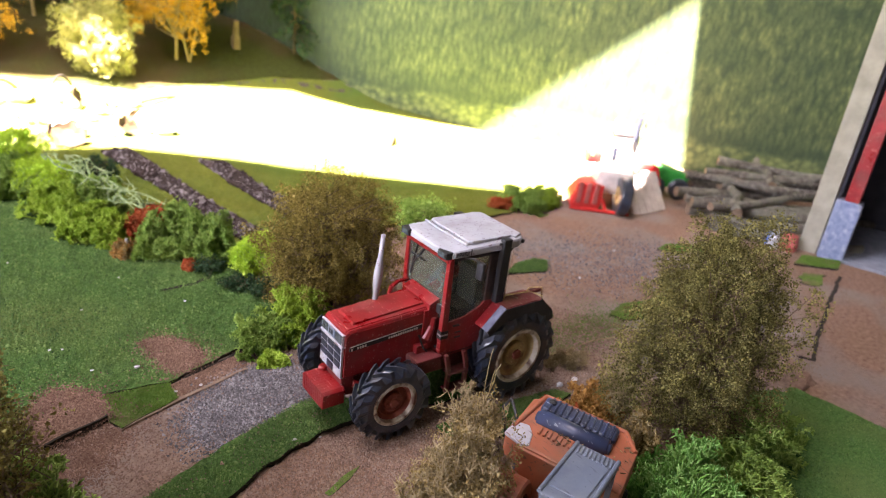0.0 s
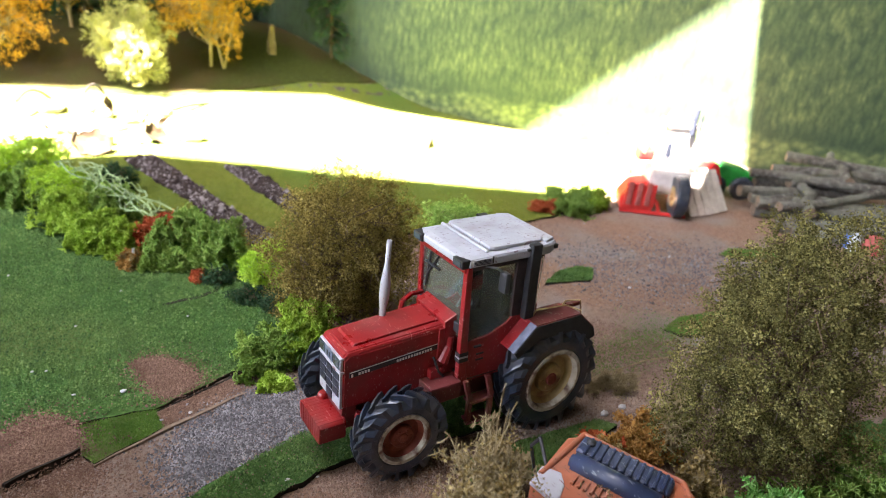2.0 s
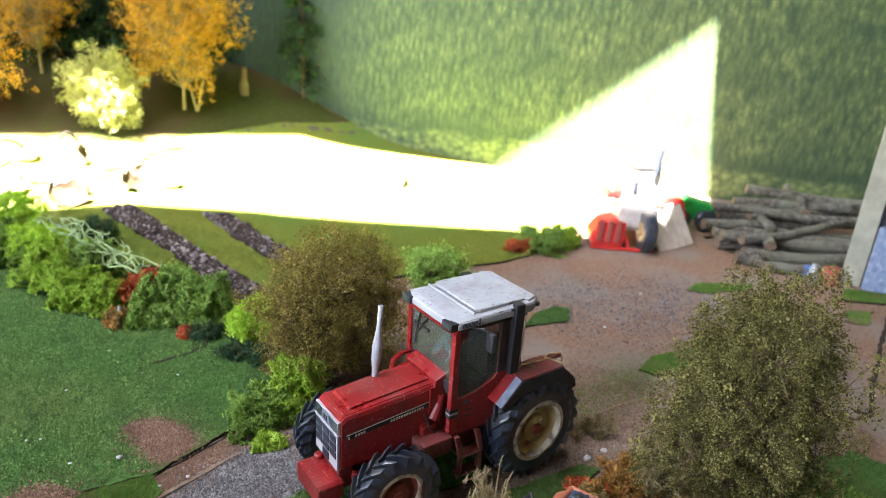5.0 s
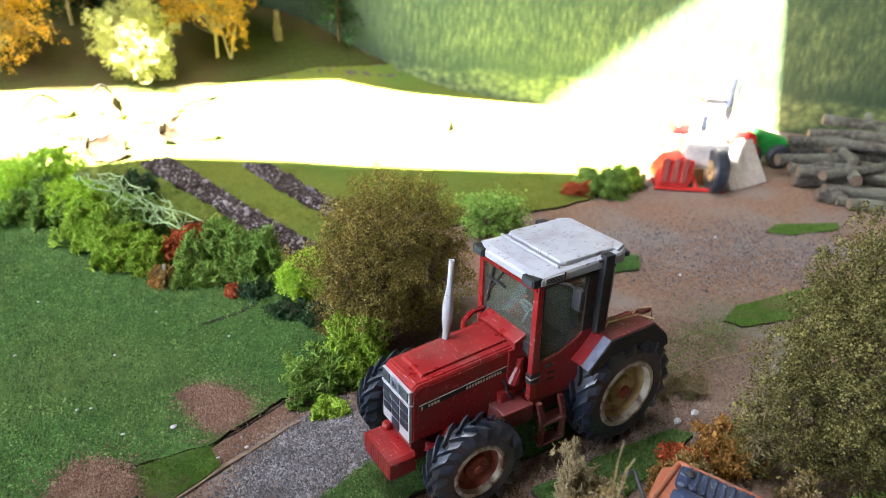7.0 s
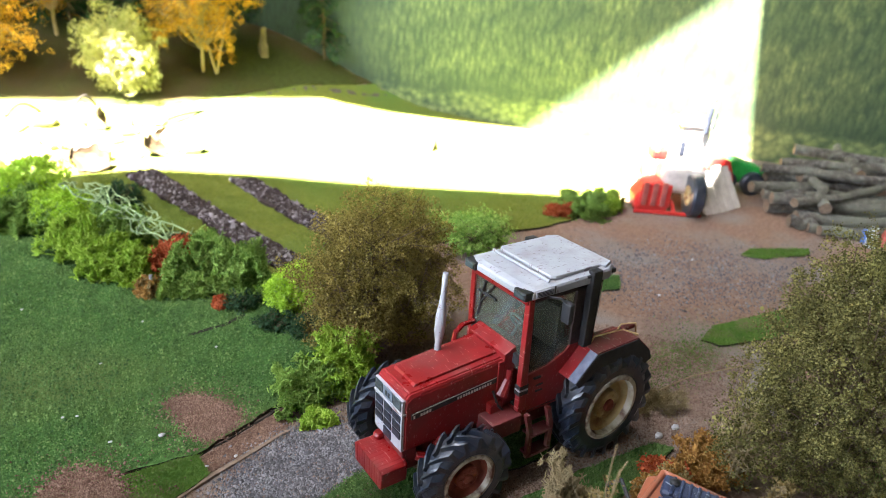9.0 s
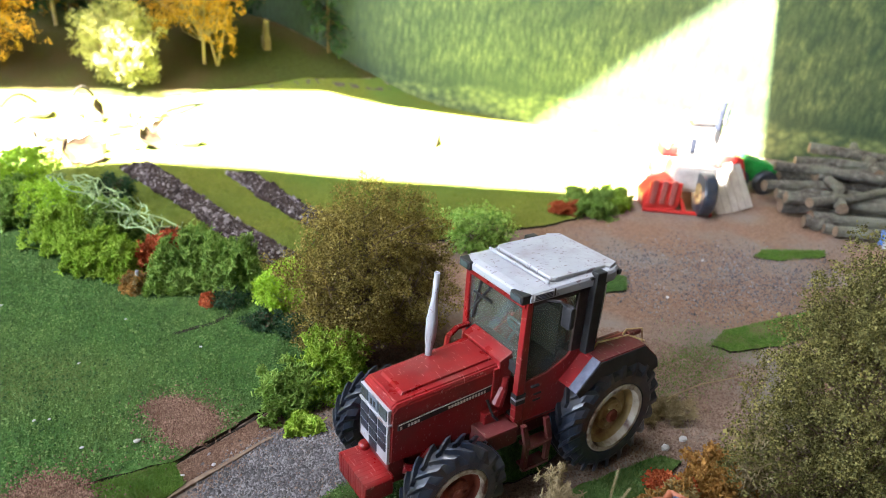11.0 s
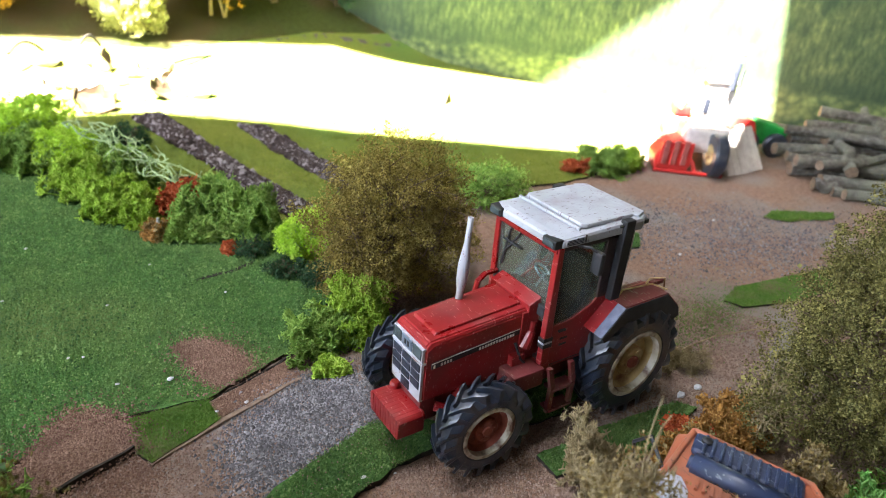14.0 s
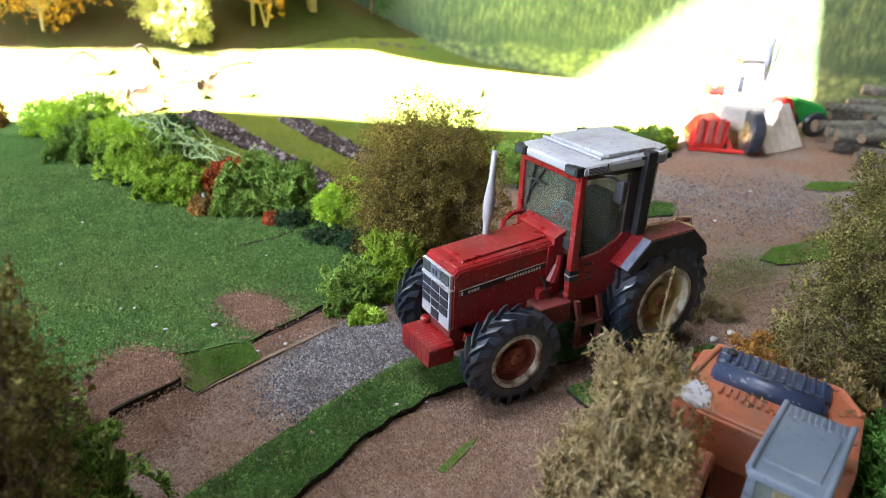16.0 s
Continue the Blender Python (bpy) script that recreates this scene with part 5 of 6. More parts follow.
# hitch and cables
bm = box(None, 0.0080, 0.0240, -0.0016, 0.0016, 0.0150, 0.0175)
rod(bm, (0.0080, -0.009, 0.0260), (0.0270, -0.011, 0.0180), 0.0010)
rod(bm, (0.0080, 0.009, 0.0260), (0.0270, 0.011, 0.0180), 0.0010)
part("hitch", bm, M_BLACK, tractor)
for s in (-1, 1):
    bm = tube_path(None, [(-0.0575, s * 0.0125, 0.047), (-0.0560, s * 0.0150, 0.0405), (-0.0530, s * 0.0150, 0.0370)], 0.0006)
    part("hose", bm, M_BLACK, tractor)
    bm = box(None, -0.0600, -0.0530, *sorted((s * 0.0090, s * 0.0150)), 0.0350, 0.0420, 0.0006)
    part("engine_bracket", bm, M_RED, tractor)
    bm = rod(None, (-0.0530, s * 0.0130, 0.0440), (-0.0500, s * 0.0130, 0.0510), 0.0030, 0.0020)
    rod(bm, (-0.0500, s * 0.0130, 0.0510), (-0.0495, s * 0.0130, 0.0560), 0.0016)
    part("filter_pot", bm, M_RED, tractor)

# ---- the orange machine ----
OA, OB = Vector((0.344, -0.939, 0)), Vector((-0.90, -0.44, 0))
OM = Matrix(((OA.x, OB.x, 0, -0.0335), (OA.y, OB.y, 0, -0.0815), (0, 0, 1, 0), (0, 0, 0, 1)))
machine = thing("toy_harvester", OM @ Vector((0.023, 0.03, 0)), "battered orange toy harvester with blue tank and grey cab", "harvester")
outline = [(0.004, -0.002), (0.040, -0.002), (0.046, 0.002), (0.0485, 0.010), (0.0480, 0.0385), (0.0040, 0.0385), (-0.0045, 0.0360), (-0.0030, 0.004)]
part("rear_deck", prism(None, outline, 0.034, 0.0450, "z", 0.0014, OM), M_ORANGE, machine, "faded orange rear deck")
for a, b in (((0.002, -0.001), (0.041, -0.001)), ((0.041, -0.001), (0.0475, 0.010)), ((0.002, -0.001), (-0.003, 0.030))):
    part("deck_rim", rod(None, OM @ Vector((*a, 0.0452)), OM @ Vector((*b, 0.0452)), 0.0011), M_ORANGE, machine)
part("lower_body", box(None, 0.0060, 0.0450, 0.002, 0.0370, 0.012, 0.0345, 0.002, OM), M_ORANGE, machine)
bm = box(None, 0.0030, 0.0385, 0.0015, 0.0120, 0.0445, 0.0482, 0.0022, OM, 3)
tank = part("ribbed_tank", bm, M_NAVY, machine, "dark blue ribbed plastic tank")
for i in range(11):
    x = 0.0062 + i * 0.0029
    part("rib", box(None, x, x + 0.0012, 0.0026, 0.0128, 0.0478, 0.0489, 0.0004, OM), M_NAVY, tank)
bm = rod(None, OM @ Vector((0.0035, 0.0168, 0.0462)), OM @ Vector((0.0380, 0.0168, 0.0462)), 0.0038, 0.0038, 24)
bmesh.ops.bevel(bm, geom=[e for e in bm.edges if e.calc_face_angle(0) > 1.2], offset=0.0014, segments=3, affect="EDGES")
part("tank_roll", bm, M_NAVY, tank, "smooth rounded front of the blue tank", smooth=True)
part("filler_cap", lathe(None, [(0, 0), (0.0018, 0), (0.0018, 0.0012), (0.0008, 0.0016), (0, 0.0016)], OM @ Matrix.Translation((0.007, 0.006, 0.0480)) @ Matrix.Rotation(radians(90), 4, "X"), 14), M_BLACK, tank)
for i in range(12):
    x = 0.0075 + i * 0.0024
    part("grille_bar", box(None, x, x + 0.0011, 0.0222, 0.0272, 0.0448, 0.0460, 0.0002, OM), M_ORANGE, machine)
part("front_panel", box(None, 0.0038, 0.0250, 0.0380, 0.0395, 0.0280, 0.0440, 0.0006, OM), M_ORANGE, machine, "bright orange upright front panel")
bm = prism(None, [(-0.0042, 0.0260), (0.0030, 0.0245), (0.0062, 0.0290), (0.0075, 0.0370), (0.0042, 0.0386), (-0.0046, 0.0362)], 0.0440, 0.0456, "z", 0.0006, OM)
part("pale_patch", bm, M_WHITE, machine, "white chipped corner")
part("side_cheek", box(None, -0.0030, 0.0036, 0.0395, 0.0480, 0.0240, 0.0330, 0.0010, OM), M_CLAY, machine, "dark red bracket below the deck")
part("light_block", box(None, -0.0080, -0.0015, 0.0400, 0.0500, 0.0220, 0.0300, 0.0012, OM), M_GREYPL, machine, "pale blue-grey block beside the wheel")
for u0, u1 in ((-0.003, 0.013), (0.034, 0.050)):
    mm = OM @ Matrix.Translation(((u0 + u1) / 2, 0.0545, 0.0215)) @ Matrix.Rotation(radians(90), 4, "Z")
    h = (u1 - u0) / 2
    bm = lathe(None, [(0.0118, -h), (0.0162, -h), (0.0172, -h * 0.9), (0.0172, -h * 0.15), (0.0178, -h * 0.1), (0.0178, h * 0.1), (0.0172, h * 0.15), (0.0172, h * 0.9), (0.0162, h), (0.0118, h)], mm, 36)
    part("wheel_arch", bm, M_ORANGE, machine, "rounded rusty orange wheel cover with a raised seam")
    bm = lathe(None, [(0.0, -h * 0.8), (0.0110, -h * 0.8), (0.0117, -h * 0.6), (0.0117, h * 0.6), (0.0110, h * 0.8), (0.0, h * 0.8)], mm, 28)
    part("wheel", bm, M_TYRE, machine)
    bm = lathe(None, [(0.004, -h * 0.9), (0.011, -h * 0.9), (0.0125, -h * 0.6), (0.0125, h * 0.6), (0.011, h * 0.9), (0.004, h * 0.9)], OM @ Matrix.Translation(((u0 + u1) / 2, 0.012, 0.0125)) @ Matrix.Rotation(radians(90), 4, "Z"), 28)
    part("wheel", bm, M_TYRE, machine)
ocab = thing("cab", (0, 0, 0), "", "")
ocab.parent = machine
ocab.location = (OM @ Vector((0.0345, 0.053, 0.03))) - machine.location
ro = part("cab_roof", prism(None, [(0.0268, 0.0360), (0.0438, 0.0360), (0.0446, 0.0380), (0.0408, 0.0700), (0.0390, 0.0716), (0.0232, 0.0716), (0.0222, 0.0700), (0.0256, 0.0380)], 0.0545, 0.0572, "z", 0.0008, OM), M_GREYPL, ocab, "blue-grey plastic cab roof")
bm = prism(None, [(0.0275, 0.0450), (0.0415, 0.0450), (0.0385, 0.0660), (0.0250, 0.0660)], 0.0569, 0.0577, "z", 0.0003, OM)
part("roof_panel", bm, M_GREYPL, ro, "raised square on the cab roof")
for i in range(9):
    x = 0.0278 + i * 0.0017
    part("roof_slot", box(None, x, x + 0.0009, 0.0375, 0.0425, 0.0570, 0.0578, 0.0002, OM), M_GREYPL, ro)
for a, b in (((0.0268, 0.0362), (0.0228, 0.0712)), ((0.0440, 0.0362), (0.0402, 0.0712))):
    part("roof_lip", rod(None, OM @ Vector((*a, 0.0572)), OM @ Vector((*b, 0.0572)), 0.0009), M_GREYPL, ro)
for u, v in ((0.0262, 0.0370), (0.0420, 0.0370), (0.0230, 0.0690), (0.0388, 0.0690)):
    part("cab_pillar", box(None, u, u + 0.0022, v, v + 0.0024, 0.0300, 0.0548, 0.0003, OM), M_GREYPL, ocab)
part("cab_rail", prism(None, [(0.0234, 0.0300), (0.0234, 0.0370), (0.0400, 0.0370), (0.0400, 0.0300)], 0.0692, 0.0714, "y", 0.0006, OM), M_GREYPL, ocab, "blue-grey front sill of the cab")
pane = part("cab_window", box(None, 0.0250, 0.0390, 0.0702, 0.0706, 0.0368, 0.0545, 0, OM), M_GLASS, ocab, "clear cab pane")
pane.visible_shadow = False
part("cab_back", box(None, 0.0270, 0.0435, 0.0366, 0.0380, 0.0300, 0.0546, 0.0003, OM), M_GREYPL, ocab)
part("cab_floor", box(None, 0.0240, 0.0440, 0.0370, 0.0712, 0.0290, 0.0315, 0.0006, OM), M_GREYPL, ocab)
bm = box(None, 0.0300, 0.0380, 0.0440, 0.0530, 0.0314, 0.0390, 0.0012, OM)
box(bm, 0.0300, 0.0380, 0.0440, 0.0462, 0.0385, 0.0480, 0.0010, OM)
part("cab_seat", bm, M_CREAM, ocab)
bm = tube_path(None, [OM @ Vector((-0.003, 0.024, 0.044)), OM @ Vector((-0.010, 0.016, 0.048)), OM @ Vector((-0.016, 0.008, 0.036)), OM @ Vector((-0.014, 0.000, 0.012))], 0.0007)
part("hose", bm, M_BLACK, machine)
# crumbs of dry moss lying on the deck
rng = np.random.default_rng(33)
for k in range(46):
    u, v = (rng.uniform(0.006, 0.038), rng.uniform(0.0205, 0.0285)) if k < 30 else (rng.uniform(0.040, 0.0465), rng.uniform(0.006, 0.030))
    p = OM @ Vector((u, v, 0.0457))
    a = rng.uniform(0, 6.3)
    q = p + Vector((math.cos(a), math.sin(a), rng.uniform(-0.1, 0.35))) * rng.uniform(0.0008, 0.0026)
    tagged(part("moss_crumb", rod(None, p, q, 0.0003, 0.0002, 5), M_TWIG if k % 3 else M_PALETWIG), "dry brown crumb of moss lying on the orange deck", "crumb", "moss crumbs")

# ---- trees and bushes ----
bushy_tree("olive_bush", (-0.043, 0.112), 0.046, 0.036, 0.002, 0.093, 110000, 0.00076, M_OLIVE, M_TWIG, "dense olive-brown model bush behind the red tractor", seed=3, per=12, spread=0.0012)
bushy_tree("olive_bush", (0.065, -0.100), 0.035, 0.038, 0.004, 0.130, 140000, 0.00072, M_OLIVEG, M_TWIG, "tall olive-green model bush beside the orange machine", seed=4, per=12, spread=0.0010, lumps=0.38, gaps=0.02)
bushy_tree("olive_bush", (0.038, -0.076), 0.014, 0.014, 0.002, 0.050, 4500, 0.0009, M_OLIVEG, M_PALETWIG, "thin straggly olive bush at the foot of a taller one", seed=5, per=6, spread=0.0012, hollow=0.2, gaps=0.02)
bushy_tree("leafy_bush", (-0.252, -0.035), 0.022, 0.034, 0.006, 0.108, 17000, 0.00095, M_RUSTLEAF, M_TWIG, "open rusty-green foliage bush close to the track", seed=6, per=10, spread=0.0011, lumps=0.45, gaps=0.12)
rng = np.random.default_rng(61)
disc_bush = thing("leafy_bush", (-0.262, 0.0, 0), "bush with pale round green leaves", "bush")
v, f = leaf_cloud(shell_points((-0.262, 0.0, 0), 0.022, 0.024, 0.004, 0.085, 120, rng, 0.3, 0.4), 4, 0.004, 0.0026, rng, 1.05)
raw("crown", v, f, M_DISC, disc_bush)
v, f = leaf_cloud(shell_points((-0.262, 0.0, 0), 0.026, 0.026, 0.004, 0.090, 1600, rng, 0.3, 0.4), 5, 0.003, 0.0009, rng)
raw("foliage", v, f, M_RUSTLEAF, disc_bush)
lichen("lichen_bush", (-0.244, -0.022), 0.022, 0.036, 25, M_MIDG, M_LIMELICH, "yellow-green lichen at the foot of a leafy bush", seed=7)
lichen("lichen_bush", (-0.262, 0.030), 0.026, 0.034, 28, M_MIDG, M_LIMELICH, "yellow-green lichen beside the track", seed=71)

lichen("straw_bush", (-0.099, -0.104), 0.017, 0.068, 34, M_PALETWIG, M_STRAW, "pale straw-coloured wiry bush in front of the tractor", seed=8, r=0.0004, tip_size=0.0006, tips_per=3, up=0.9)
lichen("straw_bush", (-0.116, -0.114), 0.018, 0.058, 34, M_PALETWIG, M_STRAW, "pale straw-coloured wiry bush in front of the tractor", seed=9, r=0.0004, tip_size=0.0006, tips_per=3, up=0.9)
lichen("straw_bush", (-0.050, -0.056), 0.015, 0.032, 13, M_PALETWIG, M_STRAW, "low pale wiry tuft beside the orange machine", seed=10, r=0.0004, tip_size=0.0008, tip_len=0.0024, up=0.75)

# hedge along the field
HEDGE = [
    (-0.228, 0.452, 0.022, 0.030, "lime"), (-0.212, 0.425, 0.022, 0.036, "lime"), (-0.192, 0.445, 0.024, 0.040, "lime"), (-0.205, 0.385, 0.020, 0.026, "mid"),
    (-0.182, 0.375, 0.022, 0.034, "lime"), (-0.175, 0.325, 0.020, 0.026, "limelich"), (-0.165, 0.290, 0.018, 0.022, "limelich"), (-0.150, 0.320, 0.020, 0.030, "mid"),
    (-0.148, 0.265, 0.014, 0.022, "limelich"), (-0.126, 0.230, 0.014, 0.016, "mid"), (-0.108, 0.238, 0.020, 0.032, "mid"), (-0.092, 0.215, 0.018, 0.030, "mid"),
    (-0.100, 0.192, 0.011, 0.012, "dark"), (-0.090, 0.158, 0.012, 0.010, "dark"), (-0.076, 0.142, 0.012, 0.012, "dark"), (-0.135, 0.395, 0.016, 0.026, "dark"),
    (-0.112, 0.315, 0.010, 0.012, "dark"),
]
LOOKS = {
    "lime": (M_LIME, M_LIME, "bright lime-green foam bush in the hedge"),
    "limelich": (M_LIMELICH, M_LIMELICH, "yellow-green lichen bush in the hedge"),
    "mid": (M_MIDG, M_MIDG, "mid-green lichen bush in the hedge"),
    "dark": (M_DARKG, M_DARKG, "low dark green clump under the hedge"),
}
for i, (x, y, r, h, look_) in enumerate(HEDGE):
    tm, lm, text = LOOKS[look_]
    if look_ in ("lime", "dark"):
        bushy_tree("hedge_bush", (x, y), r, r * 0.9, 0.0, h, int(5200 * (r / 0.02) ** 2 * 1.6), 0.0011, lm, M_GREENTWIG if look_ == "lime" else M_TWIG, text, "bush", 20 + i, 4, 0.0010, 9, 0.0011, 0.5, 0.45, group="hedge")
    else:
        lichen("hedge_bush", (x, y), r * 1.15, h * 1.05, 24, tm, lm, text, "bush", 20 + i, 0.00075, 0, tip_len=0.0034, group="hedge")
bushy_tree("foam_bush", (-0.073, 0.170), 0.018, 0.015, 0.002, 0.036, 18000, 0.0010, M_LIME, M_GREENTWIG, "round bright green foam bush", "bush", 51, 4, 0.001, 8, 0.0010, 0.5, 0.2)
lichen("lichen_bush", (-0.081, 0.088), 0.019, 0.027, 34, M_LIMELICH, M_LIMELICH, "bright yellow-green lichen ball beside the front wheel", seed=52)
lichen("lichen_bush", (-0.104, 0.084), 0.018, 0.018, 26, M_MIDG, M_MIDG, "darker green lichen beside the track", seed=53)
lichen("lichen_bush", (-0.106, 0.062), 0.008, 0.006, 16, M_LIMELICH, M_LIMELICH, "low yellow-green lichen at the track edge", seed=54)
lichen("red_moss", (-0.125, 0.258), 0.014, 0.026, 26, M_REDMOSS, M_REDMOSS, "rust-red moss tuft in the hedge", "moss", 55, 0.0007, 2, 0.0010)
lichen("red_moss", (-0.113, 0.198), 0.004, 0.008, 7, M_REDMOSS, M_REDMOSS, "tiny red moss tuft at the hedge foot", "moss", 56, 0.0007, 2, 0.0010)
lichen("ochre_moss", (-0.147, 0.238), 0.008, 0.011, 10, M_STRAW, M_OCHRE, "small yellowish moss plant at the hedge foot", "moss", 57, 0.0007, 2, 0.0010)
bm = rod(None, (-0.147, 0.238, 0.0), (-0.146, 0.237, 0.016), 0.0010)
tagged(part("plastic_stake", bm, M_SILVER), "short pale plastic stake standing in the grass", "stake")
# pale wire branch lying over the hedge
rng = np.random.default_rng(77)
branch = thing("bare_branch", (-0.155, 0.35, 0.0), "pale green bare wiry branch lying over the hedge", "branch")
segs = []
for k in range(6):
    p = np.array([-0.166 + rng.normal(0, 0.006), 0.372 + rng.normal(0, 0.006), 0.042])
    q = np.array([-0.122 + rng.normal(0, 0.007), 0.272 + rng.normal(0, 0.008), 0.024])
    prev = p
    for i in range(1, 23):
        c = p + (q - p) * i / 22 + rng.normal(0, 0.0020, 3) + 0.006 * np.array([math.sin(i * 0.7 + k), math.cos(i * 0.55 + 2 * k), 0.8 * math.sin(i * 0.5 + 3 * k)])
        c[2] = max(c[2], 0.003)
        segs.append((prev, c, 0.0008, 0.0007))
        if i % 2:
            e = c + rng.normal(0, 0.004, 3)
            segs.append((c, e, 0.0005, 0.0003))
            segs.append((e, e + rng.normal(0, 0.003, 3), 0.0004, 0.0002))
        prev = c
v, f = twig_mesh(segs)
v[:, 2] = np.maximum(v[:, 2], 0.0005)
raw("stem_tangle", v, f, M_GREENTWIG, branch)

# bushes by the yard
lichen("lichen_bush", (0.246, 0.224), 0.026, 0.020, 26, M_MIDG, M_MIDG, "green lichen bush at the yard edge", seed=58)
lichen("lichen_bush", (0.275, 0.222), 0.018, 0.019, 18, M_LIMELICH, M_MIDG, "green lichen bush at the yard edge", seed=59)
lichen("red_moss", (0.222, 0.232), 0.014, 0.012, 14, M_REDMOSS, M_REDMOSS, "rust-red moss beside a green bush", "moss", 60, 0.0007, 2, 0.0010)
bushy_tree("green_bush", (0.098, 0.200), 0.030, 0.024, 0.0, 0.034, 5200, 0.0017, M_MIDG, M_TWIG, "grey-green bush at the meadow edge", "bush", 62, 4, 0.001, 5, 0.002, 0.4, 0.4)
lichen("lichen_bush", (0.010, -0.138), 0.030, 0.030, 34, M_BRIGHTL, M_BRIGHTL, "bright green lichen beside the orange machine", seed=63)
lichen("lichen_bush", (0.052, -0.142), 0.030, 0.022, 30, M_MIDG, M_BRIGHTL, "bright green lichen under the tall bush", seed=64)
lichen("lichen_bush", (0.098, -0.130), 0.024, 0.022, 24, M_MIDG, M_BRIGHTL, "bright green lichen under the tall bush", seed=65)
lichen("lichen_bush", (-0.012, -0.150), 0.022, 0.034, 26, M_BRIGHTL, M_BRIGHTL, "bright green lichen beside the grey cab", seed=66)
lichen("red_moss", (0.014, -0.058), 0.010, 0.008, 14, M_REDMOSS, M_REDMOSS, "rust-red moss beside the orange machine", "moss", 67, 0.0007, 2, 0.0010)
lichen("ochre_moss", (0.034, -0.064), 0.014, 0.013, 20, M_OCHRE, M_OCHRE, "ochre-brown moss beside the orange machine", "moss", 68, 0.0007, 2, 0.0010)
lichen("ochre_moss", (0.002, -0.068), 0.014, 0.014, 18, M_OCHRE, M_STRAW, "ochre-brown moss beside the orange machine", "moss", 69, 0.0007, 2, 0.0010)
lichen("ochre_moss", (-0.072, -0.158), 0.014, 0.026, 18, M_OCHRE, M_OCHRE, "ochre moss in front of the grey cab", "moss", 70, 0.0007, 2, 0.0010)
lichen("dry_grass", (0.056, -0.020), 0.018, 0.009, 7, M_PALETWIG, M_PALETWIG, "thin dry brown grass behind the tractor wheel", "dry grass", 72, 0.0002, 1, 0.0005)
lichen("straw_bush", (0.006, -0.112), 0.009, 0.034, 12, M_PALETWIG, M_STRAW, "pale wiry tuft growing beside the orange machine", "bush", 73, 0.0005, 2, 0.0012, up=0.9)
bm = tube_path(None, [(0.045, -0.012, 0.004), (0.085, -0.018, 0.010), (0.125, -0.030, 0.012)], 0.0003)
tagged(part("straw_piece", bm, M_PALETWIG), "thin dry straw stem lying by the wheel", "straw")

# woodland on the hill
def conifer(name, base, height, radius, seed, label):
    rng = np.random.default_rng(seed)
    z0 = land(*base)
    t = thing(name, (base[0], base[1], z0), label, "tree", "conifers on the hill")
    v, f = twig_mesh([(np.array([base[0], base[1], z0]), np.array([base[0], base[1], z0 + height * 0.95]), 0.003, 0.0006)])
    raw("trunk", v, f, M_TWIG, t)
    pts, segs = [], []
    for k in range(70):
        g_ = rng.random()
        z = z0 + height * (0.10 + 0.88 * g_)
        rad = radius * (1 - g_) ** 0.8 * rng.uniform(0.7, 1.15) + 0.004
        a = rng.uniform(0, 2 * math.pi)
        tip = np.array([base[0] + math.cos(a) * rad, base[1] + math.sin(a) * rad, z - rad * 0.45])
        root = np.array([base[0], base[1], z])
        segs.append((root, tip, 0.0010, 0.0004))
        for s in np.linspace(0.25, 1, 7):
            pts.append(root + (tip - root) * s)
    v, f = twig_mesh(segs)
    raw("branchwork", v, f, M_TWIG, t)
    v, f = leaf_cloud(pts, 7, 0.0035, 0.0030, rng, 2.4)
    raw("crown", v, f, M_CONIFER, t)


conifer("conifer", (0.240, 0.800), 0.26, 0.055, 81, "dark green model conifer on the hill")
conifer("conifer", (-0.02, 0.900), 0.28, 0.065, 82, "dark green model conifer behind the orange trees")
conifer("conifer", (-0.27, 0.900), 0.28, 0.06, 83, "dark green model conifer behind the orange trees")
conifer("conifer", (0.10, 0.940), 0.26, 0.05, 84, "dark green model conifer in front of the backdrop")
conifer("conifer", (-0.40, 0.88), 0.28, 0.06, 85, "dark green model conifer behind the orange trees")
for k in range(15):
    conifer("conifer", (-0.56 + k * 0.05 + 0.02 * math.sin(k * 5.0), 0.945 + 0.02 * math.cos(k * 3.0)), 0.24 + 0.05 * math.sin(k * 2.3), 0.05, 140 + k, "dark green model conifer in front of the backdrop")
conifer("conifer", (-0.13, 0.93), 0.26, 0.06, 86, "dark green model conifer behind the orange trees")
for x, y, rx, z0, z1, n, s in ((0.045, 0.780, 0.078, 0.040, 0.250, 22000, 91), (-0.215, 0.780, 0.062, 0.022, 0.200, 16000, 92), (-0.12, 0.870, 0.06, 0.04, 0.22, 9000, 93)):
    bushy_tree("orange_tree", (x, y), rx, rx * 0.8, z0, z1, n * 2, 0.0017, M_ORANGELEAF, M_PALETWIG, "autumn orange-leaved model tree with pale trunk on the hill", "tree", s, 6, 0.0030, 12, 0.0024, 0.35, 0.45, group="orange trees")
bushy_tree("pale_tree", (-0.066, 0.748), 0.043, 0.036, 0.002, 0.104, 26000, 0.0017, M_PALELEAF, M_PALETWIG, "pale yellow-leaved model tree in full sun", "tree", 95, 6, 0.0025, 12, 0.0022, 0.4, 0.42)
segs = []
for a in ((0.062, 0.775, 0.085, 0.778), (0.062, 0.775, 0.045, 0.782)):
    segs.append((np.array([a[0], a[1], land(a[0], a[1])]), np.array([a[2], a[3], land(a[0], a[1]) + 0.09]), 0.0022, 0.0010))
fork = thing("forked_sapling", (0.062, 0.775, land(0.062, 0.775)), "forked pale bare trunk under orange leaves", "sapling")
v, f = twig_mesh(segs)
raw("stem_tangle", v, f, M_PALETWIG, fork)

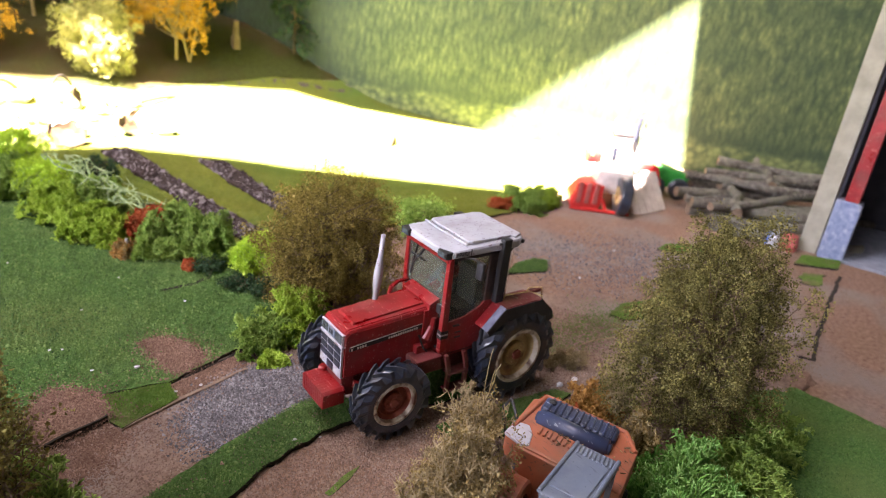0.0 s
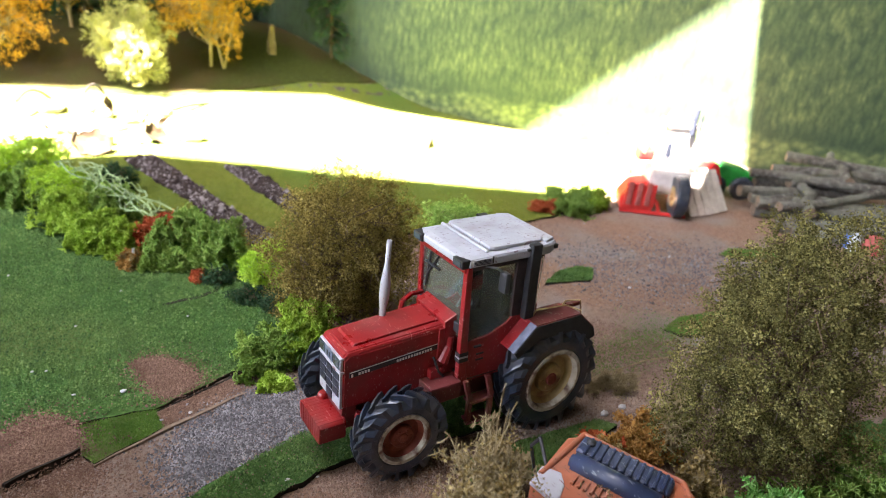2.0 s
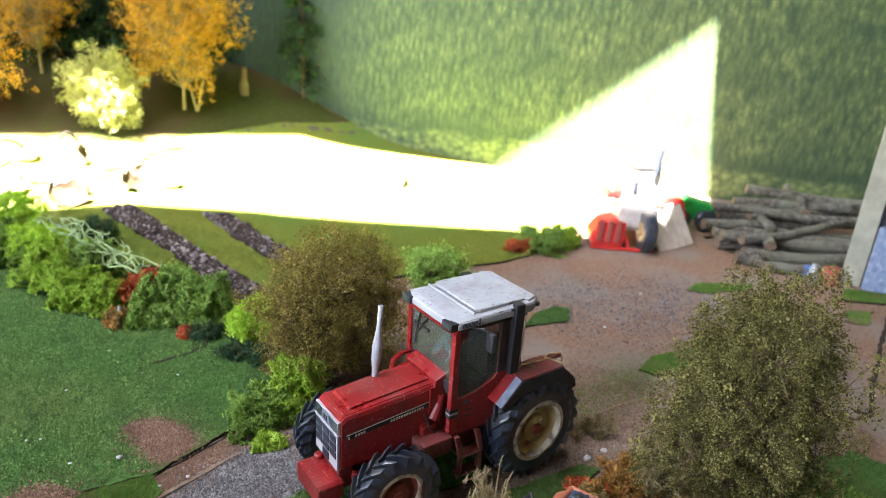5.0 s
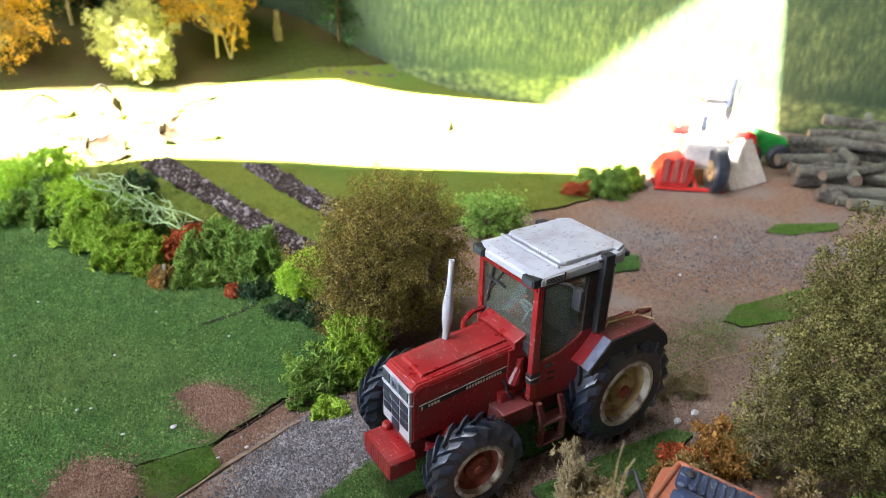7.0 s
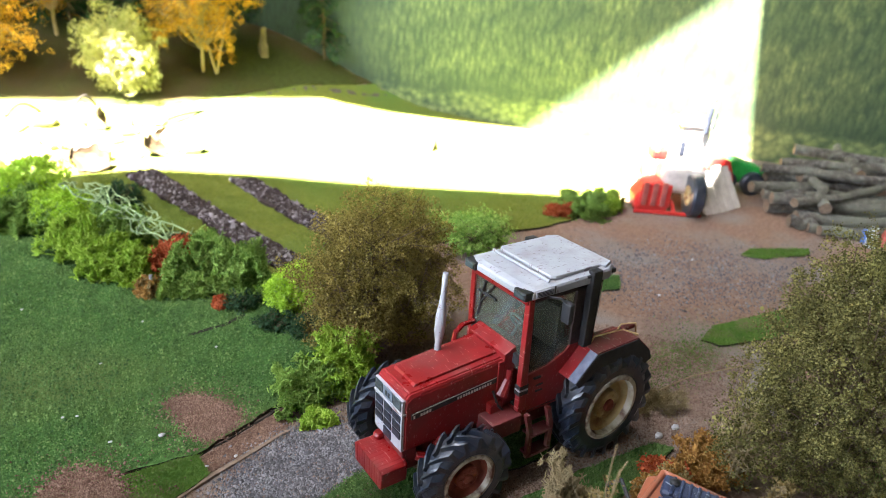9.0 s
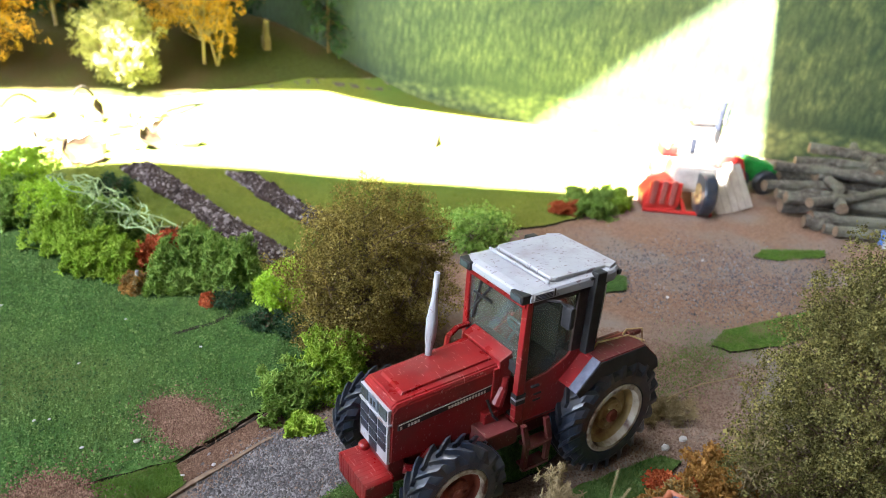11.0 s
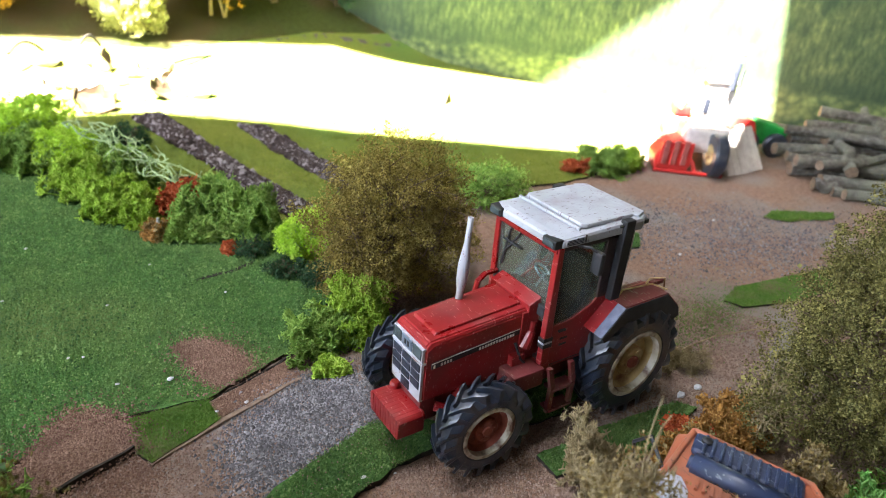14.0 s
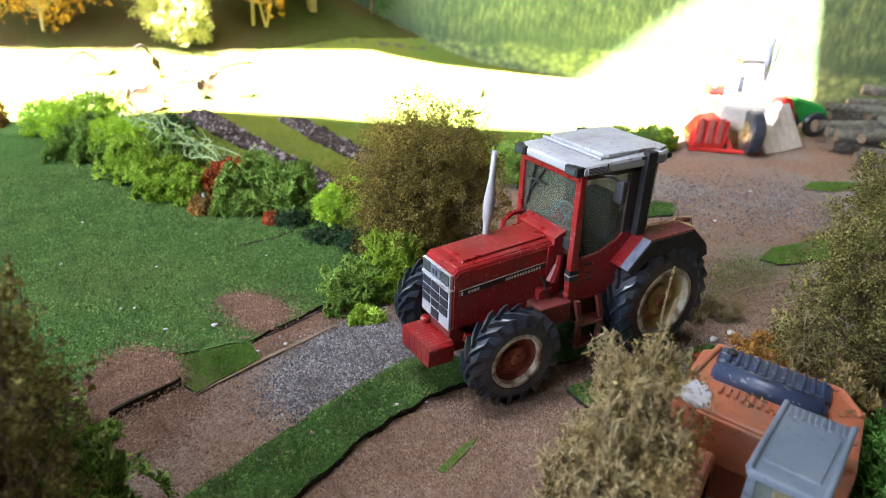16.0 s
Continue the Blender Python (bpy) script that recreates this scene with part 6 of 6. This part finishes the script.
# carved figure: one plain mesh
z = land(0.146, 0.812)
bm = box(None, 0.140, 0.152, 0.806, 0.818, z - 0.002, z + 0.020, 0.002)
rod(bm, (0.146, 0.812, z + 0.019), (0.147, 0.812, z + 0.036), 0.0055, 0.0042, 14)
b2 = bmesh.new()
bmesh.ops.create_icosphere(b2, subdivisions=2, radius=0.0048)
merge(bm, b2, Matrix.Translation((0.147, 0.812, z + 0.040)))
tagged(part("garden_statue", bm, M_STATUE), "small brown wooden statue on a square block", "statue")

# rubble heap with dry leaves in the sun
rng = np.random.default_rng(101)
for i in range(34):
    x, y = rng.uniform(-0.22, -0.035), rng.uniform(0.53, 0.70)
    s = rng.uniform(0.006, 0.016)
    bm = bmesh.new()
    bmesh.ops.create_icosphere(bm, subdivisions=2, radius=1)
    k = rng.uniform(0, 90)
    for v in bm.verts:
        g_ = 1 + 0.5 * noise.noise(v.co * 1.4 + Vector((k, 0, 0)))
        v.co = Vector((x + v.co.x * s * g_, y + v.co.y * s * g_ * 0.8, land(x, y) + 0.002 + s * 0.35 + v.co.z * s * 0.6 * g_))
    tagged(part("rubble_lump", bm, M_CHALK), "pale chalky lump of rubble in the sun", "rubble", "rubble heap")


def dry_leaf(x, y, z, size, turn, tilt, seed):
    """A curled leaf with a lobed edge and some thickness."""
    bm = bmesh.new()
    n, rows = 14, 4
    grid = []
    for i in range(n + 1):
        s = i / n
        w = math.sin(math.pi * s) ** 0.7 * (0.34 + 0.16 * abs(math.sin(s * 9 + seed)))
        grid.append([bm.verts.new(((s - 0.5), w * (j / rows * 2 - 1), 0.30 * (s - 0.5) ** 2 * 2 + 0.5 * w * (j / rows * 2 - 1) ** 2)) for j in range(rows + 1)])
    for i in range(n):
        for j in range(rows):
            bm.faces.new((grid[i][j], grid[i + 1][j], grid[i + 1][j + 1], grid[i][j + 1]))
    bmesh.ops.remove_doubles(bm, verts=bm.verts, dist=1e-5)
    bmesh.ops.solidify(bm, geom=bm.faces[:], thickness=0.03)
    bmesh.ops.transform(bm, matrix=Matrix.Translation((x, y, z)) @ Euler((tilt, 0.3, turn)).to_matrix().to_4x4() @ Matrix.Scale(size, 4), verts=bm.verts)
    tagged(part("dry_leaf", bm, M_DRYLEAF), "curled brown dry leaf on the rubble", "leaf", "dry leaves")


dry_leaf(-0.140, 0.512, 0.020, 0.036, -0.6, 0.7, 1)
dry_leaf(-0.158, 0.522, 0.024, 0.022, 1.2, 1.4, 2)
dry_leaf(-0.078, 0.542, 0.019, 0.032, 0.6, 0.7, 3)
dry_leaf(-0.054, 0.590, 0.021, 0.022, -0.7, 1.3, 4)
dry_leaf(-0.178, 0.585, 0.023, 0.019, 1.4, 1.2, 5)
dry_leaf(-0.110, 0.660, 0.033, 0.022, 1.0, 1.2, 6)
dry_leaf(-0.080, 0.640, 0.027, 0.019, 1.4, 1.3, 7)
for x0, y0, x1, y1, h in ((-0.200, 0.665, -0.165, 0.715, 0.028), (-0.128, 0.690, -0.105, 0.712, 0.026), (-0.035, 0.660, 0.03, 0.70, 0.008)):
    pts = [(x0 + (x1 - x0) * s, y0 + (y1 - y0) * s, land(x0, y0) + 0.003 + h * math.sin(math.pi * (0.25 + s * 0.6))) for s in [i / 7 for i in range(8)]]
    tagged(part("bent_twig", tube_path(None, pts, 0.0018), M_TURF_EDGE), "bent dark brown twig lying on the rubble", "twig")
for x, y, s in ((-0.285, 0.52, 0.020), (-0.275, 0.49, 0.012)):
    lichen("ochre_moss", (x, y), s, s, 20, M_OCHRE, M_OCHRE, "orange-brown moss beyond the hedge", "moss", int(s * 9000), 0.0012, 3, 0.003)
# little marker in the meadow
z = land(0.236, 0.476)
bm = prism(None, [(-0.011, 0.0), (0.010, 0.0), (0.002, 0.015)], -0.004, 0.004, "y", 0.0006, Matrix.Translation((0.236, 0.476, z + 0.002)) @ Matrix.Rotation(0.6, 4, "Z"))
tagged(part("marker_tent", bm, M_DRYLEAF), "small brown wedge standing in the meadow", "marker")

# ---- machines and logs in the yard ----
def local(x, y, turn, z=0.0):
    return Matrix.Translation((x, y, z)) @ Matrix.Rotation(radians(turn), 4, "Z")


# x to the right as seen from the yard, y away
RM = local(0.352, 0.196, -38)
red = thing("red_tractor", RM @ Vector((0, 0, 0)), "bright red toy tractor with pale cab in the sun", "tractor")
# pale body, engine cover and cab carry the sun's burn-out in their colour
part("body", box(None, -0.020, 0.022, -0.012, 0.050, 0.018, 0.044, 0.004, RM), M_PLANK, red)
part("engine_cover", box(None, -0.014, 0.016, 0.030, 0.075, 0.030, 0.052, 0.004, RM), M_PLANK, red)
cabr = part("cab", prism(None, [(-0.014, 0.044), (-0.008, 0.084), (0.018, 0.086), (0.022, 0.044)], -0.004, 0.034, "y", 0.003, RM), M_PLANK, red, "pale cab")
part("cab_window", box(None, -0.008, -0.003, -0.0052, -0.0036, 0.056, 0.070, 0.0006, RM), M_GRILLE, cabr, "dark rear window")
part("cab_roof", box(None, -0.010, 0.020, -0.006, 0.036, 0.0845, 0.089, 0.002, RM), M_PLANK, red)
bm = rod(None, RM @ Vector((0.019, -0.007, 0.084)), RM @ Vector((0.020, -0.007, 0.100)), 0.0010)
rod(bm, RM @ Vector((0.014, -0.007, 0.106)), RM @ Vector((0.0125, -0.007, 0.080)), 0.0026)
rod(bm, RM @ Vector((0.010, -0.007, 0.110)), RM @ Vector((0.018, -0.007, 0.114)), 0.0010)
part("roll_bar", bm, M_GRILLE, red, "thin dark upright roll bar")
part("fender", box(None, -0.034, -0.018, -0.006, 0.016, 0.050, 0.062, 0.003, RM), M_FRED, red, "red square mudguard")
part("fender", prism(None, [(0.034, 0.030), (0.042, 0.046), (0.060, 0.044), (0.068, 0.022), (0.062, 0.022), (0.056, 0.038), (0.045, 0.039), (0.039, 0.028)], 0.036, 0.058, "y", 0.0012, RM), M_FRED, red, "red mudguard")
part("axle_housing", box(None, -0.016, 0.060, 0.045, 0.055, 0.014, 0.024, 0.002, RM), M_FRED, red)
part("lift_arm", rod(None, RM @ Vector((-0.030, -0.004, 0.058)), RM @ Vector((-0.006, 0.004, 0.100)), 0.0028, 0.0022), M_CREAM, red, "tan lift arm")
part("lift_arm", rod(None, RM @ Vector((-0.006, 0.004, 0.100)), RM @ Vector((0.012, 0.004, 0.094)), 0.0022, 0.0018), M_CREAM, red, "tan lift arm")
for u, v_, r, h in ((0.009, -0.022, 0.021, 0.006), (0.056, 0.050, 0.020, 0.007), (-0.020, 0.060, 0.015, 0.005), (0.024, 0.060, 0.015, 0.005)):
    mm = RM @ Matrix.Translation((u, v_, r)) @ Matrix.Rotation(radians(90), 4, "Z")
    w = part("wheel", lathe(None, [(r * 0.5, -h), (r * 0.92, -h), (r, -h * 0.7), (r, h * 0.7), (r * 0.92, h), (r * 0.5, h)], mm, 28), M_TYRE, red)
    part("rim", lathe(None, [(0, -h * 0.5), (r * 0.35, -h * 0.5), (r * 0.5, -h), (r * 0.5, h), (r * 0.35, h * 0.5), (0, h * 0.5)], mm, 24), M_CREAM, w)

MM = local(0.325, 0.205, -38)
mower = thing("toy_mower", MM @ Vector((0, 0, 0)), "bright red toy mower attachment standing in the yard", "mower")
bm = prism(None, [(-0.020, 0.002), (-0.022, 0.016), (-0.012, 0.030), (0.002, 0.034), (0.012, 0.026), (0.012, 0.002)], -0.016, 0.016, "y", 0.003, MM)
part("housing", bm, M_FRED, mower)
part("guard", box(None, -0.018, 0.012, -0.018, -0.0155, 0.010, 0.034, 0.001, MM @ Matrix.Rotation(0.10, 4, "X")), M_FRED, mower)
bm = tube_path(None, [(0.300, 0.206, 0.002), (0.322, 0.186, 0.0025), (0.350, 0.164, 0.002)], 0.0020)
tube_path(bm, [(0.306, 0.202, 0.003), (0.318, 0.202, 0.012), (0.326, 0.204, 0.016)], 0.0022)
tube_path(bm, [(0.330, 0.181, 0.003), (0.336, 0.190, 0.010), (0.334, 0.200, 0.016)], 0.0022)
part("drag_bar", bm, M_FRED, mower)
for k in range(3):
    part("red_slat", box(None, -0.016 + k * 0.009, -0.011 + k * 0.009, -0.0195, -0.0175, 0.012, 0.036, 0.0006, MM @ Matrix.Rotation(0.10, 4, "X")), M_CLAY, mower)

PM = local(0.389, 0.163, -6) @ Matrix.Rotation(radians(-32), 4, "X") @ Matrix.Rotation(radians(-5), 4, "Y")
ramp = thing("plank_panel", PM @ Vector((0, 0, 0)), "grey-white ribbed plank panel leaning on the red tractor", "panel")
for k in range(5):
    x = -0.025 + k * 0.0106
    part("plank", box(None, x, x + 0.0098, 0, 0.004, 0.0, 0.046 + 0.003 * (k % 2), 0.0008, PM), M_PLANK, ramp)
for z in (0.010, 0.036):
    part("batten", box(None, -0.025, 0.027, 0.004, 0.007, z, z + 0.005, 0.0006, PM), M_PLANK, ramp)
# green implement behind
GM = local(0.470, 0.205, -38)
green = thing("green_implement", GM @ Vector((0, 0, 0)), "small green toy farm implement beside the logs", "implement")
part("hopper", prism(None, [(-0.030, 0.012), (-0.034, 0.030), (-0.010, 0.038), (0.022, 0.030), (0.020, 0.012)], -0.012, 0.016, "y", 0.003, GM), M_JDGREEN, green)
part("drawbar", box(None, 0.018, 0.050, -0.004, 0.004, 0.014, 0.024, 0.002, GM), M_JDGREEN, green)
for u in (-0.018, 0.012):
    part("wheel", lathe(None, [(0, -0.004), (0.010, -0.004), (0.013, -0.002), (0.013, 0.002), (0.010, 0.004), (0, 0.004)], GM @ Matrix.Translation((u, -0.014, 0.013)), 22), M_TYRE, green)

# log pile: every log a thing
rng = np.random.default_rng(131)


def log(p, q, r, seed, label):
    p, q = Vector(p), Vector(q)
    d = (q - p).normalized()
    side = d.cross(Vector((0, 0, 1))).normalized()
    upv = side.cross(d)
    bm = bmesh.new()
    n, k = 12, 12
    rings = []
    for i in range(k + 1):
        s = i / k
        c = p + (q - p) * s + side * 0.009 * noise.noise((s * 3, seed, 0)) + upv * 0.004 * noise.noise((s * 3, seed, 5))
        rr = r * (1 - 0.15 * s)
        ring = []
        for j in range(n):
            a = 2 * math.pi * j / n
            w = 1 + 0.16 * noise.noise((math.cos(a) * 1.5 + seed, math.sin(a) * 1.5, s * 7))
            ring.append(bm.verts.new(c + (side * math.cos(a) + upv * math.sin(a)) * rr * w))
        rings.append(ring)
    for a, b in zip(rings, rings[1:]):
        for j in range(n):
            bm.faces.new((a[j], a[(j + 1) % n], b[(j + 1) % n], b[j]))
    caps = [bm.faces.new(rings[0][::-1]), bm.faces.new(rings[-1])]
    for c in caps:
        c.material_index = 1
    bmesh.ops.recalc_face_normals(bm, faces=bm.faces)
    ob = part("log", bm, M_BARK)
    ob.data.materials.append(M_CUT)
    tagged(ob, label, "log", "log pile")


LOGS = [
    (0.440, 0.150, 0.009, 0.640, 0.020, 0.008, 0.0085), (0.452, 0.132, 0.009, 0.600, 0.000, 0.008, 0.0080), (0.436, 0.112, 0.008, 0.560, -0.005, 0.008, 0.0080),
    (0.425, 0.096, 0.007, 0.500, 0.030, 0.007, 0.0068), (0.470, 0.170, 0.009, 0.680, 0.060, 0.009, 0.0088), (0.432, 0.140, 0.024, 0.590, 0.060, 0.024, 0.0075),
    (0.455, 0.172, 0.025, 0.650, 0.080, 0.026, 0.0080), (0.500, 0.185, 0.010, 0.690, 0.110, 0.010, 0.0088), (0.470, 0.120, 0.022, 0.610, 0.020, 0.024, 0.0070),
    (0.490, 0.190, 0.028, 0.640, 0.110, 0.034, 0.0075), (0.510, 0.160, 0.038, 0.660, 0.060, 0.044, 0.0080), (0.535, 0.205, 0.040, 0.640, 0.120, 0.052, 0.0082),
    (0.520, 0.180, 0.045, 0.610, 0.090, 0.036, 0.0060), (0.445, 0.160, 0.024, 0.520, 0.100, 0.027, 0.0062), (0.418, 0.122, 0.008, 0.455, 0.085, 0.008, 0.0078),
]
for i, (x0, y0, z0, x1, y1, z1, r) in enumerate(LOGS):
    x1, y1 = x1 + rng.uniform(-0.05, 0.02), y1 + rng.uniform(-0.02, 0.05)
    log((x0 - 0.010, y0 - 0.008 + rng.uniform(-0.012, 0.012), z0 * 0.74), (x1, y1 - 0.02, z1 * 0.74), r * rng.uniform(0.66, 0.86), i * 3.7, "cut twig log with grey-brown bark in a pile")

for i, (x0, y0, z0, x1, y1, z1, r) in enumerate(((0.450, 0.100, 0.026, 0.520, 0.160, 0.040, 0.0068), (0.480, 0.190, 0.045, 0.600, 0.050, 0.044, 0.0060), (0.560, 0.200, 0.058, 0.660, 0.060, 0.054, 0.0075), (0.430, 0.120, 0.028, 0.560, 0.090, 0.040, 0.0058), (0.420, 0.085, 0.007, 0.520, 0.000, 0.007, 0.0062), (0.540, 0.120, 0.052, 0.610, 0.180, 0.058, 0.0060))):
    log((x0 - 0.010, y0 - 0.010, z0 * 0.76), (x1, y1 - 0.01, z1 * 0.76), r * 0.82, 90 + i * 2.9, "cut twig log lying across the pile")

# pots beside the shed
bm = lathe(None, [(0, 0.0), (0.008, 0.0), (0.009, 0.006), (0.007, 0.016), (0, 0.016)], Matrix.Translation((0.446, 0.030, 0.0)) @ Matrix.Rotation(radians(90), 4, "X"), 20)
tagged(part("clay_pot", bm, M_CLAY), "small red clay pot on the yard", "pot")
bm = lathe(None, [(0, 0.0), (0.005, 0.0), (0.005, 0.012), (0.003, 0.015), (0.003, 0.019), (0, 0.019)], Matrix.Translation((0.432, 0.040, 0.0)) @ Matrix.Rotation(radians(90), 4, "X"), 18)
tagged(part("milk_churn", bm, M_SILVER), "small silver and blue churn on the yard", "churn")
bm = lathe(None, [(0, 0.0), (0.0045, 0.0), (0.0045, 0.012), (0, 0.012)], Matrix.Translation((0.440, 0.048, 0.0)) @ Matrix.Rotation(radians(90), 4, "X"), 18)
tagged(part("blue_drum", bm, M_BLUE), "small blue drum beside the churn", "drum")

# ---- shed at the yard's end ----
D1, D2 = Vector((0.30, -0.954, 0)), Vector((0.954, 0.30, 0))
SM = Matrix(((D1.x, D2.x, 0, 0.4690), (D1.y, D2.y, 0, -0.0020), (0, 0, 1, 0), (0, 0, 0, 1)))
shed = thing("shed", SM @ Vector((0.15, 0.08, 0)), "model shed with red posts, blue plinths and dark inside", "shed")
part("side_wall", box(None, -0.030, -0.012, 0.000, 0.170, 0, 0.300, 0.001, SM), M_SHEDBOARD, shed, "pale weathered board wall")
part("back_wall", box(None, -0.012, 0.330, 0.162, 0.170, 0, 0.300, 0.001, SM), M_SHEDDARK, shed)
part("far_wall", box(None, 0.330, 0.340, 0.000, 0.170, 0, 0.300, 0.001, SM), M_SHEDBOARD, shed)
# near-black sheet over the inner face of the pale board wall
part("inner_sheet", box(None, -0.0115, -0.008, 0.004, 0.160, 0, 0.299, 0, SM), M_SHEDDARK, shed)
part("floor_slab", box(None, -0.008, 0.328, -0.004, 0.160, -0.002, 0.003, 0.0005, SM), M_SHEDFLOOR, shed)
for u in (0.0, 0.30):
    part("plinth", box(None, u - 0.011, u + 0.013, -0.006, 0.016, 0, 0.062, 0.002, SM), M_BLUEWALL, shed, "blue mottled stone plinth")
    part("red_post", box(None, u - 0.004, u + 0.009, -0.003, 0.010, 0.062, 0.296, 0.001, SM), M_RED, shed, "bright red post")
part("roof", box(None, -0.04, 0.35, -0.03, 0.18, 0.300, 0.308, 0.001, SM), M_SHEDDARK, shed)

# pale stones and scraps
for i, (x, y, s) in enumerate(((0.037, -0.036, 0.0030), (0.050, -0.036, 0.0027), (-0.175, 0.085, 0.0020), (-0.163, 0.054, 0.0010), (-0.189, 0.163, 0.0009), (-0.212, 0.122, 0.0010), (-0.125, -0.010, 0.0016), (-0.113, -0.014, 0.0009), (-0.150, 0.054, 0.0011), (-0.206, 0.120, 0.0010), (-0.196, 0.092, 0.0012), (-0.235, 0.19, 0.001), (-0.16, 0.20, 0.0010), (-0.13, 0.15, 0.001), (-0.22, 0.25, 0.0012), (-0.25, 0.3, 0.0012), (0.17, 0.07, 0.0015), (0.25, 0.1, 0.0015))):
    bm = bmesh.new()
    s *= 0.7
    bmesh.ops.create_icosphere(bm, subdivisions=1, radius=1)
    for v in bm.verts:
        k = 1 + 0.5 * noise.noise(v.co * 1.7 + Vector((i * 7.0, 0, 0)))
        v.co = Vector((x + v.co.x * s * k * 1.3, y + v.co.y * s * k, 0.0028 + s * 0.35 + v.co.z * s * 0.7 * k))
    if x > -0.11:
        bmesh.ops.translate(bm, verts=bm.verts, vec=(0, 0, -0.0026))
    tagged(part("pebble", bm, M_STONE), "tiny pale pebble lying on the model", "pebble", "pebbles")
